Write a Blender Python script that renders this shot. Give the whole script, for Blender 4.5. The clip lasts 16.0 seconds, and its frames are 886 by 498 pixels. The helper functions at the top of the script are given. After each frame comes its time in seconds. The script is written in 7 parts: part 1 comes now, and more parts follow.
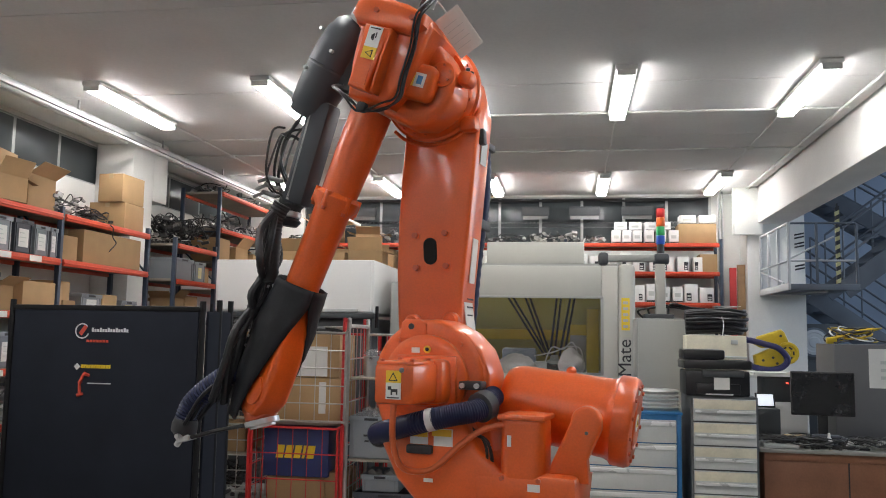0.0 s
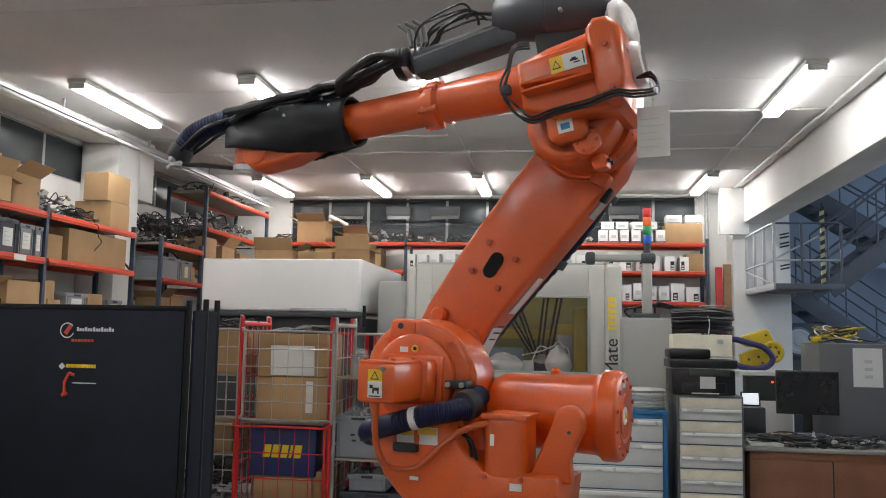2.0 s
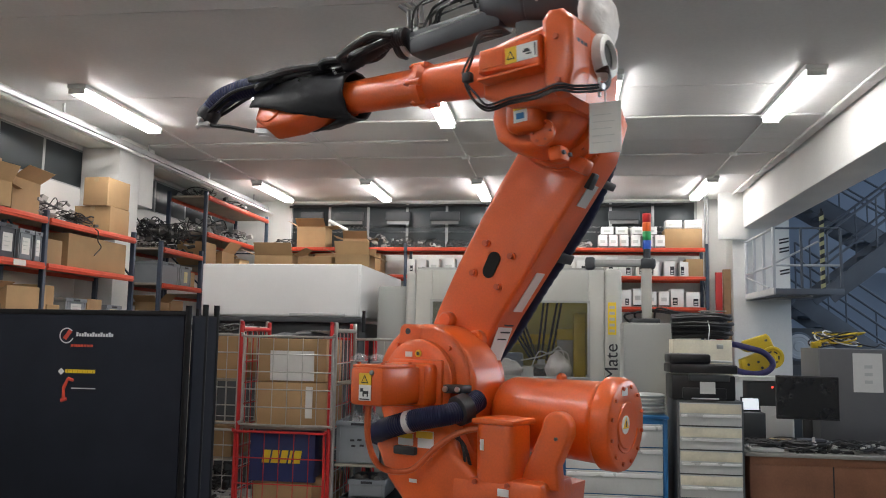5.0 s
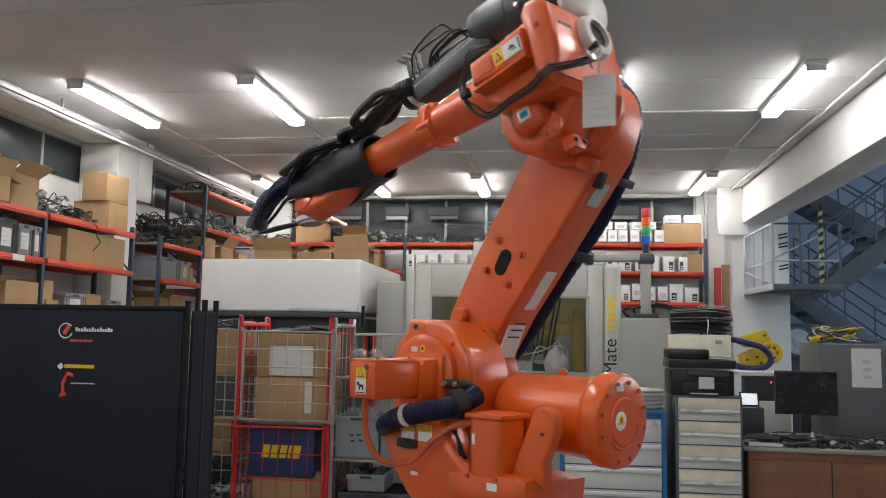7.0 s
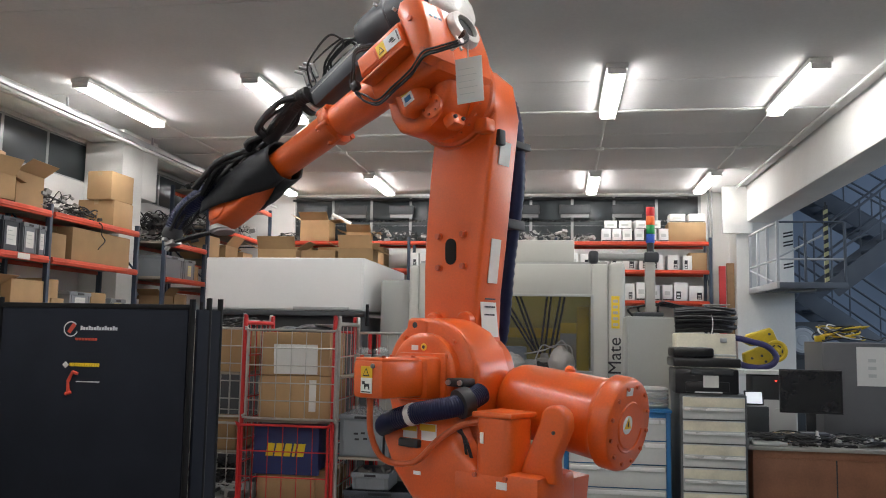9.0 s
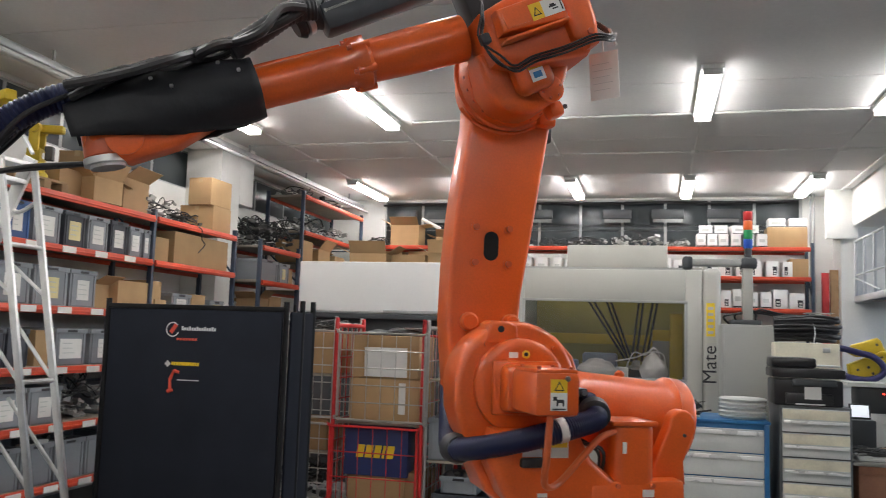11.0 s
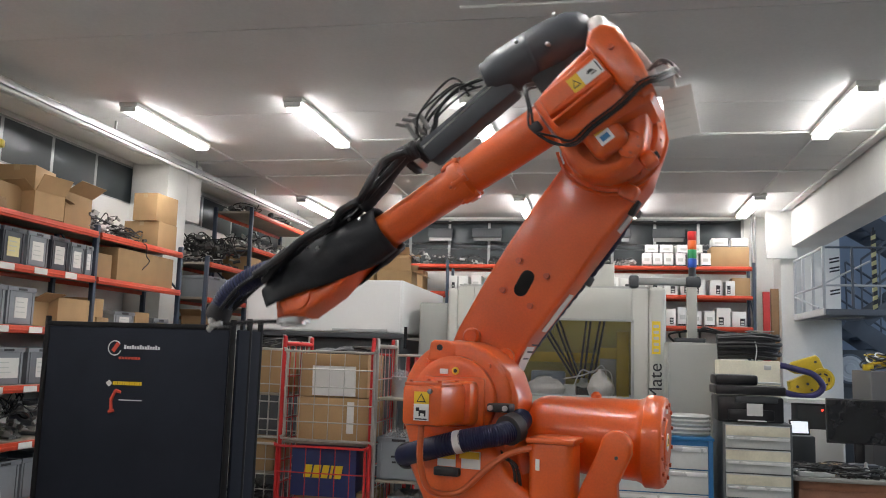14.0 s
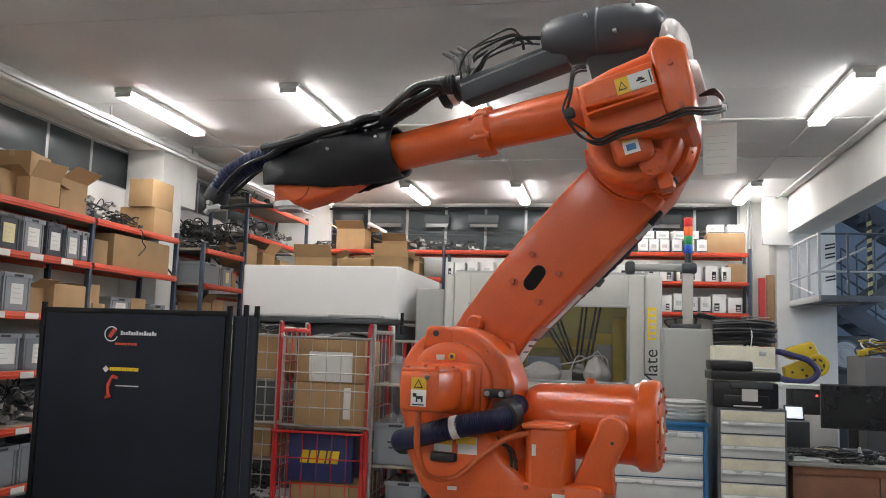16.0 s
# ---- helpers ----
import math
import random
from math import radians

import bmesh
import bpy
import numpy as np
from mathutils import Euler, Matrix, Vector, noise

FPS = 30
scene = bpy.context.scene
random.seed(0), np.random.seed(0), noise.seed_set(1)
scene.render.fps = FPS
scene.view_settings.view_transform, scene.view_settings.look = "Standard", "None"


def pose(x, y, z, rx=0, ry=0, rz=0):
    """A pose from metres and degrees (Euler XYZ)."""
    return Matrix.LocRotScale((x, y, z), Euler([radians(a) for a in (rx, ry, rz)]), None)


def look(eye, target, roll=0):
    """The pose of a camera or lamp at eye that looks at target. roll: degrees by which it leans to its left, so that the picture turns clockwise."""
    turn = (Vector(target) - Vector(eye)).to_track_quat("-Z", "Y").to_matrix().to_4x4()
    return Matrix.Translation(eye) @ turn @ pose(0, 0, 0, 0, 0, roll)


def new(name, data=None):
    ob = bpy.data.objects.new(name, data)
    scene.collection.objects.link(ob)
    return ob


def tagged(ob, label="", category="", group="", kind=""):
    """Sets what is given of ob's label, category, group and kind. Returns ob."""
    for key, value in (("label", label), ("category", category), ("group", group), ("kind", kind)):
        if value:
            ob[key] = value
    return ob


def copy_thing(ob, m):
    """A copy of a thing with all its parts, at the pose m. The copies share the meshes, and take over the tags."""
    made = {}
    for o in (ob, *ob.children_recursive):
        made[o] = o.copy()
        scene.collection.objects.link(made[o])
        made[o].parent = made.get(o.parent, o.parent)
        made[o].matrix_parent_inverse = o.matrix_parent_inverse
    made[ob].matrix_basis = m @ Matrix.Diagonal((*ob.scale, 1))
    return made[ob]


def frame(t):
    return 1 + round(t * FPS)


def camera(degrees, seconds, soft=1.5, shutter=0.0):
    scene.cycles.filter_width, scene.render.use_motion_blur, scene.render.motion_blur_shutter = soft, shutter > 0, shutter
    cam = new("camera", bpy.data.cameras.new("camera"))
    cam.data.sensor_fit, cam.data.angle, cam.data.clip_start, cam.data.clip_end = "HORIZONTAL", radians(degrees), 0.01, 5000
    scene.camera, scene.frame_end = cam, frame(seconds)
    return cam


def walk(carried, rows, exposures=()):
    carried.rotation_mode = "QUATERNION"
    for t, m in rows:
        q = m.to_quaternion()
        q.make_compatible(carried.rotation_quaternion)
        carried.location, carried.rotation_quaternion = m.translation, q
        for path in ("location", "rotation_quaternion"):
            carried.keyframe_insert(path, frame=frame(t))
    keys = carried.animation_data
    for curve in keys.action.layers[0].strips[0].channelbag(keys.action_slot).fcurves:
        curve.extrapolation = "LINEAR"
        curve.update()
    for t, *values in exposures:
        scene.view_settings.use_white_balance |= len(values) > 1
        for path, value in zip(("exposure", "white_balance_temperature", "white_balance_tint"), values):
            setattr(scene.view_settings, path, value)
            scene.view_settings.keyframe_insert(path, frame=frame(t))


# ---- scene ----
cam = camera(56.0, 16.0, soft=1.0, shutter=0.35)
PATH = [
    (0.0, 0.0, 0.0, 1.65, 95.813, -1.008, 8.747),
    (0.5, 0.0, 0.0, 1.65, 95.758, -1.022, 8.763),
    (1.0, 0.0, 0.0, 1.65, 95.769, -1.013, 8.515),
    (1.5, 0.0, 0.0, 1.65, 95.774, -0.974, 7.881),
    (2.0, 0.0, 0.0, 1.65, 95.780, -0.999, 7.881),
    (2.5, 0.0, 0.0, 1.65, 95.904, -0.982, 7.901),
    (3.0, 0.0, 0.0, 1.65, 96.165, -1.025, 7.857),
    (3.5, 0.0, 0.0, 1.65, 96.158, -1.006, 7.881),
    (4.0, 0.0, 0.0, 1.65, 96.143, -0.981, 7.879),
    (6.5, 0.0, 0.0, 1.65, 96.116, -1.027, 7.814),
    (7.0, 0.0, 0.0, 1.65, 95.800, -1.000, 7.800),
    (7.5, 0.0, 0.0, 1.65, 95.689, -0.980, 7.795),
    (8.0, 0.0, 0.0, 1.65, 95.689, -0.969, 7.773),
    (10.5, 0.0, 0.0, 1.65, 95.721, -1.519, 11.546),
    (11.0, 0.0, 0.0, 1.65, 95.871, -1.844, 14.159),
    (11.5, 0.0, 0.0, 1.65, 96.612, -2.133, 17.371),
    (12.0, 0.0, 0.0, 1.65, 96.869, -2.302, 18.565),
    (12.5, 0.0, 0.0, 1.65, 97.031, -2.026, 15.398),
    (13.0, 0.0, 0.0, 1.65, 97.244, -2.044, 14.121),
    (13.5, 0.0, 0.0, 1.65, 97.377, -1.889, 13.057),
    (14.0, 0.0, 0.0, 1.65, 97.214, -1.737, 10.691),
    (14.5, 0.0, 0.0, 1.65, 96.615, -1.707, 10.524),
    (15.0, 0.0, 0.0, 1.65, 96.305, -1.720, 10.602),
    (15.5, 0.0, 0.0, 1.65, 96.249, -1.722, 10.573),
    (16.0, 0.0, 0.0, 1.65, 96.267, -1.736, 10.450),
]
walk(cam, [(t, pose(x, y, z, rx, ry, rz)) for t, x, y, z, rx, ry, rz in PATH],
     [(0.0, 0.2), (0.7, 0.17), (1.6, 0.1), (3.0, 0.05), (8.2, 0.05), (10.3, 0.12), (11.5, 0.22), (13.0, 0.2), (16.0, 0.22)])

# ---- world and daylight of the stair hall ----
world = bpy.data.worlds.new("sky")
scene.world = world
world.use_nodes = True
_n = world.node_tree.nodes
_sky = _n.new("ShaderNodeTexSky")
_sky.sky_type, _sky.sun_disc = "NISHITA", False
_sky.sun_elevation, _sky.sun_rotation = radians(25), radians(60)
world.node_tree.links.new(_sky.outputs[0], _n["Background"].inputs[0])
_n["Background"].inputs[1].default_value = 0.1


# ---- materials ----
def mat(name, color, rough=0.5, metal=0.0, vary=0.15, scale=4.0, bump=0.0, fine=60.0, speck=0.0, spread=0.0, coat=0.0, spec=0.5):
    m = bpy.data.materials.new(name)
    m.use_nodes = True
    t = m.node_tree
    b = t.nodes["Principled BSDF"]
    b.inputs["Roughness"].default_value, b.inputs["Metallic"].default_value = rough, metal
    b.inputs["Coat Weight"].default_value, b.inputs["Coat Roughness"].default_value = coat, 0.13
    b.inputs["Specular IOR Level"].default_value = spec
    co = t.nodes.new("ShaderNodeTexCoord")
    n1, n2 = t.nodes.new("ShaderNodeTexNoise"), t.nodes.new("ShaderNodeTexNoise")
    n1.inputs["Scale"].default_value, n1.inputs["Detail"].default_value = scale, 5
    n2.inputs["Scale"].default_value, n2.inputs["Detail"].default_value = fine, 3
    for n in (n1, n2):
        t.links.new(co.outputs["Object"], n.inputs["Vector"])
    mix = t.nodes.new("ShaderNodeMath")
    mix.operation = "MULTIPLY_ADD"
    mix.inputs[1].default_value = 0.35 + speck
    t.links.new(n2.outputs["Fac"], mix.inputs[0])
    t.links.new(n1.outputs["Fac"], mix.inputs[2])
    r = t.nodes.new("ShaderNodeMapRange")
    r.inputs[1].default_value, r.inputs[2].default_value = 0.35, 1.05
    r.inputs[3].default_value, r.inputs[4].default_value = 1 - vary, 1 + vary
    t.links.new(mix.outputs[0], r.inputs[0])
    last = r.outputs[0]
    if spread:
        oi = t.nodes.new("ShaderNodeObjectInfo")
        s = t.nodes.new("ShaderNodeMapRange")
        s.inputs[3].default_value, s.inputs[4].default_value = 1 - spread, 1 + spread
        t.links.new(oi.outputs["Random"], s.inputs[0])
        mm = t.nodes.new("ShaderNodeMath")
        mm.operation = "MULTIPLY"
        t.links.new(last, mm.inputs[0]), t.links.new(s.outputs[0], mm.inputs[1])
        last = mm.outputs[0]
    v = t.nodes.new("ShaderNodeVectorMath")
    v.operation = "SCALE"
    v.inputs[0].default_value = color
    t.links.new(last, v.inputs["Scale"])
    t.links.new(v.outputs[0], b.inputs["Base Color"])
    rr = t.nodes.new("ShaderNodeMapRange")
    rr.inputs[3].default_value, rr.inputs[4].default_value = max(0.03, rough - 0.1), min(1, rough + 0.12)
    t.links.new(n1.outputs["Fac"], rr.inputs[0])
    t.links.new(rr.outputs[0], b.inputs["Roughness"])
    if bump:
        bp = t.nodes.new("ShaderNodeBump")
        bp.inputs["Strength"].default_value, bp.inputs["Distance"].default_value = bump, 0.004
        t.links.new(mix.outputs[0], bp.inputs["Height"])
        t.links.new(bp.outputs[0], b.inputs["Normal"])
    return m


def glow(name, color, strength):
    m = bpy.data.materials.new(name)
    m.use_nodes = True
    b = m.node_tree.nodes["Principled BSDF"]
    b.inputs["Base Color"].default_value = (*color, 1)
    b.inputs["Emission Color"].default_value = (*color, 1)
    b.inputs["Emission Strength"].default_value = strength
    return m


def glass(name, color, rough=0.03, alpha=0.35):
    m = bpy.data.materials.new(name)
    m.use_nodes = True
    b = m.node_tree.nodes["Principled BSDF"]
    b.inputs["Base Color"].default_value = (*color, 1)
    b.inputs["Roughness"].default_value = rough
    b.inputs["Alpha"].default_value = alpha
    return m


ORANGE = mat("orange_paint", (0.66, 0.100, 0.009), 0.36, vary=0.17, scale=4.5, bump=0.14, fine=140, speck=0.25, coat=0.45)
ORANGE_DULL = mat("orange_paint_dusty", (0.50, 0.085, 0.025), 0.42, vary=0.16, scale=5, bump=0.15, fine=120)
ORANGE_WORN = mat("orange_hose", (0.55, 0.11, 0.03), 0.4, vary=0.12)
BLACK_RUB = mat("black_rubber", (0.022, 0.022, 0.025), 0.5, vary=0.3, scale=12, bump=0.3)
LEATHER = mat("black_leather", (0.0125, 0.0135, 0.0175), 0.52, vary=0.3, scale=14, bump=0.5, fine=90, spec=0.35)
COVER_GREY = mat("dark_grey_plastic", (0.042, 0.049, 0.06), 0.4, vary=0.2, scale=7, bump=0.2, fine=200)
HOSE_BLUE = mat("blue_hose_plastic", (0.008, 0.012, 0.048), 0.42, vary=0.25, scale=20, spec=0.3)
CABLE = mat("cable_black", (0.015, 0.015, 0.017), 0.42, vary=0.2)
STEEL = mat("bright_steel", (0.6, 0.6, 0.6), 0.3, 0.9, vary=0.15, scale=10)
ZINC = mat("zinc_wire", (0.50, 0.49, 0.46), 0.34, 0.75, vary=0.2, scale=12)
ALU = mat("aluminium", (0.72, 0.72, 0.72), 0.36, 0.85, vary=0.1)
WHITE_STK = mat("white_sticker", (0.78, 0.78, 0.76), 0.4, vary=0.04)
YELLOW_STK = mat("yellow_sticker", (0.85, 0.55, 0.03), 0.4, vary=0.05)
INK = mat("dark_print", (0.02, 0.02, 0.025), 0.5, vary=0.1)
PAPER = mat("paper", (0.72, 0.71, 0.68), 0.8, vary=0.06, scale=9, bump=0.1)
BAG = mat("milky_plastic_bag", (0.62, 0.60, 0.58), 0.3, vary=0.12, scale=25, bump=0.8, fine=40)
BAG_CLEAR = glass("clear_plastic_bag", (0.55, 0.53, 0.53), 0.2, 0.28)
CEIL = mat("grey_painted_ceiling", (0.70, 0.69, 0.68), 0.75, vary=0.12, scale=0.9, bump=0.1, fine=30)
WALL = mat("white_wall_paint", (0.74, 0.735, 0.71), 0.75, vary=0.11, scale=1.2, bump=0.15, fine=45)
WALL_BLUE = mat("blue_grey_hall_wall", (0.26, 0.31, 0.39), 0.8, vary=0.08, scale=1.0)
FLOOR = mat("grey_concrete_floor", (0.20, 0.20, 0.195), 0.45, vary=0.2, scale=1.1, bump=0.15, fine=35)
RACK_ORANGE = mat("orange_rack_beam", (0.58, 0.065, 0.025), 0.42, vary=0.14, scale=6)
RACK_BLUE = mat("dark_blue_rack_post", (0.03, 0.045, 0.075), 0.45, vary=0.2)
SHELF = mat("shelf_board", (0.30, 0.26, 0.21), 0.75, vary=0.2)
CARD = mat("cardboard", (0.40, 0.255, 0.125), 0.8, vary=0.13, scale=5, bump=0.12, fine=110, spread=0.16)
TAPE = mat("packing_tape", (0.46, 0.33, 0.18), 0.35, vary=0.06)
BIN_GREY = mat("grey_bin_plastic", (0.22, 0.235, 0.255), 0.45, vary=0.12, scale=6, spread=0.14)
BIN_DARK = mat("dark_bin_plastic", (0.055, 0.06, 0.075), 0.45, vary=0.12, spread=0.2)
BIN_BLUE = mat("blue_bin_plastic", (0.02, 0.07, 0.22), 0.45, vary=0.12)
JUNK = mat("dark_machine_parts", (0.06, 0.058, 0.055), 0.5, 0.2, vary=0.35, scale=8, spread=0.45)
JUNK_L = mat("grey_machine_parts", (0.34, 0.335, 0.32), 0.5, 0.2, vary=0.25, scale=8, spread=0.4)
WOOD = mat("pallet_wood", (0.30, 0.19, 0.10), 0.8, vary=0.25, scale=9, bump=0.2)
SCREEN = mat("black_screen_fabric", (0.016, 0.0185, 0.026), 0.85, vary=0.25, scale=3, bump=0.15, fine=300, spec=0.12)
POST_BLACK = mat("black_post", (0.008, 0.008, 0.009), 0.55, vary=0.1, spec=0.2)
RED_FRAME = mat("red_cage_paint", (0.60, 0.025, 0.025), 0.4, vary=0.16, scale=9)
BLUE_BAG = mat("blue_carrier_print", (0.025, 0.04, 0.14), 0.5, vary=0.15)
LOGO_Y = mat("yellow_print", (0.75, 0.52, 0.02), 0.5, vary=0.05)
LOGO_R = mat("red_orange_print", (0.55, 0.06, 0.03), 0.5, vary=0.1)
LOGO_W = mat("white_print", (0.6, 0.6, 0.6), 0.5, vary=0.05)
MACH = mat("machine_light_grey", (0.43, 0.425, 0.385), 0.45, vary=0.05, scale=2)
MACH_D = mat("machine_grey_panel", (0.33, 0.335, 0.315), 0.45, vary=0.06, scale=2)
MACH_W = mat("machine_white_cover", (0.68, 0.68, 0.67), 0.4, vary=0.04, scale=1.5)
YELLOW = mat("yellow_machine_paint", (0.55, 0.39, 0.02), 0.45, vary=0.18, scale=6)
DIRTY_Y = mat("dull_yellow_panel", (0.30, 0.26, 0.07), 0.5, vary=0.2, scale=3)
DRAW_TOP = mat("drawer_beige", (0.76, 0.71, 0.56), 0.42, vary=0.2, scale=6)
DRAW = mat("drawer_grey", (0.52, 0.53, 0.51), 0.4, vary=0.1, scale=3)
CAB_BLUE = mat("cabinet_blue", (0.02, 0.15, 0.36), 0.4, vary=0.08)
CAB_DARK = mat("cabinet_dark_side", (0.05, 0.055, 0.06), 0.5, vary=0.15)
PRN_BLACK = mat("printer_black", (0.014, 0.014, 0.016), 0.35, vary=0.15)
DESK_WOOD = mat("desk_brown_wood", (0.27, 0.115, 0.06), 0.45, vary=0.35, scale=3, bump=0.1)
DESK_TOP = mat("desk_grey_top", (0.30, 0.29, 0.27), 0.5, vary=0.15)
DRAW_FACE = mat("drawer_face_grey", (0.62, 0.63, 0.61), 0.38, vary=0.12, scale=4)
GRIP = mat("bright_grip_rail", (0.86, 0.86, 0.84), 0.28, 0.25, vary=0.1, scale=6)
CONSOLE = mat("console_grey", (0.13, 0.13, 0.135), 0.5, vary=0.1, scale=3)
DULL_METAL = mat("dull_grey_metal", (0.22, 0.22, 0.22), 0.4, 0.6, vary=0.2)
DRAW_SIDE = mat("drawer_cabinet_side", (0.12, 0.125, 0.13), 0.45, vary=0.12)
STAIR = mat("stair_grey_paint", (0.11, 0.125, 0.15), 0.5, vary=0.15)
RAIL = mat("rail_light_grey", (0.48, 0.49, 0.50), 0.45, vary=0.1)
DARKGLASS = glass("dark_window_glass", (0.05, 0.06, 0.065), 0.32, 0.8)
MACHGLASS = glass("machine_window", (0.10, 0.10, 0.09), 0.06, 0.16)
ALUFRAME = mat("window_frame_metal", (0.42, 0.43, 0.43), 0.4, 0.5, vary=0.15)
DARK_BACKING = mat("dark_backing", (0.02, 0.025, 0.03), 0.9, vary=0.4, scale=0.8)
LAMP_GLOW = glow("fluorescent_glow", (1.0, 0.985, 0.972), 28.0)
LAMP_BODY = mat("lamp_body_white", (0.7, 0.7, 0.68), 0.5, vary=0.05)
PALE_STRIPE = mat("pale_yellow_stripe", (0.5, 0.46, 0.22), 0.5, vary=0.1)
SIGN_RED = mat("sign_red", (0.5, 0.03, 0.03), 0.5, vary=0.1)
TOWER_R, TOWER_O = mat("tower_red", (0.55, 0.02, 0.02), 0.3), mat("tower_orange", (0.75, 0.13, 0.02), 0.3)
TOWER_G, TOWER_B = mat("tower_green", (0.02, 0.28, 0.08), 0.3), mat("tower_blue", (0.015, 0.08, 0.42), 0.3)


# ---- mesh helpers ----
def rbox(bm, x0, x1, y0, y1, z0, z1, bev=0.0, m=None, seg=2):
    r = bmesh.ops.create_cube(bm, size=1.0)
    vs = r["verts"]
    for v in vs:
        v.co = Vector(((x0 + x1) / 2 + v.co.x * (x1 - x0), (y0 + y1) / 2 + v.co.y * (y1 - y0), (z0 + z1) / 2 + v.co.z * (z1 - z0)))
    if m is not None:
        for v in vs:
            v.co = m @ v.co
    if bev:
        es = list({e for v in vs for e in v.link_edges})
        bmesh.ops.bevel(bm, geom=es, offset=bev, segments=seg, affect="EDGES", profile=0.5)
    return bm


def rod(bm, a, b, r, r2=None, seg=12, cap=True):
    a, b = Vector(a), Vector(b)
    d = b - a
    q = d.to_track_quat("Z", "Y").to_matrix().to_4x4()
    bmesh.ops.create_cone(bm, cap_ends=cap, segments=seg, radius1=r, radius2=r if r2 is None else r2, depth=d.length,
                          matrix=Matrix.Translation((a + b) / 2) @ q)
    return bm


def lathe(bm, profile, a, b, seg=32):
    """Rings (distance along a->b in metres, radius), closed at both ends."""
    a, b = Vector(a), Vector(b)
    q = (b - a).to_track_quat("Z", "Y")
    rings = []
    for d, r in profile:
        rings.append([bm.verts.new(a + q @ Vector((r * math.cos(k * math.tau / seg), r * math.sin(k * math.tau / seg), d))) for k in range(seg)])
    for p, n in zip(rings, rings[1:]):
        for k in range(seg):
            bm.faces.new((p[k], p[(k + 1) % seg], n[(k + 1) % seg], n[k]))
    bm.faces.new(rings[0][::-1]), bm.faces.new(rings[-1])
    return bm


def spline(points, n=8):
    pts = [Vector(p) for p in points]
    out = []
    for i in range(len(pts) - 1):
        p0, p1, p2, p3 = pts[max(i - 1, 0)], pts[i], pts[i + 1], pts[min(i + 2, len(pts) - 1)]
        for k in range(n):
            u = k / n
            out.append(0.5 * ((2 * p1) + (p2 - p0) * u + (2 * p0 - 5 * p1 + 4 * p2 - p3) * u * u + (3 * p1 - p0 - 3 * p2 + p3) * u ** 3))
    return out + [pts[-1]]


def tube(bm, points, r, seg=8, n=8, ribs=0.0):
    path = spline(points, n) if n > 1 else [Vector(p) for p in points]
    rings, up = [], Vector((0.13, 0.21, 1)).normalized()
    for i, p in enumerate(path):
        d = (path[min(i + 1, len(path) - 1)] - path[max(i - 1, 0)]).normalized()
        s = d.cross(up)
        s = s.normalized() if s.length > 0.05 else d.orthogonal().normalized()
        u = s.cross(d)
        rad = r * (1 + ribs * (1 if i % 2 else -1))
        rings.append([bm.verts.new(p + (s * math.cos(k * math.tau / seg) + u * math.sin(k * math.tau / seg)) * rad) for k in range(seg)])
    for a, b in zip(rings, rings[1:]):
        for k in range(seg):
            bm.faces.new((a[k], a[(k + 1) % seg], b[(k + 1) % seg], b[k]))
    bm.faces.new(rings[0][::-1]), bm.faces.new(rings[-1])
    return bm


def prism(bm, outline, y0, y1, bev=0.0, seg=3):
    """An outline of (x, z) points, swept from y0 to y1, with rounded edges."""
    a = [bm.verts.new((x, y0, z)) for x, z in outline]
    b = [bm.verts.new((x, y1, z)) for x, z in outline]
    n = len(a)
    fs = [bm.faces.new(a), bm.faces.new(b[::-1])]
    for k in range(n):
        fs.append(bm.faces.new((a[k], b[k], b[(k + 1) % n], a[(k + 1) % n])))
    bmesh.ops.recalc_face_normals(bm, faces=fs)
    if bev:
        es = list({e for f in fs[:2] for e in f.edges})
        bmesh.ops.bevel(bm, geom=es, offset=bev, segments=seg, affect="EDGES", profile=0.5)
    return bm


def arc(cx, cz, r, a0, a1, n=10):
    return [(cx + r * math.cos(radians(a0 + (a1 - a0) * k / n)), cz + r * math.sin(radians(a0 + (a1 - a0) * k / n))) for k in range(n + 1)]


def mesh_from(name, bm, material, smooth=False):
    bmesh.ops.recalc_face_normals(bm, faces=bm.faces[:])
    me = bpy.data.meshes.new(name)
    bm.to_mesh(me)
    bm.free()
    me.materials.append(material)
    if smooth:
        me.polygons.foreach_set("use_smooth", [True] * len(me.polygons))
        me.set_sharp_from_angle(angle=radians(38))
    return me


def part(name, bm, material, parent, label="", smooth=True, m=None):
    ob = new(name, mesh_from(name, bm, material, smooth))
    ob.parent = parent
    if m is not None:
        ob.matrix_basis = m
    return tagged(ob, label)


def thing(name, label, category, m=None, group="", kind=""):
    ob = new(name)
    ob.empty_display_size = 0.1
    if m is not None:
        ob.matrix_basis = m
    return tagged(ob, label, category, group, kind)


def solo(name, bm, material, label, category, m=None, group="", kind="", smooth=True):
    ob = new(name, mesh_from(name, bm, material, smooth))
    if m is not None:
        ob.matrix_basis = m
    return tagged(ob, label, category, group, kind)


def B(*a, **k):
    return rbox(bmesh.new(), *a, **k)


rnd = random.Random(7)

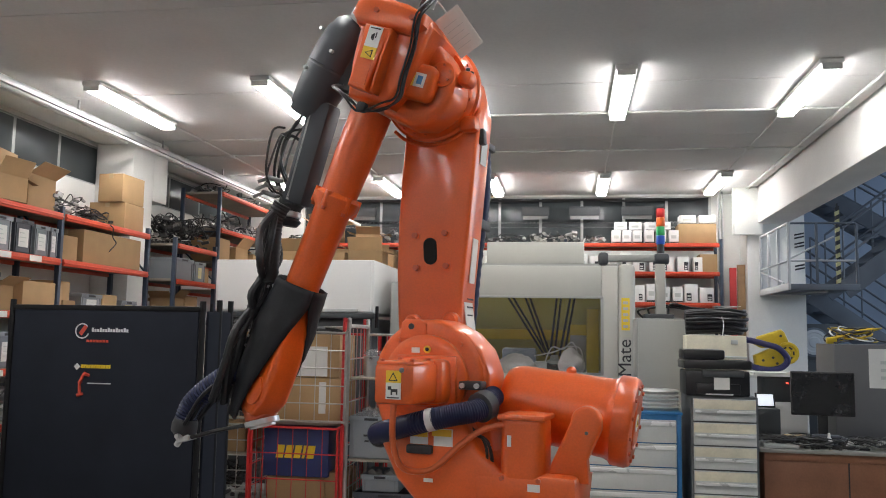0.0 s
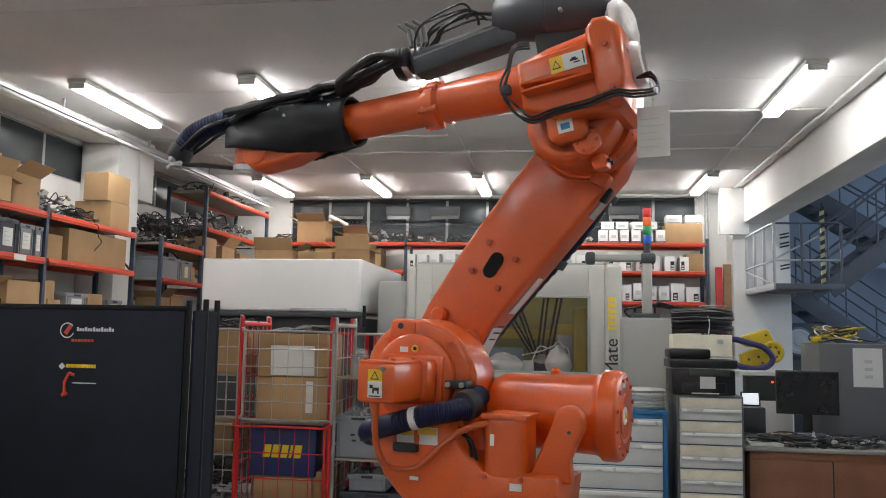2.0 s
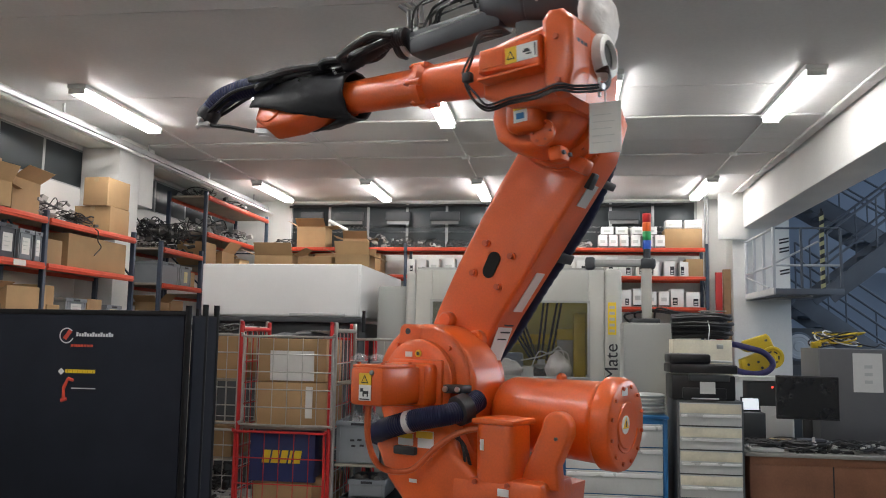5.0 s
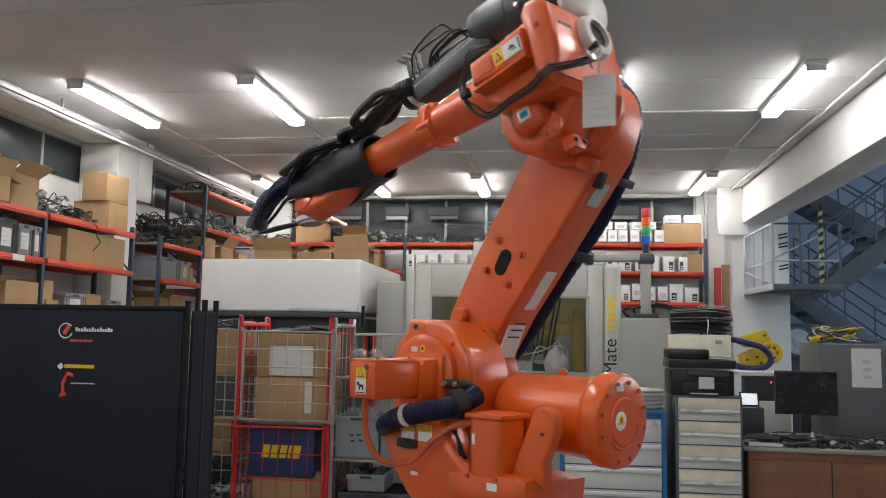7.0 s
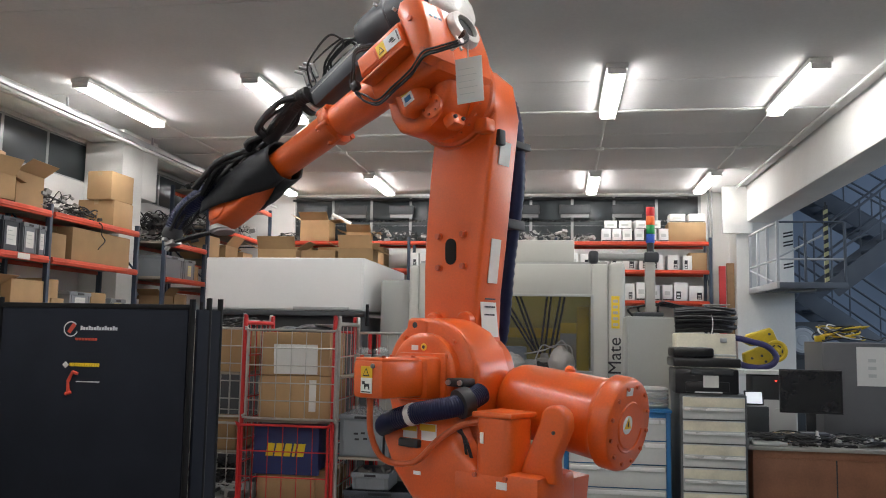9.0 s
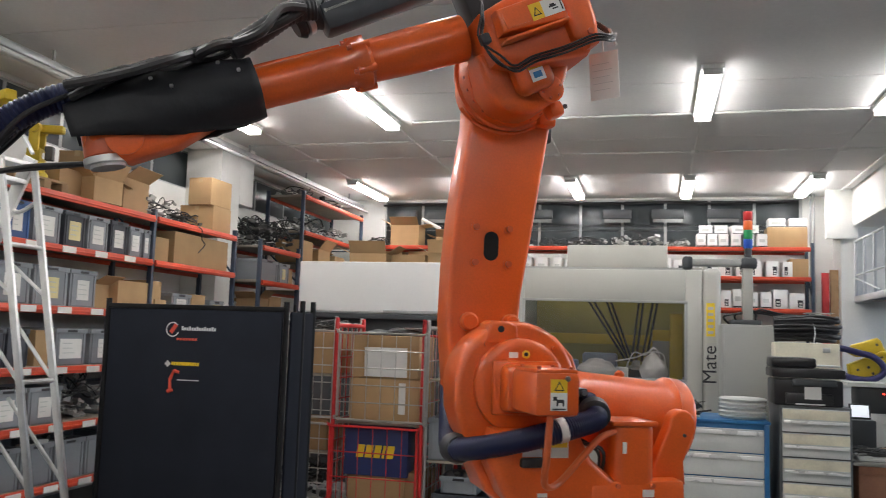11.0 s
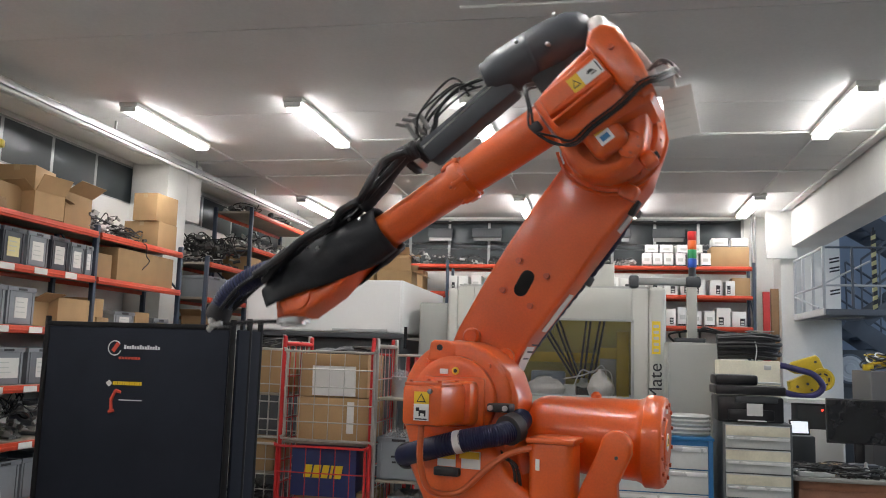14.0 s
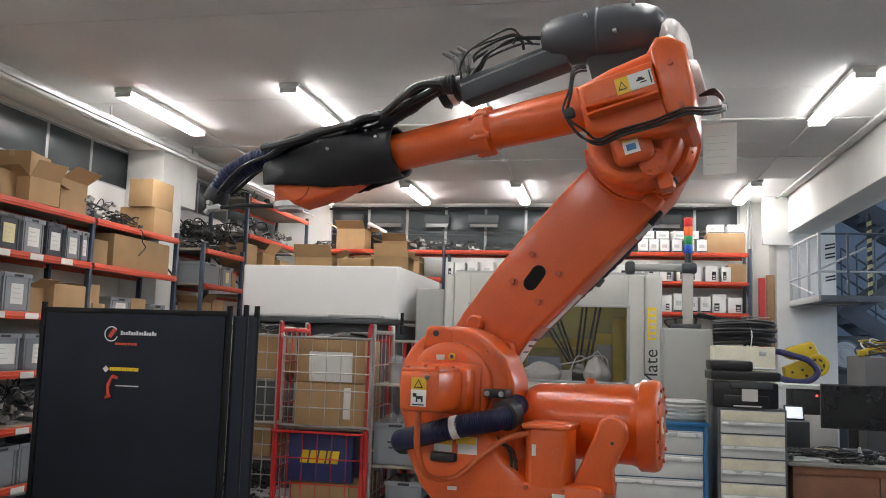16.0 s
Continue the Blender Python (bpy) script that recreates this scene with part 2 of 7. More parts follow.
# ---- the room ----
CZ = 3.975
solo("floor", B(-5.8, 12, -5, 16, -0.15, 0), FLOOR, "worn grey concrete workshop floor", "floor", kind="structure", smooth=False)
_bm = bmesh.new()
for i in range(9):
    y0 = -5 + i * 2.1
    rbox(_bm, -5.8, 2.8, y0 + 0.006, y0 + 2.094, CZ, CZ + 0.2)
rbox(_bm, -5.8, 2.8, -5, 13.9, CZ + 0.01, CZ + 0.22)
solo("ceiling", _bm, CEIL, "grey painted slab ceiling with seams and conduits", "ceiling", kind="structure", smooth=False)
solo("ceiling_hall", B(2.8, 12, -5, 19, 5.6, 5.8), CEIL, "high grey ceiling of the stair hall", "ceiling", kind="structure", smooth=False)
# left wall, with a window band
_bm = bmesh.new()
rbox(_bm, -5.9, -5.6, -5, 13.9, 0, 3.33)
rbox(_bm, -5.9, -5.6, -5, 13.9, 3.80, CZ)
rbox(_bm, -5.9, -5.6, 9.1, 9.95, 3.33, 3.80)
rbox(_bm, -5.9, -5.6, -5, 3.0, 3.33, 3.80)
solo("wall_west", _bm, WALL, "white painted workshop wall with a high window band", "wall", kind="structure", smooth=False)
_bm = bmesh.new()
rbox(_bm, -5.9, 2.2, 13.8, 14.1, 0, 3.12)
rbox(_bm, -5.9, 2.2, 13.8, 14.1, 3.945, CZ)
rbox(_bm, -5.9, -4.6, 13.8, 14.1, 3.12, 3.945)
rbox(_bm, 2.66, 3.5, 13.3, 14.1, 0, CZ)
rbox(_bm, 2.2, 2.66, 13.85, 14.1, 0, CZ)
solo("wall_north", _bm, WALL, "white workshop rear wall behind the racks", "wall", kind="structure", smooth=False)
solo("wall_south", B(-5.9, 12, -5.3, -5, 0, 5.6), WALL, "plain white wall", "wall", kind="structure", smooth=False)
solo("wall_hall_north", B(3.5, 12, 18.4, 18.7, 0, 5.6), WALL_BLUE, "blue-grey rear wall of the stair hall", "wall", kind="structure", smooth=False)
_bm = bmesh.new()
rbox(_bm, 9.0, 9.3, -5, 19, 0, 2.6)
rbox(_bm, 9.0, 9.3, -5, 19, 5.0, 5.6)
rbox(_bm, 9.0, 9.3, -5, 4, 2.6, 5.0)
solo("wall_hall_east", _bm, WALL_BLUE, "blue-grey side wall of the stair hall with tall windows", "wall", kind="structure", smooth=False)
solo("wall_hall_west", B(3.3, 3.5, 14.1, 18.4, 0, 5.6), WALL_BLUE, "blue-grey return wall of the hall", "wall", kind="structure", smooth=False)
solo("beam_east", B(2.81, 3.25, -5, 13.298, 3.42, 5.6, bev=0.01), WALL, "white concrete downstand beam", "beam", kind="structure")
solo("pillar_north", B(2.45, 2.88, 13.2, 13.298, 3.24, CZ - 0.002, bev=0.008), WALL, "white boxed pillar head", "pillar", kind="structure")
# pillars on the left wall
_bm = bmesh.new()
rbox(_bm, -5.6, -5.12, 9.02, 9.5, 0, CZ, bev=0.008)
rbox(_bm, -5.6, -5.121, 9.5, 9.86, 3.22, CZ - 0.001, bev=0.004)
solo("pillar_west", _bm, WALL, "white square pillar beside the rack", "pillar", kind="structure")
solo("pillar_near", B(-5.6, -5.32, 4.6, 5.55, 0, CZ, bev=0.008), WALL, "white wall pillar behind the ladder", "pillar", kind="structure")


def window_band(name, label, along, fixed, a0, a1, z0, z1, step):
    """A row of dark panes in a metal frame. along: 'x' or 'y'."""
    w = thing(name, label, "window", kind="structure")
    n = max(1, round((a1 - a0) / step))

    def bar(p0, p1, q0, q1, d=0.05):
        if along == "y":
            return B(fixed - d, fixed + 0.02, p0, p1, q0, q1, bev=0.004)
        return B(p0, p1, fixed - 0.02, fixed + d, q0, q1, bev=0.004)
    for k in range(n + 1):
        p = a0 + (a1 - a0) * k / n
        part("mullion", bar(p - 0.025, p + 0.025, z0, z1), ALUFRAME, w)
    part("sill", bar(a0, a1, z0 - 0.03, z0 + 0.03, 0.07), ALUFRAME, w)
    part("head_rail", bar(a0, a1, z1 - 0.03, z1 + 0.02, 0.06), ALUFRAME, w)
    if along == "x":
        part("middle_rail", bar(a0, a1, 3.425, 3.455, 0.045), ALUFRAME, w)
        part("middle_rail", bar(a0, a1, 3.50, 3.54, 0.055), ALUFRAME, w)
    for k in range(n):
        p0, p1 = a0 + (a1 - a0) * k / n + 0.02, a0 + (a1 - a0) * (k + 1) / n - 0.02
        o = part("pane", bar(p0, p1, z0 + 0.02, z1 - 0.02, 0.012), DARKGLASS, w)
    return w


window_band("window_1", "dark high window band in a grey metal frame", "y", -5.65, 3.0, 9.1, 3.33, 3.80, 0.72)
window_band("window_2", "dark window band behind the rear racks", "x", 13.86, -4.6, 2.2, 3.12, 3.945, 0.66)
window_band("window_3", "high window band over the far shelves", "y", -5.65, 9.95, 13.8, 3.33, 3.80, 0.9)
# Added dark sheets stand behind the window bands and hide the sky.
solo("backdrop_north", B(-6, 2.5, 14.7, 14.8, 2.6, 4.6), DARK_BACKING, "dark sheet added behind the rear windows", "backdrop", kind="structure", smooth=False)
solo("backdrop_west", B(-6.7, -6.6, 1, 14.5, 2.6, 4.6), DARK_BACKING, "dark sheet added behind the side windows", "backdrop", kind="structure", smooth=False)

# ---- ceiling lamps ----
def ceiling_lamp():
    o = thing("ceiling_lamp", "white fluorescent ceiling lamp, switched on", "lamp", group="ceiling lamps")
    part("housing", B(-0.095, 0.095, -0.78, 0.78, -0.045, 0, bev=0.008), LAMP_BODY, o)
    part("diffuser", B(-0.072, 0.072, -0.755, 0.755, -0.095, -0.046, bev=0.02, seg=3), LAMP_GLOW, o, "glowing prismatic diffuser")
    for s in (-1, 1):
        part("end_cap", B(-0.08, 0.08, s * 0.768 - 0.012, s * 0.768 + 0.012, -0.098, -0.046, bev=0.006), LAMP_BODY, o)
    return o


_lamp = ceiling_lamp()
_first = True
for x in (-4.5, -2.83, -1.18, 0.46, 2.12):
    for y in (7.86, 12.62, 3.1, -1.66):
        m = pose(x, y, CZ)
        if _first:
            _lamp.matrix_basis, _first = m, False
        else:
            copy_thing(_lamp, m)

# black tube added for a dark line, and invented boxes at the rear windows
solo("cable_run", tube(bmesh.new(), [(-4.6 + 0.6 * k, 13.72, 3.86 + 0.012 * (k % 3)) for k in range(12)], 0.02, 6, 4), CABLE, "black tube added for the dark line along the rear wall", "cable")
# Dark boxes added in place of the grey panels between the mullions.
for _x, _w in ((-4.2, 0.4), (-3.55, 0.5), (-2.7, 0.42), (-1.9, 0.5), (-0.6, 0.45), (0.2, 0.5), (1.05, 0.5)):
    _o = thing("blind_box", "dark box added for a grey panel at the rear windows", "blind", pose(_x, 13.74, 3.62), "blind boxes")
    part("case", B(-_w / 2, _w / 2, -0.03, 0.03, 0.0, 0.15, bev=0.01), CAB_DARK, _o)
    part("slat", B(-_w / 2 + 0.02, _w / 2 - 0.02, -0.004, 0.004, -0.06, 0.0), DULL_METAL, _o, "", False)
# conduits
def conduit(pts, r=0.011, label="thin white surface conduit on the ceiling"):
    bm = bmesh.new()
    for a, b in zip(pts, pts[1:]):
        rod(bm, a, b, r, seg=8)
    return solo("conduit", bm, LAMP_BODY, label, "conduit", group="ceiling conduits")


for x in (-4.5, -2.83, -1.18, 0.46, 2.12):
    conduit([(x, 8.65, CZ - 0.011), (x, 11.85, CZ - 0.011)])
for y, x0, x1 in ((10.4, -5.2, 2.75), (8.62, -2.6, 2.72), (9.5, -5.0, -1.3), (5.26, -0.95, 2.7)):
    conduit([(x0, y, CZ - 0.012), (x1, y, CZ - 0.012)])
conduit([(2.66, -3, CZ - 0.02), (2.66, 13.4, CZ - 0.02)], 0.016)
for x in (-4.5, -2.83, -1.18, 0.46, 2.12):
    solo("junction_box", B(x - 0.045, x + 0.045, 10.355, 10.445, CZ - 0.045, CZ - 0.001, bev=0.006), LAMP_BODY, "small white ceiling junction box", "junction box", group="junction boxes")
solo("cable_tray", B(-5.08, -4.96, -3, 13.7, 3.80, 3.86, bev=0.006), ALUFRAME, "light metal cable tray along the ceiling edge", "cable tray")
solo("air_duct", B(-5.55, -5.2, -3, 13.7, 3.82, CZ - 0.003, bev=0.01), WALL, "white boxed ledge under the ceiling", "ledge", kind="structure")
_bm = bmesh.new()
rod(_bm, (-4.9, -3, 3.74), (-4.9, 13.7, 3.74), 0.018)
solo("pipe", _bm, LAMP_BODY, "thin white pipe below the cable tray", "pipe")
for k in range(8):
    solo("tray_hanger", B(-5.03, -5.01, 0.5 + k * 1.8, 0.52 + k * 1.8, 3.86, CZ, bev=0), ALUFRAME, "metal hanger of the cable tray", "hanger", group="tray hangers")

# ---- the robot ----
LK1, LK2 = 0.32, 1.075
robot = thing("industrial_robot", "large orange six-axis industrial robot, moving, on a steel pedestal", "robot", pose(-0.188, 2.874, 0.0, 0, 0, 180))
AX = 1.496  # height of the shoulder axis

# pedestal and fixed foot
part("pedestal", B(-0.45, 0.45, -0.45, 0.45, 0, 0.70, bev=0.02), CAB_DARK, robot, "dark steel pedestal")
_bm = lathe(bmesh.new(), [(0, 0.44), (0.05, 0.44), (0.07, 0.34), (0.24, 0.28), (0.30, 0.26)], (0, 0, 0.70), (0, 0, 1.2))
part("foot", _bm, ORANGE, robot)

turret = part("turret", prism(prism(bmesh.new(), arc(0.30, 0.0, 0.205, 0, 180, 16) + [(0.10, -0.05), (0.06, -0.24), (0.10, -0.36), (0.30, -0.40), (0.40, -0.33), (0.46, -0.2), (0.50, -0.08)], -0.13, 0.06, 0.022),
                               [(0.40, -0.13), (0.425, -0.22), (0.37, -0.33), (0.28, -0.42), (-0.05, -0.43), (-0.02, -0.3), (0.08, -0.22), (0.13, -0.13)], -0.25, 0.165, 0.028), ORANGE, robot)
part("shoulder_rib", prism(bmesh.new(), [(0.25, 0.198), (0.166, 0.158), (0.108, 0.098), (0.079, 0.02), (0.077, -0.05), (0.09, -0.12), (0.25, -0.12)], -0.134, 0.05, 0.009), ORANGE, turret)
part("gearbox_ring", lathe(bmesh.new(), [(0, 0.15), (0.03, 0.15), (0.038, 0.14), (0.04, 0.12)], (0.30, 0.058, 0.0), (0.30, 0.2, 0.0), 40), ORANGE, turret)
part("slewing_deck", lathe(bmesh.new(), [(0, 0.23), (0.02, 0.24), (0.08, 0.24), (0.1, 0.23), (0.12, 0.21)], (0.0, 0, -0.52), (0.0, 0, 0), 40), ORANGE, turret)
part("shoulder_motor", rbox(rbox(bmesh.new(), 0.20, 0.375, 0.09, 0.18, -0.078, 0.068, bev=0.02), 0.222, 0.358, 0.15, 0.38, -0.067, 0.058, bev=0.014), ORANGE, turret, "orange shoulder drive motor")
part("motor_flange", rbox(bmesh.new(), 0.18, 0.40, 0.085, 0.11, -0.09, 0.08, bev=0.008), ORANGE, turret)
part("motor_rib", rbox(bmesh.new(), 0.226, 0.354, 0.19, 0.372, 0.052, 0.066, bev=0.005), ORANGE, turret)
for _x, _y in ((0.24, 0.21), (0.34, 0.21), (0.24, 0.355), (0.34, 0.355)):
    part("bolt", rod(bmesh.new(), (_x, _y, 0.064), (_x, _y, 0.073), 0.007, seg=6), ORANGE_DULL, turret)


def sticker(parent, u, w, z, dz, lat, nx=(0, 1, 0), dogs=True):
    """A yellow and white warning label facing nx; u: along, z: up."""
    n = Vector(nx)
    a = n.cross(Vector((0, 0, 1))).normalized()
    r = Matrix((a, Vector((0, 0, 1)), n)).transposed().to_4x4()
    m = Matrix.Translation((u, lat, z)) @ r if nx == (0, 1, 0) else Matrix.Translation((lat, u, z)) @ r
    part("warning_label", B(-w, w, -dz, dz * 0.15, 0, 0.003), WHITE_STK, parent, "white part of a warning label", False, m)
    part("warning_label", B(-w, w, dz * 0.15, dz, 0, 0.003), YELLOW_STK, parent, "yellow part of a warning label", False, m)
    bm = bmesh.new()
    vs = [bm.verts.new(p) for p in ((-w * 0.62, dz * 0.28, 0.0045), (w * 0.62, dz * 0.28, 0.0045), (0, dz * 0.9, 0.0045))]
    bm.faces.new(vs)
    part("triangle_print", bm, INK, parent, "black warning triangle", False, m)
    part("triangle_field", prism(bmesh.new(), [(-w * 0.42, dz * 0.35), (w * 0.42, dz * 0.35), (0, dz * 0.76)], 0.0, 0.001), YELLOW_STK, parent, "yellow triangle field", False, m @ Matrix(((1, 0, 0, 0), (0, 0, 1, 0), (0, -1, 0, 0.0056), (0, 0, 0, 1))))
    for x0, x1, z0, z1 in ((-0.6, 0.3, -0.5, -0.28), (0.25, 0.7, -0.35, -0.1), (-0.6, -0.4, -0.7, -0.3), (0.1, 0.3, -0.7, -0.3), (-0.8, 0.8, -0.93, -0.85)):
        part("label_print", B(w * x0, w * x1, dz * z0, dz * z1, 0.003, 0.0045), INK, parent, "black pictogram print", False, m)


sticker(turret, 0.289, 0.025, -0.006, 0.044, 0.381)
# small labels on the turret side
for u, z, w, h, mt in ((0.285, -0.19, 0.032, 0.02, WHITE_STK), (0.20, -0.185, 0.033, 0.028, WHITE_STK), (0.205, -0.17, 0.034, 0.011, YELLOW_STK), (0.287, -0.178, 0.033, 0.008, YELLOW_STK), (0.25, -0.325, 0.016, 0.006, WHITE_STK)):
    part("type_plate", B(u - w, u + w, 0.16, 0.167 + (0.002 if mt is YELLOW_STK else 0), z - h, z + h, bev=0.0), mt, turret, "small printed plate")
part("connector_plate", B(0.235, 0.325, 0.15, 0.185, -0.24, -0.212, bev=0.006), BLACK_RUB, turret, "black connector strip")
for a in (50, 135, 200):
    part("bolt", rod(bmesh.new(), (0.30 + 0.17 * math.cos(radians(a)), 0.055, 0.17 * math.sin(radians(a))), (0.30 + 0.17 * math.cos(radians(a)), 0.072, 0.17 * math.sin(radians(a))), 0.008), ORANGE, turret)
part("type_plate", B(0.315, 0.345, 0.097, 0.1005, 0.088, 0.106), WHITE_STK, turret, "small printed plate")
part("oil_port", lathe(bmesh.new(), [(0, 0.013), (0.004, 0.013), (0.006, 0.008), (0.002, 0.006)], (0.288, 0.097, 0.10), (0.288, 1, 0.10), 16), YELLOW_STK, turret, "yellow-ringed oil port")
part("oil_port", rod(bmesh.new(), (0.288, 0.0985, 0.10), (0.288, 0.1015, 0.10), 0.0065, seg=12), INK, turret, "black oil port plug")
# column beside the cylinder
_bm = rbox(bmesh.new(), -0.135, 0.012, 0.025, 0.165, -0.36, -0.095, bev=0.035, seg=4)
rbox(_bm, -0.14, 0.017, 0.02, 0.17, -0.118, -0.10, bev=0.006)
part("axis_one_motor_cover", _bm, ORANGE, turret, "orange upright motor cover")
part("type_plate", B(-0.03, -0.017, 0.163, 0.168, -0.2, -0.165), WHITE_STK, turret, "small printed plate")
part("rear_deck", B(-0.24, 0.10, -0.06, 0.168, -0.40, -0.283, bev=0.022), ORANGE, turret)
part("deck_skirt", B(-0.18, 0.16, -0.06, 0.15, -0.50, -0.39, bev=0.02), ORANGE, turret)
for _x in (0.0, -0.12):
    part("bolt", rod(bmesh.new(), (_x, 0.166, -0.30), (_x, 0.176, -0.30), 0.008, seg=6), ORANGE_DULL, turret)
part("type_plate", B(-0.125, -0.085, 0.1675, 0.1705, -0.335, -0.312), WHITE_STK, turret, "small printed plate")
# bracket cheek and saddle of the counterbalance cylinder
for y0, y1 in ((0.06, 0.115),):
    part("cylinder_bracket", prism(bmesh.new(), arc(-0.258, -0.115, 0.048, 0, 180, 12) + [(-0.306, -0.14), (-0.262, -0.235), (-0.268, -0.31), (-0.13, -0.31), (-0.148, -0.25), (-0.20, -0.14)], y0, y1, 0.01), ORANGE, turret)
    part("bolt", rod(bmesh.new(), (-0.262, y1 - 0.002, -0.15), (-0.262, y1 + 0.006, -0.15), 0.006, seg=6), CAB_DARK, turret)
part("saddle", prism(bmesh.new(), [(-0.225, -0.40), (-0.235, -0.31), (-0.13, -0.30), (-0.13, -0.40)], -0.16, 0.10, 0.012), ORANGE, turret)
# hoses on the side of the turret
_bm = tube(bmesh.new(), [(0.06, 0.06, -0.05), (0.066, 0.13, -0.075), (0.09, 0.19, -0.092), (0.15, 0.222, -0.105), (0.22, 0.232, -0.122), (0.32, 0.215, -0.15), (0.42, 0.15, -0.18), (0.482, 0.06, -0.20), (0.488, -0.05, -0.205), (0.46, -0.18, -0.14), (0.43, -0.30, -0.02)], 0.0355, 16, 20, 0.03)
part("corrugated_hose", _bm, HOSE_BLUE, turret, "dark blue corrugated cable hose")
part("hose_clamp", B(0.085, 0.165, 0.06, 0.125, -0.03, -0.002, bev=0.006), BLACK_RUB, turret, "black hose clamp bracket")
for u in (0.10, 0.15):
    part("clamp_bolt", rod(bmesh.new(), (u, 0.124, -0.016), (u, 0.134, -0.016), 0.009), STEEL, turret)
part("hose_end", lathe(bmesh.new(), [(0, 0.042), (0.005, 0.05), (0.045, 0.05), (0.05, 0.042)], (0.064, 0.12, -0.072), (0.085, 0.185, -0.090), 20), BLACK_RUB, turret)
part("hose_label", tube(bmesh.new(), [(0.207, 0.2305, -0.119), (0.231, 0.2315, -0.1247)], 0.0378, 16, 2), WHITE_STK, turret, "white tag round the hose")
part("hose_cuff", lathe(bmesh.new(), [(0, 0.042), (0.01, 0.047), (0.07, 0.047), (0.08, 0.042)], (0.483, 0.05, -0.202), (0.489, -0.06, -0.206), 18), BLACK_RUB, turret, "black hose cuff")
_bm = tube(bmesh.new(), [(0.30, 0.35, -0.06), (0.305, 0.34, -0.18), (0.29, 0.29, -0.27), (0.22, 0.22, -0.28), (0.13, 0.2, -0.2), (0.06, 0.17, -0.15), (-0.02, 0.14, -0.13)], 0.0105, 8, 10)
part("orange_cable", _bm, ORANGE_WORN, turret, "orange painted motor cable loop")
_bm = tube(bmesh.new(), [(0.12, 0.12, -0.17), (0.05, 0.16, -0.19), (0.04, 0.13, -0.27)], 0.006, 6, 8)
tube(_bm, [(0.13, 0.1, -0.15), (0.06, 0.15, -0.2), (0.06, 0.13, -0.3)], 0.005, 6, 8)
part("signal_cable", _bm, CABLE, turret, "thin dark cables")


cylinder = part("balance_cylinder", lathe(bmesh.new(), [(0, 0.085), (0.012, 0.11), (0.035, 0.122), (0.06, 0.127), (0.375, 0.136), (0.392, 0.142), (0.404, 0.154), (0.448, 0.154), (0.456, 0.150), (0.462, 0.148), (0.466, 0.142), (0.467, 0.078), (0.472, 0.074), (0.473, 0.04)], (0.285, 0, 0.008), (-0.3, 0, 0.008), 48), ORANGE, robot, "orange counterbalance cylinder")
for k in range(12):
    a = k * math.tau / 12 + 0.2
    part("bolt", rod(bmesh.new(), (-0.178, 0.126 * math.cos(a), 0.008 + 0.126 * math.sin(a)), (-0.1885, 0.126 * math.cos(a), 0.008 + 0.126 * math.sin(a)), 0.007, seg=6), ORANGE_DULL, cylinder)
part("round_label", rod(bmesh.new(), (-0.186, 0.025, 0.012), (-0.1895, 0.025, 0.012), 0.03, seg=24), WHITE_STK, cylinder, "white round warning label")
part("label_field", prism(bmesh.new(), [(0.003, 0.0), (0.047, 0.0), (0.025, 0.036)], 0.1896, 0.1906), YELLOW_STK, cylinder, "yellow triangle on the label", False, pose(0, 0, 0, 0, 0, 90))
part("label_print", B(-0.1916, -0.1906, 0.022, 0.028, 0.006, 0.024), INK, cylinder, "black pictogram print", False)
part("end_ridge", tube(bmesh.new(), [(-0.1825, 0.088 * math.cos(radians(q)), 0.008 + 0.088 * math.sin(radians(q))) for q in range(190, 321, 13)], 0.004, 6, 2), ORANGE, cylinder)
part("small_plate", B(-0.1845, -0.1805, 0.005, 0.045, 0.105, 0.13), WHITE_STK, cylinder)
part("lifting_eye", lathe(bmesh.new(), [(0, 0.02), (0.02, 0.018), (0.03, 0.008)], (0.06, 0, 0.13), (0.06, 0, 0.3), 12), ORANGE, cylinder)

# lower arm
LOW = [(0.15, 0.0), (0.17, 0.2), (0.168, 0.40), (0.156, 0.58), (0.138, 0.75), (0.118, 0.9), (0.115, 1.02), (0.09, 1.13), (0.02, 1.19), (-0.09, 1.19), (-0.165, 1.12), (-0.19, 0.98), (-0.172, 0.85), (-0.118, 0.47), (-0.092, 0.30), (-0.082, 0.15), (-0.11, 0.0), (-0.05, -0.13), (0.09, -0.13)]
lower_arm = part("lower_arm", prism(bmesh.new(), LOW, -0.305, -0.135, 0.016), ORANGE, robot, "orange lower arm casting")
part("arm_hub", lathe(bmesh.new(), [(0, 0.148), (0.14, 0.148), (0.16, 0.135)], (0, -0.30, 0), (0, 0, 0), 40), ORANGE, lower_arm)
part("arm_hub", lathe(bmesh.new(), [(0, 0.145), (0.16, 0.145), (0.175, 0.13)], (-0.01, -0.31, 1.06), (0, 0, 1.075), 40), ORANGE, lower_arm)
# Black plate lying on the face; its colour stands for the slot's inner shade.
_bm = prism(bmesh.new(), arc(0.027, 0.49, 0.026, 0, 180, 8) + arc(0.027, 0.44, 0.026, 180, 360, 8), -0.136, -0.131)
part("slot", _bm, mat("opening_shade", (0.004, 0.004, 0.004), 0.9), lower_arm, "black plate as the shade of an oblong opening", False)
for x in (-0.036, 0.084):
    for z in (0.405, 0.528):
        part("bolt", rod(bmesh.new(), (x, -0.136, z), (x, -0.118, z), 0.011), ORANGE_DULL, lower_arm)
        part("bolt_boss", rod(bmesh.new(), (x, -0.1355, z), (x, -0.131, z), 0.017), ORANGE, lower_arm)
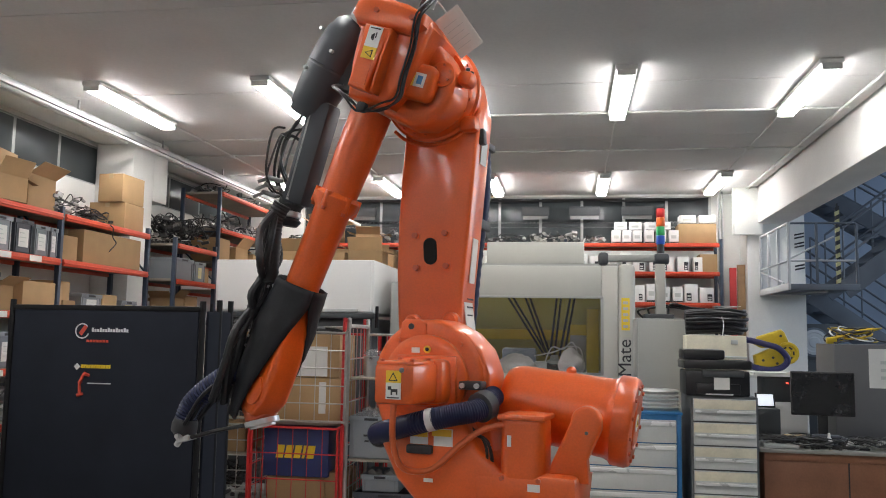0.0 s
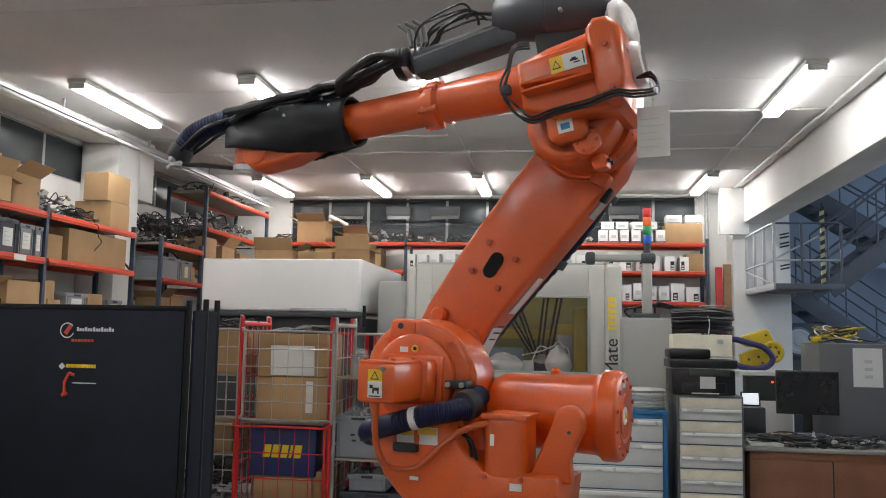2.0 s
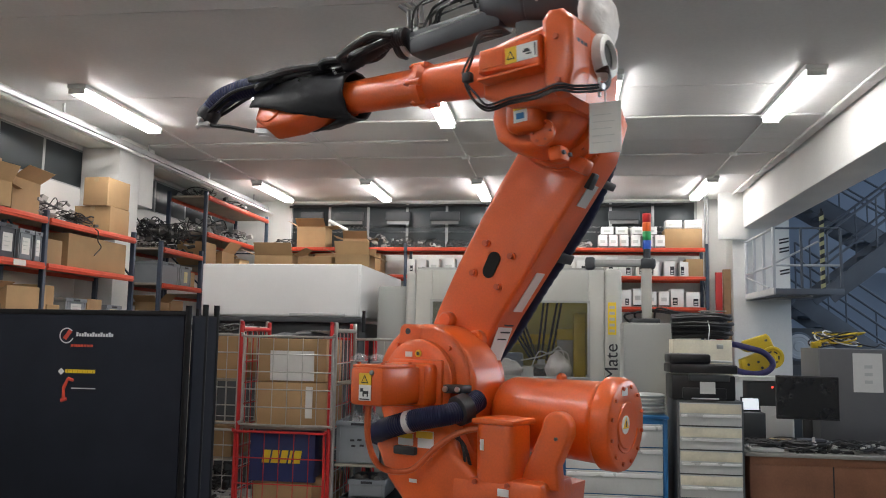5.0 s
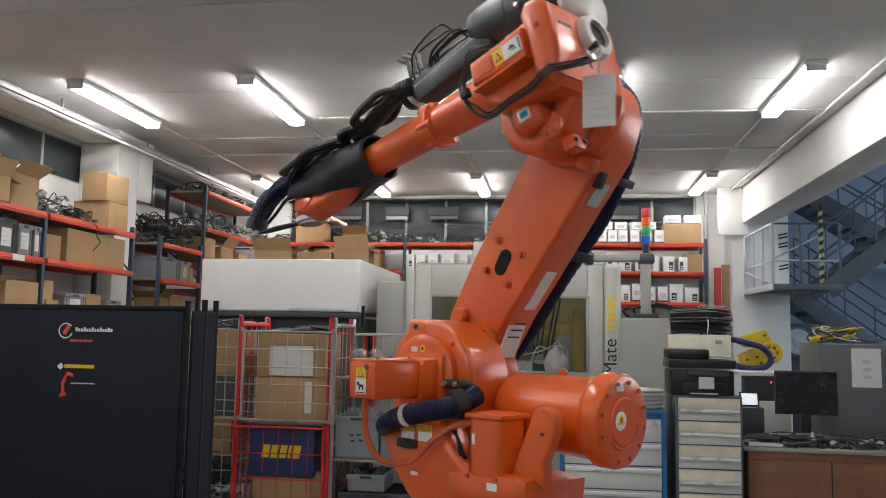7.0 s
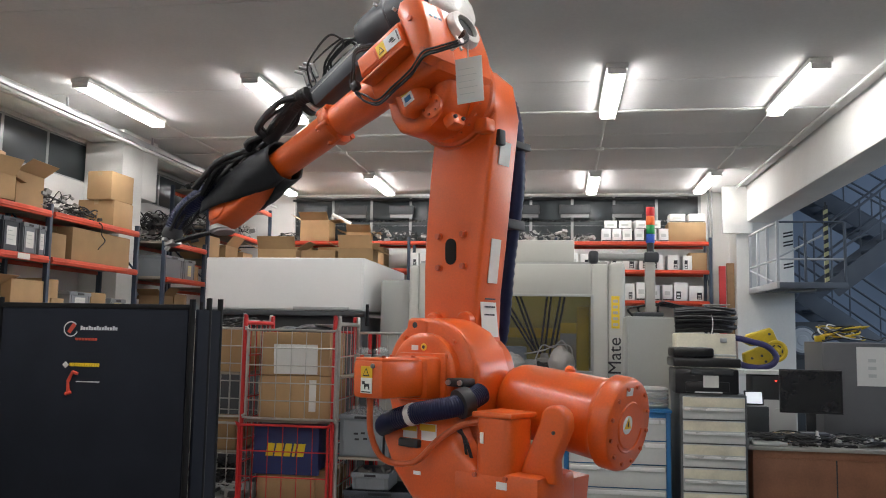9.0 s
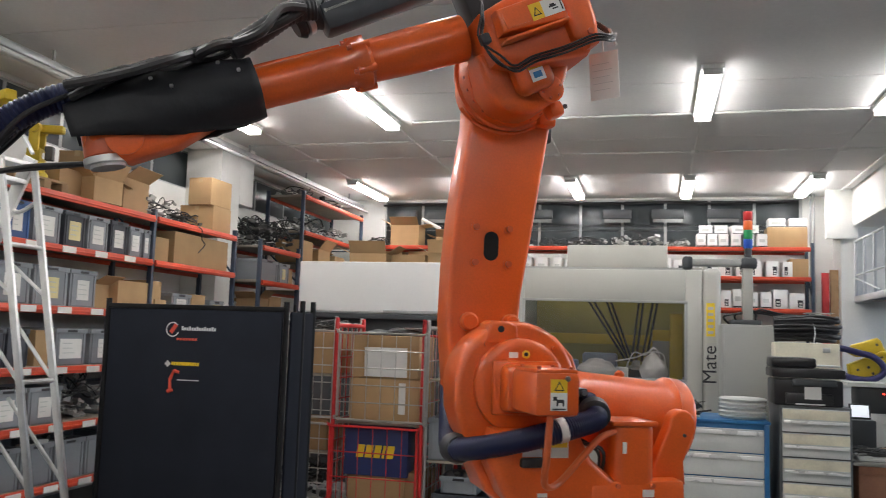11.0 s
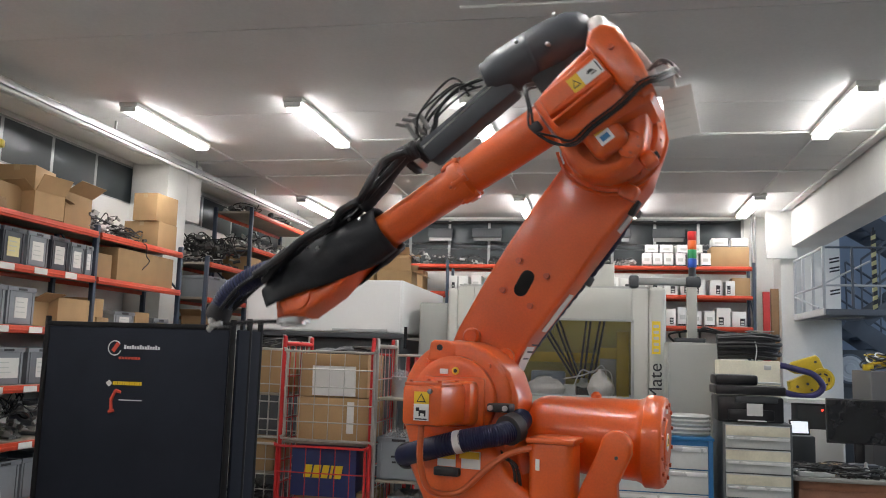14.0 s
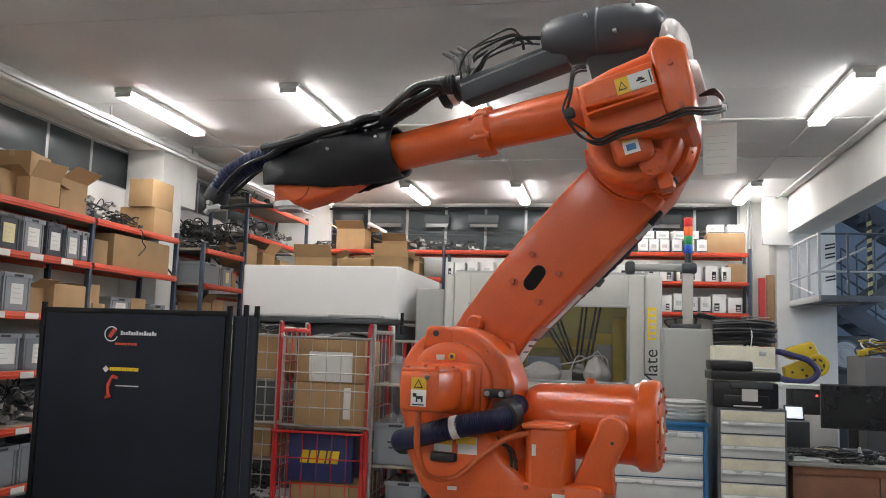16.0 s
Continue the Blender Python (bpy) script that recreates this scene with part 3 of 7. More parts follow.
part("lug", lathe(bmesh.new(), [(0, 0.032), (0.03, 0.032), (0.04, 0.024)], (0.10, -0.14, 0.2), (0.10, 0, 0.2), 20), ORANGE, lower_arm)
part("lug", lathe(bmesh.new(), [(0, 0.032), (0.03, 0.032), (0.04, 0.024)], (-0.05, -0.14, 0.2), (-0.05, 0, 0.2), 20), ORANGE, lower_arm)
# papers and the far-side hose on the rear of the arm
part("note_sheet", B(-0.003, 0.0, -0.05, 0.05, -0.1, 0.1), PAPER, lower_arm, "white printed sheet taped to the arm", False, pose(-0.0895, -0.215, 0.235, 0, 4.5, 0))
part("note_sheet", B(-0.003, 0.0, -0.03, 0.03, -0.085, 0.085), PAPER, lower_arm, "white printed strip taped to the arm", False, pose(-0.1125, -0.225, 0.425, 0, -8.0, 0))
part("plate", B(-0.003, 0.0, -0.035, 0.035, -0.045, 0.045), DRAW, lower_arm, "grey metal name plate", False, pose(-0.1715, -0.22, 0.835, 0, -8.1, 0))
for k in range(4):
    part("print_line", B(-0.001, 0.001, -0.035, 0.03, -0.003, 0.003), INK, lower_arm, "", False, pose(-0.0905 - 0.0024 * k, -0.215, 0.19 + 0.03 * k, 0, 4.5, 0))
_bm = tube(bmesh.new(), [(0.06, -0.39, -0.05), (-0.01, -0.39, 0.15), (-0.06, -0.38, 0.45), (-0.11, -0.38, 0.75), (-0.10, -0.38, 1.0), (-0.05, -0.36, 1.14), (0.05, -0.32, 1.2)], 0.04, 14, 16, 0.04)
part("arm_hose", _bm, HOSE_BLUE, lower_arm, "dark blue corrugated hose behind the arm")
part("pocket_rim", tube(bmesh.new(), [(0.205 * math.cos(radians(q)), -0.137, 1.075 + 0.205 * math.sin(radians(q))) for q in range(208, 321, 14)], 0.007, 8, 3), ORANGE, lower_arm)
part("arm_fork_lug", B(-0.185, -0.12, -0.15, -0.09, 0.90, 0.955, bev=0.012), ORANGE, lower_arm)
part("limit_switch", B(-0.195, -0.165, -0.20, -0.16, 0.86, 0.92, bev=0.006), BLACK_RUB, lower_arm, "small black limit switch")
part("hose_holder", B(-0.13, -0.04, -0.42, -0.30, 0.56, 0.60, bev=0.006), BLACK_RUB, lower_arm, "black hose holder")
part("hose_holder", B(-0.165, -0.08, -0.42, -0.30, 0.88, 0.91, bev=0.006), BLACK_RUB, lower_arm, "black hose holder")

# upper arm housing
HEAD = [(0.14, 0.0), (0.14, 0.160), (0.02, 0.185), (-0.10, 0.195), (-0.125, 0.222), (-0.185, 0.215), (-0.218, 0.17), (-0.208, 0.03), (-0.188, -0.06), (-0.16, -0.08), (0.04, -0.05)]
upper_arm = part("upper_arm", prism(bmesh.new(), HEAD, -0.13, 0.20, 0.025), ORANGE, robot, "orange upper arm housing")
part("elbow_hub", lathe(bmesh.new(), [(0, 0.12), (0.02, 0.13), (0.21, 0.13), (0.225, 0.115), (0.23, 0.10)], (0.02, -0.13, -0.05), (0.02, 0.2, -0.05), 40), ORANGE, upper_arm)
part("elbow_casting", prism(bmesh.new(), [(0.155, 0.06), (0.172, -0.05), (0.155, -0.12), (0.105, -0.165), (0.04, -0.185), (-0.05, -0.165), (-0.11, -0.11), (-0.165, -0.03), (-0.175, 0.08)], -0.07, 0.10, 0.03), ORANGE, upper_arm)
part("elbow_drum", lathe(bmesh.new(), [(0, 0.192), (0.018, 0.192), (0.024, 0.182), (0.05, 0.178), (0.075, 0.162)], (0, -0.134, -0.01), (0, 0.2, -0.01), 44), ORANGE, upper_arm)
for k in range(16):
    a = radians(150 + 15 * k)
    part("bolt", rod(bmesh.new(), (0.17 * math.cos(a), -0.10, -0.01 + 0.17 * math.sin(a)), (0.17 * math.cos(a), -0.073, -0.01 + 0.17 * math.sin(a)), 0.0065, seg=6), ORANGE_DULL, upper_arm)
part("elbow_face", lathe(bmesh.new(), [(0, 0.045), (0.012, 0.045), (0.016, 0.038)], (-0.03, 0.098, -0.13), (-0.03, 0.3, -0.13), 24), ORANGE, upper_arm)
for k in range(6):
    a = k * math.tau / 6
    part("bolt", rod(bmesh.new(), (-0.03 + 0.032 * math.cos(a), 0.11, -0.13 + 0.032 * math.sin(a)), (-0.03 + 0.032 * math.cos(a), 0.120, -0.13 + 0.032 * math.sin(a)), 0.005, seg=6), ORANGE_DULL, upper_arm)
part("gearbox", prism(bmesh.new(), [(0.118, 0.062), (0.112, 0.138), (-0.112, 0.142), (-0.112, 0.040)], 0.18, 0.256, 0.012), ORANGE, upper_arm, "orange gearbox cover")
part("end_cover", prism(bmesh.new(), [(-0.112, -0.02), (-0.112, 0.188), (-0.14, 0.218), (-0.185, 0.212), (-0.222, 0.168), (-0.212, 0.02), (-0.19, -0.062), (-0.15, -0.066)], 0.10, 0.243, 0.02), ORANGE, upper_arm)
part("elbow_motor", rbox(bmesh.new(), -0.045, 0.085, 0.05, 0.16, -0.125, 0.0, bev=0.032, seg=5), ORANGE, upper_arm, "orange elbow motor")
part("small_label", B(-0.006, 0.044, 0.158, 0.1615, -0.098, -0.058), WHITE_STK, upper_arm, "white part of a pictogram label")
part("small_label", B(-0.006, 0.044, 0.158, 0.1615, -0.057, -0.026), YELLOW_STK, upper_arm, "yellow part of a pictogram label")
part("label_print", B(0.004, 0.034, 0.1616, 0.1626, -0.088, -0.068), CAB_BLUE, upper_arm, "blue pictogram print", False)
_mst = Matrix.Translation((-0.03, 0.2555, 0.092)) @ pose(0, 0, 0, 0, 0, 0)
part("warning_label", B(-0.075, -0.002, 0, 0.004, -0.026, 0.026), WHITE_STK, upper_arm, "white part of a warning label", False, _mst)
part("warning_label", B(-0.002, 0.04, 0, 0.004, -0.026, 0.026), YELLOW_STK, upper_arm, "yellow part of a warning label", False, _mst)
for _x0, _x1, _z0, _z1, _a in ((-0.05, -0.025, -0.003, 0.003, 30), (-0.045, -0.03, 0.003, 0.008, 20), (-0.055, -0.035, -0.011, -0.007, -20), (-0.07, -0.066, -0.02, 0.02, 0)):
    part("label_print", B(_x0, _x1, 0.004, 0.0055, _z0, _z1, m=pose(0, 0, 0, 0, 0, 0)), INK, upper_arm, "black pictogram print", False, _mst)
part("label_print", prism(bmesh.new(), [(0.006, -0.014), (0.034, -0.014), (0.02, 0.014)], 0.004, 0.0055), INK, upper_arm, "black warning triangle", False, _mst)
part("label_print", prism(bmesh.new(), [(0.0105, -0.011), (0.0295, -0.011), (0.02, 0.008)], 0.0056, 0.0062), YELLOW_STK, upper_arm, "yellow triangle field", False, _mst)
# ring of the hollow drive at the rear; black plug painted as bore shade
part("drive_ring", lathe(bmesh.new(), [(0, 0.075), (0.03, 0.078), (0.05, 0.07), (0.055, 0.05), (0.02, 0.045)], (-0.192, 0.02, 0.105), (-0.4, 0.02, 0.105), 36), BAG, upper_arm, "taped round drive opening")
part("drive_bore", rod(bmesh.new(), (-0.207, 0.02, 0.105), (-0.232, 0.02, 0.105), 0.046, seg=28), mat("bore_shade", (0.006, 0.006, 0.007), 0.7), upper_arm, "black plug as the shade in the bore")
for k in range(3):
    part("logo_block", B(-0.2185, -0.2135, 0.135 + k * 0.026, 0.155 + k * 0.026, 0.105, 0.138), INK, upper_arm, "dark maker mark", False)
_bm = bmesh.new()
bmesh.ops.create_icosphere(_bm, subdivisions=4, radius=1.0)
for v in _bm.verts:
    n = noise.fractal(v.co * 1.6, 0.9, 2.0, 3) * 0.10
    v.co = Vector((v.co.x * 0.05, v.co.y * 0.12, v.co.z * 0.11)) * (1 + n)
part("plastic_bag", _bm, BAG, upper_arm, "crumpled translucent bag tied over the drive", True, pose(-0.19, -0.03, 0.255))

# lug with bolts under the elbow; dark ring painted as the joint's shade
part("elbow_lug", B(-0.075, -0.02, -0.01, 0.065, -0.22, -0.165, bev=0.018), ORANGE, upper_arm)
for _y in (0.01, 0.055):
    part("bolt", rod(bmesh.new(), (-0.074, _y, -0.195), (-0.084, _y, -0.195), 0.008, seg=6), CAB_DARK, upper_arm)
part("joint_seam", lathe(bmesh.new(), [(0, 0.165), (0.012, 0.165)], (0.0, -0.146, -0.02), (0.0, 0.1, -0.02), 36), CAB_DARK, upper_arm, "dark ring as the shade in the joint recess")
for _z in (-0.02, 0.12):
    part("bolt", rod(bmesh.new(), (-0.165, 0.24, _z), (-0.165, 0.252, _z), 0.01, seg=6), ORANGE_DULL, upper_arm)
part("box_ledge", B(-0.11, 0.118, 0.19, 0.262, 0.034, 0.044, bev=0.004), ORANGE, upper_arm)
part("side_plate", B(0.02, 0.10, 0.2545, 0.2585, 0.07, 0.118), ORANGE, upper_arm, "orange cover plate", False)
part("steel_plug", lathe(bmesh.new(), [(0, 0.008), (0.008, 0.008), (0.01, 0.004)], (0.262, 0.378, 0.04), (0.262, 1, 0.04), 12), DULL_METAL, turret, "small steel plug")
part("ear", prism(bmesh.new(), [(0.412, 0.13), (0.400, 0.195), (0.386, 0.205), (0.335, 0.203), (0.305, 0.19), (0.30, 0.13)], -0.05, 0.064, 0.01), ORANGE, turret)
# Dark disc set on the ear; the bore's shade is put in its colour.
part("ear_bore", rod(bmesh.new(), (0.362, 0.06, 0.178), (0.362, 0.0665, 0.178), 0.011), INK, turret, "dark disc as the shade in the bore")

# dress pack over the arm
_bm = lathe(bmesh.new(), [(0, 0.02), (0.008, 0.048), (0.03, 0.074), (0.075, 0.092), (0.15, 0.10), (0.22, 0.098), (0.223, 0.095), (0.229, 0.095), (0.232, 0.097), (0.33, 0.088), (0.395, 0.078), (0.405, 0.07), (0.425, 0.068), (0.43, 0.05)], (-0.185, -0.02, 0.333), (0.24, -0.02, 0.435), 36)
part("dress_pack_cover", _bm, COVER_GREY, upper_arm, "dark grey domed dress pack cover")
for _x, _y, _z in ((-0.10, 0.065, 0.42), (0.06, 0.075, 0.43), (-0.02, 0.08, 0.34)):
    part("pack_screw", rod(bmesh.new(), (_x, _y, _z), (_x, _y + 0.014, _z + 0.004), 0.007, seg=8), STEEL, upper_arm)
part("dress_pack_seat", B(-0.10, 0.10, -0.09, 0.03, 0.17, 0.31, bev=0.01), BLACK_RUB, upper_arm, "dark mounting plate")
_bm = rbox(bmesh.new(), 0.15, 0.56, -0.075, 0.03, 0.315, 0.412, bev=0.018, m=pose(0, 0, 0, 0, 1.5, 0))
part("dress_pack_channel", _bm, COVER_GREY, upper_arm, "dark grey cable channel")
part("channel_rail", B(0.20, 0.54, 0.0, 0.03, 0.385, 0.405, bev=0.006, m=pose(0, 0, 0, 0, 3, 0)), DRAW, upper_arm, "light metal rail")
part("hose_gland", lathe(bmesh.new(), [(0, 0.042), (0.05, 0.05), (0.06, 0.042), (0.1, 0.04), (0.11, 0.05), (0.13, 0.036)], (0.53, -0.03, 0.385), (0.8, -0.02, 0.335), 18), BLACK_RUB, upper_arm, "black hose gland")
part("gland_ring", lathe(bmesh.new(), [(0, 0.04), (0.004, 0.047), (0.022, 0.047), (0.026, 0.04)], (0.60, -0.028, 0.372), (0.8, -0.02, 0.335), 20), ALU, upper_arm, "metal clamp ring")
for k in range(7):
    a, h = rnd.uniform(-0.09, 0.05), rnd.uniform(0.03, 0.09)
    p = [(0.22 + 0.02 * k, a, 0.46), (0.33, a + rnd.uniform(-0.03, 0.05), 0.47 + h * 0.4), (0.43 + 0.012 * k, a + 0.03, 0.43 + h), (0.50 + 0.01 * k, a + rnd.uniform(-0.03, 0.03), 0.40 + h), (0.55, a * 0.5, 0.39 + h * 0.2), (0.60, -0.02, 0.36)]
    part("loop_cable", tube(bmesh.new(), p, rnd.uniform(0.004, 0.008), 6, 8), CABLE, upper_arm, "thin black looped cable")
for k in range(3):
    part("fitting", rod(rod(bmesh.new(), (0.50 + 0.03 * k, 0.03, 0.41), (0.50 + 0.03 * k, 0.03, 0.48), 0.009), (0.50 + 0.03 * k, 0.03, 0.47), (0.53 + 0.03 * k, 0.05, 0.50), 0.007), DULL_METAL, upper_arm, "small metal hose fitting")
for k, (dy, dz, r) in enumerate(((0.0, 0, 0.0045), (0.006, -0.011, 0.004), (0.008, 0.008, 0.004))):
    p = [(0.10, 0.12, 0.24 + dz), (0.127, 0.215, 0.205 + dz), (0.153, 0.225 + dy, 0.137 + dz), (0.178 + 0.006 * k, 0.225 + dy, 0.068 + dz), (0.162 - 0.01 * k, 0.22 + dy, -0.005 + dz), (0.107, 0.21 + dy, -0.045 + dz), (0.031, 0.20 + dy, -0.035 + dz), (-0.073, 0.215 + dy, -0.042 + dz), (-0.168, 0.25 + dy, -0.045 + dz), (-0.225, 0.235 + dy, -0.06 + dz), (-0.285, 0.16, -0.04 + dz), (-0.27, 0.10, 0.03 + dz), (-0.22, 0.08, 0.04)]
    part("arm_cable", tube(bmesh.new(), p, r, 7, 8), CABLE, upper_arm, "black cable strapped round the housing")
part("cable_strap", B(0.155, 0.19, 0.215, 0.245, 0.05, 0.085, bev=0.008), BLACK_RUB, upper_arm, "black cable clamp")
part("air_plug", rod(rod(bmesh.new(), (-0.23, 0.17, -0.04), (-0.285, 0.18, -0.05), 0.01), (-0.27, 0.18, -0.02), (-0.27, 0.18, -0.08), 0.005), STEEL, upper_arm, "metal air fitting")

# forearm tube: turns about its own length; x runs along it
forearm = part("forearm", lathe(bmesh.new(), [(0, 0.078), (0.17, 0.076), (0.33, 0.07), (0.345, 0.088), (0.375, 0.088), (0.40, 0.070), (0.70, 0.066), (0.95, 0.062)], (0.15, 0, 0), (2, 0, 0), 40), ORANGE, robot, "orange forearm tube")
for a in (30, 90, 150, 210, 270, 330):
    ca, sa = math.cos(radians(a)), math.sin(radians(a))
    part("flange_lug", rod(bmesh.new(), (0.48, 0.078 * ca, 0.078 * sa), (0.54, 0.078 * ca, 0.078 * sa), 0.014, seg=10), ORANGE, forearm)
    part("bolt", rod(bmesh.new(), (0.54, 0.079 * ca, 0.079 * sa), (0.553, 0.079 * ca, 0.079 * sa), 0.008, seg=6), ORANGE_DULL, forearm)
part("tube_rib", B(0.56, 1.0, -0.012, 0.012, 0.058, 0.076, bev=0.005), ORANGE, forearm)
part("wrist_casting", prism(bmesh.new(), [(0.86, -0.055), (1.0, -0.08), (1.13, -0.118), (1.28, -0.125), (1.36, -0.08), (1.37, -0.02), (1.28, 0.025), (0.9, 0.04)], -0.058, 0.058, 0.02), ORANGE, forearm, "orange wrist casting")
part("wrist_cover", lathe(bmesh.new(), [(0, 0.055), (0.008, 0.055), (0.012, 0.045)], (1.27, 0.056, -0.055), (1.27, 0.2, -0.055), 24), ORANGE, forearm)
part("small_label", B(1.06, 1.085, 0.0575, 0.0605, -0.06, -0.035), PAPER, forearm, "small pale label", False)
part("wrist_core", B(0.92, 1.18, -0.05, 0.05, -0.07, 0.055, bev=0.02), ORANGE, forearm)
# leather sleeve, open below
_bm = bmesh.new()
_rings = []
for i in range(25):
    u = i / 24
    x = 0.85 + 0.56 * u
    ry, rz = 0.098 + 0.02 * math.sin(u * 3.0) - 0.03 * u * u, 0.098 + 0.025 * math.sin(u * 2.6) - 0.02 * u * u
    ring = []
    for k in range(29):
        gap = 82 * max(0.0, u - 0.12) ** 0.8
        a = radians(-90 + gap + (360 - 2 * gap) * k / 28)
        w = 1 + 0.085 * noise.noise(Vector((x * 11, math.cos(a) * 2, math.sin(a) * 2))) + 0.05 * noise.noise(Vector((x * 34, math.cos(a) * 3, math.sin(a) * 3)))
        ring.append(_bm.verts.new((x, ry * w * math.cos(a), 0.005 + rz * w * math.sin(a))))
    _rings.append(ring)
for a, b in zip(_rings, _rings[1:]):
    for k in range(28):
        _bm.faces.new((a[k], a[k + 1], b[k + 1], b[k]))
_sl = part("leather_sleeve", _bm, LEATHER, forearm, "black leather protective sleeve")
_mod = _sl.modifiers.new("thick", "SOLIDIFY")
_mod.thickness = 0.006
for k in range(6):
    a = radians(20 + 25 * (k % 3))
    part("snap_button", rod(bmesh.new(), (0.9 + 0.2 * (k // 3) + 0.05 * (k % 3), 0.115 * math.cos(a), 0.12 * math.sin(a)), (0.9 + 0.2 * (k // 3) + 0.05 * (k % 3), 0.122 * math.cos(a), 0.126 * math.sin(a)), 0.006, seg=8), STEEL, forearm)
BUNDLE = pose(0, 0, 0.135, 0, -4.6, 0) @ pose(0, 0, 0, -12, 0, 0)
for k in range(9):
    o = (k - 4) * 0.016
    j1, j2, j3 = rnd.uniform(-0.02, 0.02), rnd.uniform(-0.02, 0.03), rnd.uniform(-0.015, 0.025)
    p = [(0.64, -0.02 + o * 0.6, 0.205), (0.72, -0.01 + o + j1, 0.19 + j2), (0.82, 0.0 + o * 1.5 + j2, 0.15 + j3), (0.95, 0.01 - o * 1.2 + j1, 0.135 + j2), (1.08, 0.02 + o * 1.8 + j3, 0.130 + j1), (1.22, 0.02 + o * 1.6, 0.130 + j3), (1.38, 0.01 + o, 0.115 + j2)]
    part("arm_line", tube(bmesh.new(), p, 0.008 if k % 2 else 0.0145, 8, 12, 0.0 if k % 2 else 0.05), CABLE if k % 4 else BLACK_RUB, upper_arm, "black hose along the forearm", True, BUNDLE)
part("link_hose", tube(bmesh.new(), [(0.60, -0.025, 0.20), (0.68, -0.02, 0.205), (0.78, -0.01, 0.17), (0.9, 0, 0.13)], 0.036, 14, 12, 0.04), BLACK_RUB, upper_arm, "black corrugated hose", True, BUNDLE)

# wrist and tool: tilt about the last joint; origin at the joint
wrist = part("wrist", lathe(bmesh.new(), [(0, 0.05), (0.05, 0.062), (0.08, 0.062), (0.09, 0.05)], (0.02, 0, 0.01), (0.02, 0, -0.2), 28), ORANGE_DULL, robot, "orange wrist joint with a steel tool flange")
part("wrist_block", B(-0.06, 0.08, -0.036, 0.036, -0.05, 0.06, bev=0.015), ORANGE, wrist)
part("tool_flange", lathe(bmesh.new(), [(0, 0.066), (0.02, 0.066), (0.021, 0.05), (0.03, 0.05)], (0.02, 0, -0.075), (0.02, 0, -0.2), 28), STEEL, wrist, "steel tool flange")
_bm = tube(bmesh.new(), [(0.0, 0.0, 0.125), (0.12, 0.005, 0.12), (0.22, 0.01, 0.09), (0.31, 0.01, 0.045), (0.36, 0.01, -0.02)], 0.042, 16, 14, 0.05)
part("tool_hose", _bm, HOSE_BLUE, wrist, "dark blue corrugated tool hose")
part("hose_coupling", lathe(bmesh.new(), [(0, 0.044), (0.02, 0.05), (0.05, 0.05), (0.06, 0.04), (0.075, 0.03)], (0.345, 0.01, 0.0), (0.39, 0.01, -0.09), 20), BLACK_RUB, wrist, "black hose coupling")
for k in range(4):
    p = [(0.05, 0.03 - 0.02 * k, 0.13), (0.2, 0.06 - 0.035 * k, 0.075), (0.30, 0.055 - 0.03 * k, 0.0), (0.36, 0.03 - 0.015 * k, -0.05), (0.33, 0.02, -0.075), (0.22, 0.02 - 0.01 * k, -0.075), (0.06, 0.0, -0.085)]
    part("tool_cable", tube(bmesh.new(), p, 0.008, 7, 9), CABLE, wrist, "black tool cable")
part("valve_block", rod(rod(B(0.33, 0.39, -0.02, 0.04, -0.085, -0.05, bev=0.006), (0.38, 0.0, -0.06), (0.42, 0.0, -0.09), 0.012), (0.36, 0.03, -0.06), (0.36, 0.07, -0.06), 0.009), STEEL, wrist, "small metal valve block")

# paper tag on a string at the rear of the housing
tag = part("paper_tag", B(-0.002, 0.002, -0.05, 0.05, -0.19, -0.03, bev=0, m=pose(0, 0, 0, 0, 0, 45)), PAPER, robot, "white handwritten paper tag", False)
part("tag_string", rod(bmesh.new(), (0, 0, 0.02), (0, 0, -0.04), 0.0025, seg=6), PAPER, tag)
for k in range(5):
    part("writing_line", B(-0.003, 0.003, -0.04, 0.02 + 0.01 * (k % 2), -0.07 - 0.022 * k, -0.068 - 0.022 * k, m=pose(0, 0, 0, 0, 0, 45)), DRAW, tag, "", False)


# ---- kinds of stored goods ----
_cache = {}


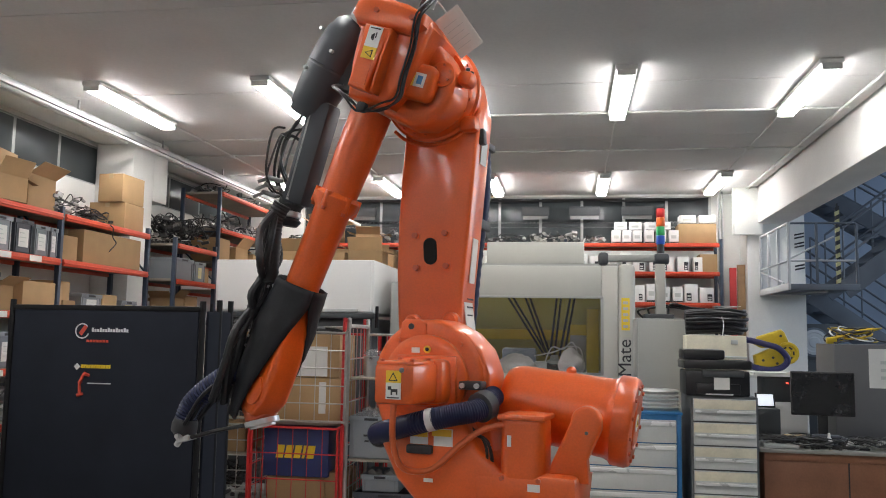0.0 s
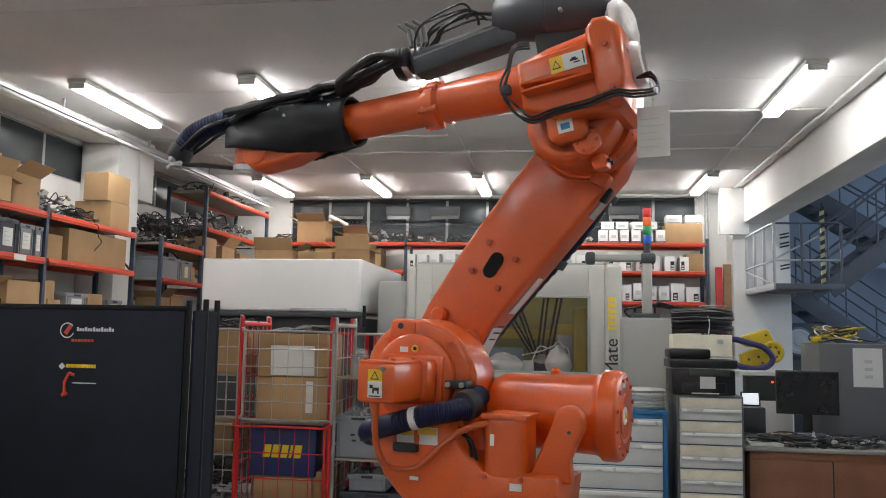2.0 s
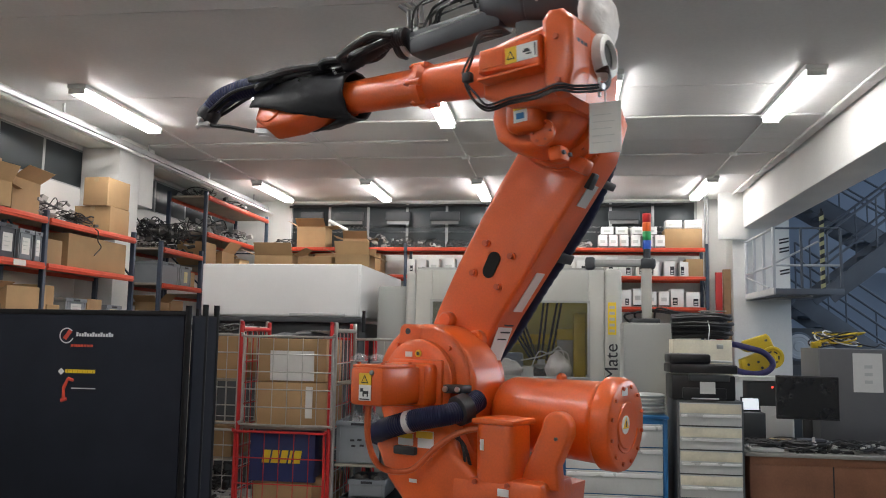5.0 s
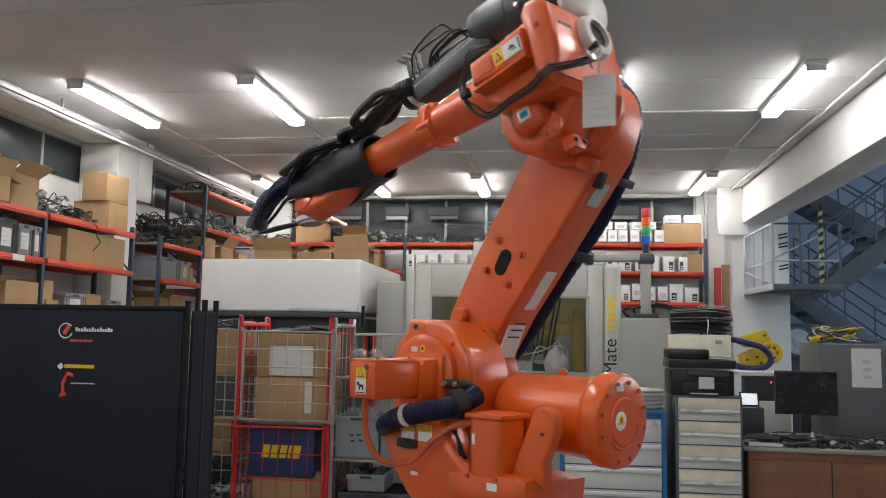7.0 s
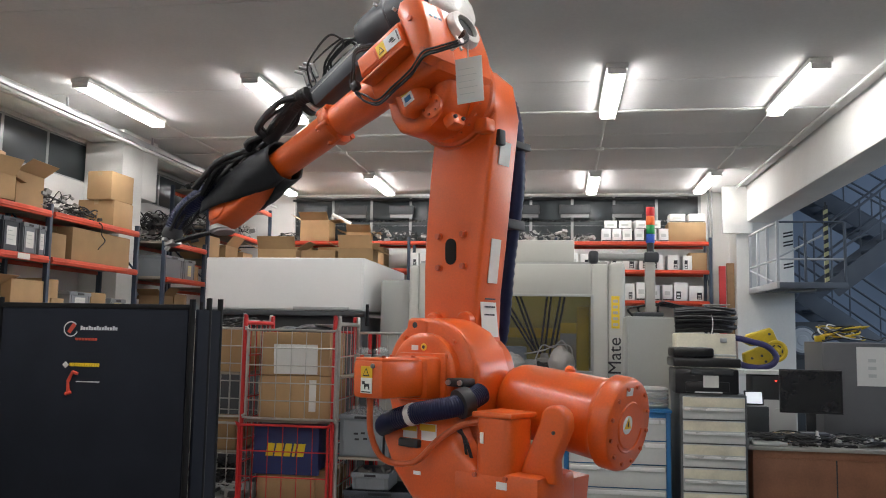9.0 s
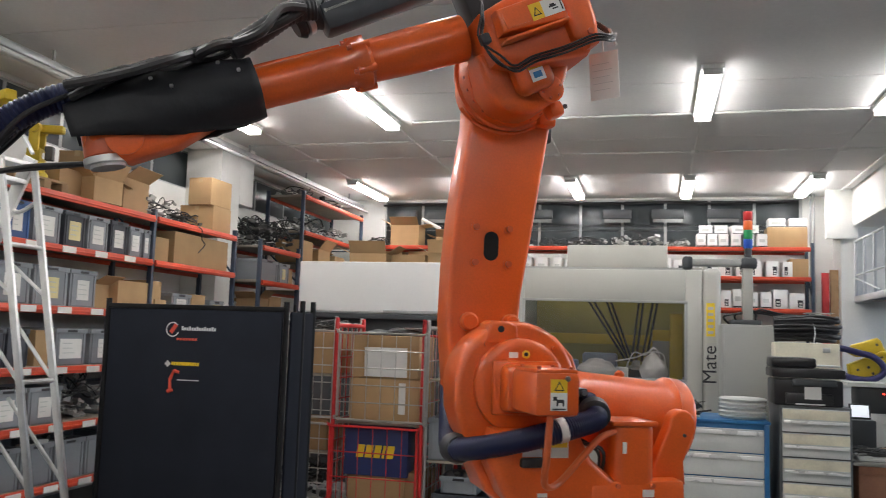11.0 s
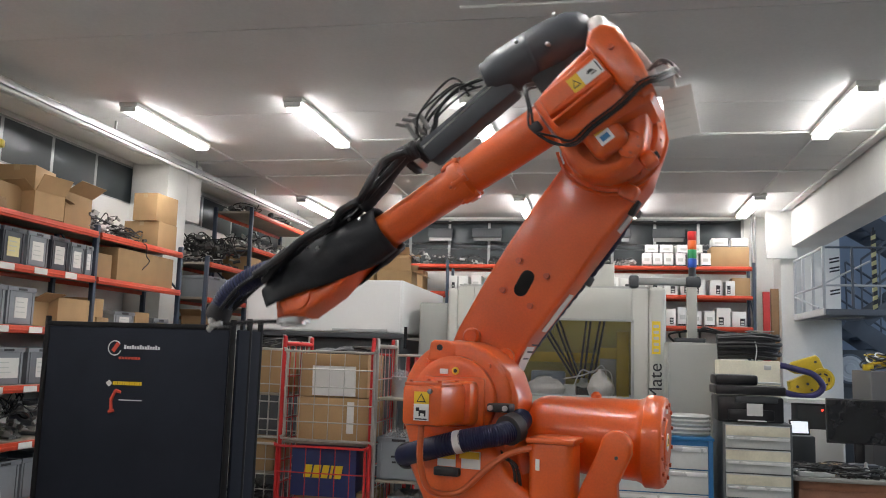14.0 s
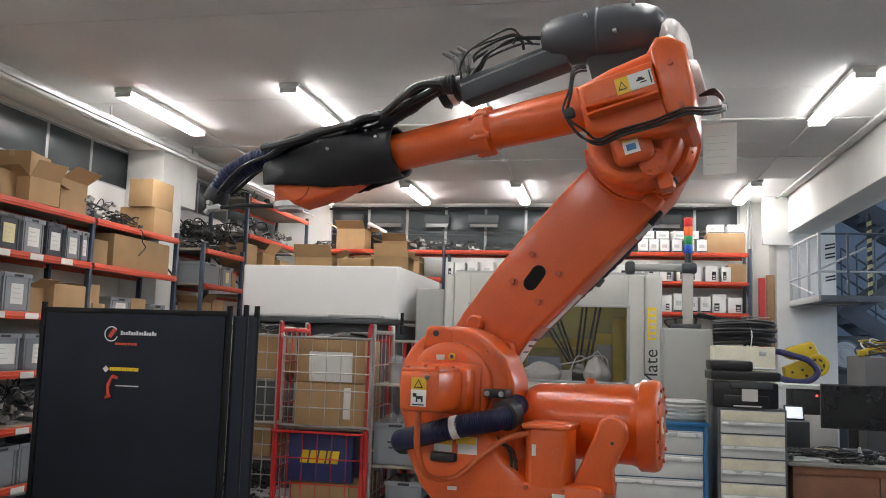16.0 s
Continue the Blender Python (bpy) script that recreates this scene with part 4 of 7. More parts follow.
def carton(w, d, h, m, open_top=False, label=None, tape=True):
    """A cardboard box, origin at the middle of its bottom; front towards -y of its own space."""
    o = thing("cardboard_box", label or ("open brown cardboard box on the shelf" if open_top else "closed brown cardboard box on the shelf"), "box", m, "cardboard boxes")
    if open_top:
        bm = bmesh.new()
        t = 0.006
        rbox(bm, -w / 2, w / 2, -d / 2, -d / 2 + t, 0, h), rbox(bm, -w / 2, w / 2, d / 2 - t, d / 2, 0, h)
        rbox(bm, -w / 2, -w / 2 + t, -d / 2 + t, d / 2 - t, 0, h), rbox(bm, w / 2 - t, w / 2, -d / 2 + t, d / 2 - t, 0, h)
        rbox(bm, -w / 2, w / 2, -d / 2, d / 2, 0, t)
        part("body", bm, CARD, o, smooth=False)
        for a, (px, py, rz, ln, wd) in enumerate(((0, -d / 2, 0, d * 0.45, w), (0, d / 2, 180, d * 0.45, w), (-w / 2, 0, -90, w * 0.4, d), (w / 2, 0, 90, w * 0.4, d))):
            part("flap", B(-wd / 2 + 0.004, wd / 2 - 0.004, -ln, 0, -0.004, 0), CARD, o, "", False, pose(px, py, h, rnd.uniform(-65, 20), 0, rz))
    else:
        j = rnd.uniform(0.004, 0.01)
        part("body", B(-w / 2, w / 2, -d / 2, d / 2, 0, h, bev=j), CARD, o)
        if tape:
            part("tape", B(-w / 2 - 0.001, w / 2 + 0.001, -0.025, 0.025, h - 0.05, h + 0.0015), TAPE, o, "", False)
            part("seam", B(-w / 2 + 0.01, w / 2 - 0.01, -0.002, 0.002, h, h + 0.0025), INK, o, "", False)
    return o


def storage_bin(w, d, h, m, material=None, tag_w=0.5, word=None):
    """An open stacking bin with a rim, ribs and a paper tag on its front (-y)."""
    material = material or BIN_GREY
    key = {BIN_GREY.name: "grey", BIN_DARK.name: "dark grey", BIN_BLUE.name: "blue"}[material.name]
    o = thing("storage_bin", key + " plastic stacking bin with a front tag" if tag_w else key + " plastic stacking bin", "bin", m, "storage bins")
    bm = bmesh.new()
    t = 0.008
    rbox(bm, -w / 2, w / 2, -d / 2, -d / 2 + t, 0, h), rbox(bm, -w / 2, w / 2, d / 2 - t, d / 2, 0, h)
    rbox(bm, -w / 2, -w / 2 + t, -d / 2 + t, d / 2 - t, 0, h), rbox(bm, w / 2 - t, w / 2, -d / 2 + t, d / 2 - t, 0, h)
    rbox(bm, -w / 2, w / 2, -d / 2, d / 2, 0, t)
    part("body", bm, material, o, smooth=False)
    bm = bmesh.new()
    rbox(bm, -w / 2 - 0.008, w / 2 + 0.008, -d / 2 - 0.01, -d / 2, h - 0.04, h, bev=0.003)
    rbox(bm, -w / 2 - 0.008, w / 2 + 0.008, d / 2, d / 2 + 0.01, h - 0.04, h, bev=0.003)
    rbox(bm, -w / 2 - 0.01, -w / 2, -d / 2, d / 2, h - 0.04, h, bev=0.003)
    rbox(bm, w / 2, w / 2 + 0.01, -d / 2, d / 2, h - 0.04, h, bev=0.003)
    part("rim", bm, material, o)
    for x in (-w * 0.42, w * 0.42):
        part("rib", B(x - 0.006, x + 0.006, -d / 2 - 0.008, -d / 2, 0.01, h - 0.04), material, o, "", False)
    part("handle_slot", B(-w * 0.16, w * 0.16, -d / 2 - 0.0115, -d / 2 - 0.009, h - 0.032, h - 0.012), INK, o, "", False)
    if tag_w:
        part("tag", B(-w * tag_w / 2, w * tag_w / 2, -d / 2 - 0.004, -d / 2 - 0.001, h * 0.18, h * 0.72), PAPER if rnd.random() > 0.2 else mat("cream_tag", (0.70, 0.62, 0.33), 0.7), o, "paper tag", False)
        for k in range(3):
            part("print_bar", B(-w * tag_w * 0.38, w * tag_w * rnd.uniform(0.0, 0.35), -d / 2 - 0.0055, -d / 2 - 0.004, h * (0.32 + 0.13 * k), h * (0.345 + 0.13 * k)), DRAW, o, "", False)
    # loose contents
    if rnd.random() > 0.4:
        tagged(part("filling", scrap(w * 0.8, d * 0.75, h * 0.3, 10), JUNK if rnd.random() > 0.5 else JUNK_L, o, "mixed spare parts", False, Matrix.Translation((0, 0, h * 0.72))), kind="stuff")
    return o


def scrap(w, d, h, n, big=0.07):
    """Loose small parts: blocks, motors and short pipes, denser towards the bottom."""
    bm = bmesh.new()
    for k in range(int(n * 1.7)):
        s = rnd.uniform(0.2 * big, 0.66 * big)
        flat = rnd.uniform(0, 22) if k % 2 else rnd.uniform(0, 80)
        mm = pose(rnd.uniform(-w, w) / 2, rnd.uniform(-d, d) / 2, h * rnd.uniform(0.1, 1) ** 1.6, flat, rnd.uniform(-18, 18), rnd.uniform(0, 180))
        if k % 4 == 0:
            rod(bm, mm @ Vector((-s * 1.1, 0, 0)), mm @ Vector((s * 1.1, 0, 0)), s * 0.5, seg=10)
        elif k % 4 == 1:
            rod(bm, mm @ Vector((-s * 1.9, 0, 0)), mm @ Vector((s * 1.9, 0, 0)), s * 0.16, seg=6)
        else:
            rbox(bm, -s, s, -s * 0.7, s * 0.7, -s * 0.55, s * 0.55, m=mm)
    return bm


def parts_heap(w, d, h, m, label="heap of dark cables and machine parts", material=None, n=26, cables=10, big=0.07):
    o = thing("parts_heap", label, "spare parts", m, "loose spare parts")
    tagged(part("rubble", scrap(w, d, h, n, big), material or JUNK, o, "", False), kind="stuff")
    tagged(part("pale_rubble", scrap(w * 0.9, d * 0.9, h * 0.9, max(3, n // 4), big), JUNK_L, o, "", False), kind="stuff")
    for k in range(cables):
        a, b, q = rnd.uniform(0.15, 0.5) * w, rnd.uniform(0.15, 0.5) * d, rnd.uniform(0, 6)
        cx, cy = rnd.uniform(-0.3, 0.3) * w, rnd.uniform(-0.3, 0.3) * d
        p = [(cx + a * math.cos(q + i * 0.9), cy + b * math.sin(q + i * 0.9), h * rnd.uniform(0.3, 1.1) + 0.012) for i in range(7)]
        part("cable", tube(bmesh.new(), p, rnd.uniform(0.004, 0.009), 5, 5), CABLE, o, "black cable")
    return o


def unit_box(w, d, h, m, dark=False):
    """A white drive unit or controller in a carton, with a dark print field on its front."""
    o = thing("controller_unit", "white drive controller unit with a dark front field" if dark else "small white boxed controller unit", "controller", m, "controller units")
    part("body", B(-w / 2, w / 2, -d / 2, d / 2, 0, h, bev=0.004), WHITE_STK, o)
    if dark:
        q = rnd.choice((-0.36, -0.12, 0.05))
        part("front_panel", B(w * q, w * (q + 0.36), -d / 2 - 0.004, -d / 2 - 0.0005, h * 0.1, h * rnd.uniform(0.45, 0.7)), INK, o, "black front panel", False)
        part("display", B(w * (q + 0.06), w * (q + 0.3), -d / 2 - 0.006, -d / 2 - 0.004, h * 0.3, h * 0.4), DRAW, o, "", False)
        part("nameplate", B(w * (q + 0.06), w * (q + 0.3), -d / 2 - 0.006, -d / 2 - 0.004, h * 0.16, h * 0.22), WHITE_STK, o, "", False)
    else:
        part("label_field", B(-w * 0.3, w * 0.25, -d / 2 - 0.003, -d / 2 - 0.0005, h * 0.35, h * 0.6), DRAW, o, "", False)
        part("base_strip", B(-w * 0.5, w * 0.5, -d / 2 - 0.003, -d / 2 - 0.0005, 0.002, h * 0.1), INK, o, "", False)
    return o


def pallet_rack(name, label, length, depth, levels, posts, m, height, tags=True, boards=True):
    """Runs along x from 0, front at y = 0, depth to +y."""
    o = thing(name, label, "rack", m, "storage racks")
    for x in posts:
        for y in (0.03, depth - 0.03):
            part("post", B(x - 0.022, x + 0.022, y - 0.025, y + 0.025, 0, height, bev=0.003), RACK_BLUE, o)
        for k in range(int(height / 0.7)):
            part("brace", rod(bmesh.new(), (x, 0.05, 0.2 + 0.7 * k), (x, depth - 0.05, 0.2 + 0.7 * k + (0.45 if k % 2 else 0.0)), 0.012, seg=6), RACK_BLUE, o)
    xs = sorted(posts)
    for z in levels:
        for a, b in zip(xs, xs[1:]):
            bm = rbox(bmesh.new(), a + 0.028, b - 0.028, -0.012, 0.03, z - 0.068, z - 0.005, bev=0.004)
            rbox(bm, a + 0.028, b - 0.028, -0.02, -0.008, z - 0.05, z - 0.034, bev=0.003)
            part("beam", bm, RACK_ORANGE, o)
            part("beam", B(a + 0.028, b - 0.028, depth - 0.03, depth + 0.01, z - 0.068, z - 0.005, bev=0.004), RACK_ORANGE, o)
            part("shelf_board", B(a + 0.04, b - 0.04, 0.031, depth - 0.031, z - 0.03, z, bev=0.003), SHELF, o)
            if tags and z < 2.5 and a == xs[0]:
                for k in range(int((b - a) / 0.42)):
                    part("price_tag", B(a + 0.12 + 0.42 * k, a + 0.29 + 0.42 * k, -0.0235, -0.0205, z - 0.064, z - 0.012), PAPER, o, "white shelf label", False)
    return o


# ---- racks on the left wall: their own x runs along world y ----
def on_left(y, z, back=0.25, turn=0.0):
    """A place on the left racks; fronts face the room."""
    return Matrix.Translation((-4.8 - back, y, z)) @ pose(0, 0, 0, 0, 0, 90 + turn)


LEFT = Matrix.Translation((-4.8, 4.95, 0)) @ pose(0, 0, 0, 0, 0, 90)
pallet_rack("pallet_rack", "tall orange and dark blue storage rack full of bins", 4.0, 0.5, (0.33, 0.82, 1.29, 1.79, 2.30, 2.735), (0.0, 2.3, 3.96), LEFT, 2.80)
Z1, Z2, Z3, Z4, Z5, Z6 = 2.735, 2.30, 1.79, 1.29, 0.82, 0.33
# top level
carton(0.42, 0.42, 0.29, on_left(8.60, Z1, 0.25, 1), label="large closed brown cardboard box under another")
carton(0.45, 0.29, 0.31, on_left(8.57, Z1 + 0.29, 0.19, -1), label="closed brown cardboard box stacked on another")
parts_heap(0.5, 0.3, 0.12, on_left(8.0, Z1, 0.2), "loose black cables lying on the rack", cables=14, n=8)
parts_heap(0.6, 0.35, 0.2, on_left(7.45, Z1, 0.2), "grey valves and motor parts on the rack", JUNK_L, 22, 5)
carton(0.46, 0.38, 0.30, on_left(6.95, Z1, 0.24, 5), True)
carton(0.36, 0.36, 0.22, on_left(6.50, Z1, 0.18, -6), True)
carton(0.40, 0.34, 0.26, on_left(6.62, Z1 + 0.22, 0.36, 12), False)
carton(0.32, 0.3, 0.25, on_left(6.15, Z1, 0.3, 4), False)


def pallet(w, d, m):
    o = thing("wooden_pallet", "small wooden pallet on the top shelf", "pallet", m, "pallets")
    for k in range(4):
        part("slat", B(-w / 2, w / 2, -d / 2 + k * d / 4 + 0.012, -d / 2 + (k + 1) * d / 4 - 0.012, 0.075, 0.095, bev=0.002), WOOD, o)
    for x in (-w / 2 + 0.04, 0, w / 2 - 0.04):
        part("block", B(x - 0.04, x + 0.04, -d / 2, d / 2, 0, 0.074, bev=0.002), WOOD, o)


def yellow_robot(m, s=1.0, label="small yellow robot arm stored on a pallet"):
    o = thing("small_robot_arm", label, "robot arm", m, "yellow robot arms")
    part("base", lathe(bmesh.new(), [(0, 0.12 * s), (0.05 * s, 0.12 * s), (0.08 * s, 0.09 * s), (0.18 * s, 0.085 * s)], (0, 0, 0), (0, 0, 1), 20), YELLOW, o)
    part("shoulder", B(-0.09 * s, 0.09 * s, -0.07 * s, 0.07 * s, 0.17 * s, 0.30 * s, bev=0.02 * s), YELLOW, o)
    for x in (-0.085, 0.085):
        part("arm_plate", B((x - 0.02) * s, (x + 0.02) * s, -0.05 * s, 0.05 * s, 0.26 * s, 0.5 * s, bev=0.012 * s), YELLOW, o)
    part("elbow", rod(bmesh.new(), (-0.13 * s, 0, 0.5 * s), (0.13 * s, 0, 0.5 * s), 0.055 * s, seg=18), YELLOW, o)
    part("motor", B(0.03 * s, 0.11 * s, -0.14 * s, -0.06 * s, 0.20 * s, 0.34 * s, bev=0.01 * s), JUNK, o, "black motor")
    part("forearm", B(-0.045 * s, 0.045 * s, -0.25 * s, 0.02 * s, 0.46 * s, 0.54 * s, bev=0.02 * s), YELLOW, o)
    part("label", B(-0.04 * s, 0.02 * s, -0.0725 * s, -0.0705 * s, 0.2 * s, 0.26 * s), WHITE_STK, o, "", False)
    return o


pallet(0.5, 0.42, on_left(5.75, Z1, 0.25))
pallet(0.5, 0.42, on_left(5.2, Z1, 0.25))
yellow_robot(on_left(5.80, Z1 + 0.097, 0.22, 20), 0.85)
yellow_robot(on_left(5.35, Z1 + 0.097, 0.25, -25), 1.1)
# second level
for k, (y, w, mt) in enumerate(((5.12, 0.30, BIN_BLUE), (5.45, 0.28, BIN_BLUE), (5.78, 0.33, BIN_GREY), (6.12, 0.28, BIN_DARK), (6.43, 0.29, BIN_GREY), (6.73, 0.26, BIN_DARK), (6.99, 0.22, BIN_GREY), (7.17, 0.12, BIN_GREY))):
    storage_bin(w - 0.02, 0.42, 0.30 if k < 6 else 0.28, on_left(y, Z2, 0.25), mt, 0.55 if k > 1 else 0.4)
carton(0.26, 0.36, 0.24, on_left(7.46, Z2, 0.24))
carton(1.12, 0.40, 0.335, on_left(8.22, Z2, 0.24), label="long closed brown cardboard box on the rack")
# third level
for y, w in ((5.1, 0.3), (5.45, 0.38), (5.88, 0.40), (6.28, 0.34)):
    storage_bin(w, 0.42, 0.32, on_left(y, Z3, 0.25), BIN_GREY, 0.45)
carton(0.3, 0.35, 0.22, on_left(6.66, Z3, 0.3), True)
carton(0.58, 0.42, 0.27, on_left(7.05, Z3, 0.24), label="wide brown cardboard box on the rack")
carton(0.26, 0.3, 0.31, on_left(7.52, Z3, 0.3))
carton(0.2, 0.2, 0.12, on_left(7.45, Z3, 0.12))
storage_bin(0.36, 0.4, 0.2, on_left(7.87, Z3, 0.25), BIN_GREY, 0.5)
carton(0.28, 0.34, 0.21, on_left(8.25, Z3, 0.24))
storage_bin(0.3, 0.4, 0.16, on_left(8.6, Z3, 0.25), BIN_GREY, 0.5)
# fourth level
for k in range(5):
    storage_bin(0.1, 0.42, 0.30, on_left(5.12 + 0.125 * k, Z4, 0.25), BIN_DARK, 0)
carton(0.16, 0.36, 0.29, on_left(5.86, Z4, 0.24))
_b = storage_bin(0.38, 0.42, 0.31, on_left(6.18, Z4, 0.25), BIN_GREY, 0.72)
for y in (6.62, 7.05, 7.6, 8.0, 8.4):
    storage_bin(0.38, 0.42, 0.31, on_left(y, Z4, 0.25), BIN_GREY, 0.4)
# fifth level
carton(0.24, 0.3, 0.26, on_left(5.1, Z5, 0.24))
for y in (5.5, 5.92):
    storage_bin(0.38, 0.42, 0.30, on_left(y, Z5, 0.25), BIN_GREY, 0.4)
parts_heap(0.5, 0.3, 0.36, on_left(6.45, Z5, 0.2), "white and grey machine arms stacked on the rack", JUNK_L, 28, 5)
for y in (7.0, 7.6, 8.05, 8.45):
    storage_bin(0.38, 0.42, 0.30, on_left(y, Z5, 0.25), BIN_GREY, 0.4)
# sixth level
storage_bin(0.34, 0.42, 0.16, on_left(5.1, Z6, 0.24), BIN_BLUE, 0)
parts_heap(0.34, 0.3, 0.2, on_left(5.15, Z6 + 0.17, 0.24), "small loose parts over a bin", n=14, cables=3)
for y in (5.5, 5.88, 6.27, 6.66, 7.05, 7.6, 8.0, 8.4):
    storage_bin(0.36, 0.42, 0.33, on_left(y, Z6, 0.25), BIN_GREY, 0)

# ---- lower rack behind the pillar, and the taller one after it ----
pallet_rack("pallet_rack", "lower orange and blue rack heaped with cables", 1.2, 0.6, (0.4, 1.3, 1.8, 2.27, 2.71), (0.0, 1.16), Matrix.Translation((-4.8, 9.58, 0)) @ pose(0, 0, 0, 0, 0, 90), 2.78, False)
for y in (9.8, 10.15, 10.5):
    parts_heap(0.42, 0.45, 0.34, on_left(y, 2.71, 0.3), "tangled black cables and motors heaped on the rack", n=26, cables=14)
storage_bin(0.5, 0.45, 0.27, on_left(9.9, 2.27, 0.28), BIN_GREY, 0)
storage_bin(0.32, 0.45, 0.26, on_left(10.35, 2.27, 0.28), BIN_GREY, 0.3)
carton(0.18, 0.3, 0.2, on_left(10.62, 2.27, 0.24))
carton(0.3, 0.3, 0.24, on_left(9.85, 1.8, 0.24), True)
carton(0.36, 0.34, 0.28, on_left(10.3, 1.8, 0.3))
storage_bin(0.4, 0.45, 0.28, on_left(9.95, 1.3, 0.28), BIN_GREY, 0.3)
pallet_rack("pallet_rack", "tall narrow orange rack near the rear wall", 2.5, 0.6, (0.5, 1.6, 2.2, 2.6, 3.06, 3.57), (0.0, 2.42), Matrix.Translation((-4.8, 10.82, 0)) @ pose(0, 0, 0, 0, 0, 90), 3.62, False)
for y, h in ((11.1, 0.12), (11.6, 0.1), (12.0, 0.09), (12.6, 0.12)):
    parts_heap(0.4, 0.4, h, on_left(y, 3.57, 0.3), "grey electronic parts on the top shelf", JUNK, 12, 2)
for y in (11.15, 11.6, 12.1, 12.6):
    parts_heap(0.4, 0.4, 0.22, on_left(y, 3.06, 0.28), "bags and small parts on the shelf", JUNK_L, 18, 2)
carton(0.42, 0.4, 0.33, on_left(11.1, 2.6, 0.26))
carton(0.46, 0.4, 0.26, on_left(11.75, 2.6, 0.26), True)
carton(0.4, 0.4, 0.22, on_left(12.4, 2.6, 0.26))

# ---- racks along the rear wall ----
REAR = Matrix.Translation((-4.72, 13.08, 0))
pallet_rack("pallet_rack", "long orange rack along the rear wall", 6.96, 0.55, (0.6, 1.4, 2.19, 2.66, 3.10), (0.0, 2.28, 4.62, 6.96), REAR, 3.16, False)


def on_rear(x, z, back=0.22, turn=0.0):
    return Matrix.Translation((x, 13.08 + back, z)) @ pose(0, 0, 0, 0, 0, turn)


R1, R2, R3 = 3.10, 2.66, 2.19
parts_heap(0.55, 0.3, 0.14, on_rear(-4.35, R1), "dark grey machine parts on the rear rack", n=14, cables=2)
carton(0.48, 0.4, 0.34, on_rear(-4.02, R1, 0.24), True, "tall open brown carton on the rear rack")
carton(0.4, 0.38, 0.14, on_rear(-3.3, R1, 0.22, 8), True)
parts_heap(0.4, 0.3, 0.22, on_rear(-2.95, R1), "red and grey boxes on the rear rack", JUNK_L, 12, 2)
for x in (-2.5, -2.1, -1.6, -1.1, -0.6, -0.1, 0.35):
    parts_heap(0.42, 0.35, rnd.uniform(0.1, 0.2), on_rear(x, R1), "grey motors and fittings on the rear rack", JUNK_L if x > -1 else JUNK, 14, 3)
for k, x in enumerate((0.68, 0.84, 1.0, 1.18, 1.36, 1.55)):
    unit_box(0.14, 0.25, 0.20, on_rear(x, R1, 0.16))
for k, x in enumerate((0.75, 0.98, 1.2, 1.42)):
    unit_box(0.19, 0.22, 0.13, on_rear(x, R1 + 0.2, 0.18, rnd.uniform(-20, 20)))
carton(0.56, 0.4, 0.30, on_rear(1.90, R1, 0.24), label="wide brown cardboard box on the rear rack", tape=False)
for x in (1.76, 2.05):
    unit_box(0.24, 0.25, 0.13, on_rear(x, R1 + 0.305, 0.2))
x = -2.35
while x < 2.0:
    w = rnd.choice((0.13, 0.16, 0.19))
    unit_box(w, 0.3, rnd.uniform(0.22, 0.29), on_rear(x, R2, 0.18), rnd.random() > 0.35)
    x += w + rnd.uniform(0.03, 0.09)
carton(0.26, 0.3, 0.27, on_rear(2.06, R2, 0.2))
x = 0.55
while x < 2.15:
    w = rnd.choice((0.15, 0.18, 0.2))
    unit_box(w, 0.3, rnd.uniform(0.22, 0.3), on_rear(x, R3, 0.18), rnd.random() > 0.6)
    x += w + rnd.uniform(0.02, 0.06)
for x in (-4.3, -3.7, -3.1):
    carton(0.5, 0.4, 0.34, on_rear(x, R2, 0.24))
solo("lamp_tube", rod(bmesh.new(), (-3.78, 13.3, 3.56), (-3.5, 13.45, 3.42), 0.03, seg=12), WHITE_STK, "white fluorescent tube lying over the stored goods", "tube")
# roller shutter box and poles by the rear corner
solo("red_post", B(2.42, 2.52, 13.42, 13.48, 0, 2.75, bev=0.006), SIGN_RED, "red painted flat post leaning in the corner", "post")
solo("wooden_board", B(2.54, 2.655, 13.45, 13.51, 0, 2.8, bev=0.004), WOOD, "brown wooden board leaning in the corner", "board")
_bm = bmesh.new()
for k in range(2):
    rod(_bm, (2.30 + 0.05 * k, 13.6, 0), (2.30 + 0.05 * k, 13.6, CZ), 0.015)
solo("conduit", _bm, ALUFRAME, "grey vertical conduits in the corner", "conduit", group="ceiling conduits")

solo("cable", tube(bmesh.new(), [(-4.85, 8.02, 2.74), (-4.76, 8.04, 2.70), (-4.765, 8.06, 2.60), (-4.76, 8.12, 2.54), (-4.765, 8.03, 2.46), (-4.76, 8.0, 2.44)], 0.006, 6, 8), CABLE, "thin black cable hanging over the rack beam", "cable", group="hanging cables")


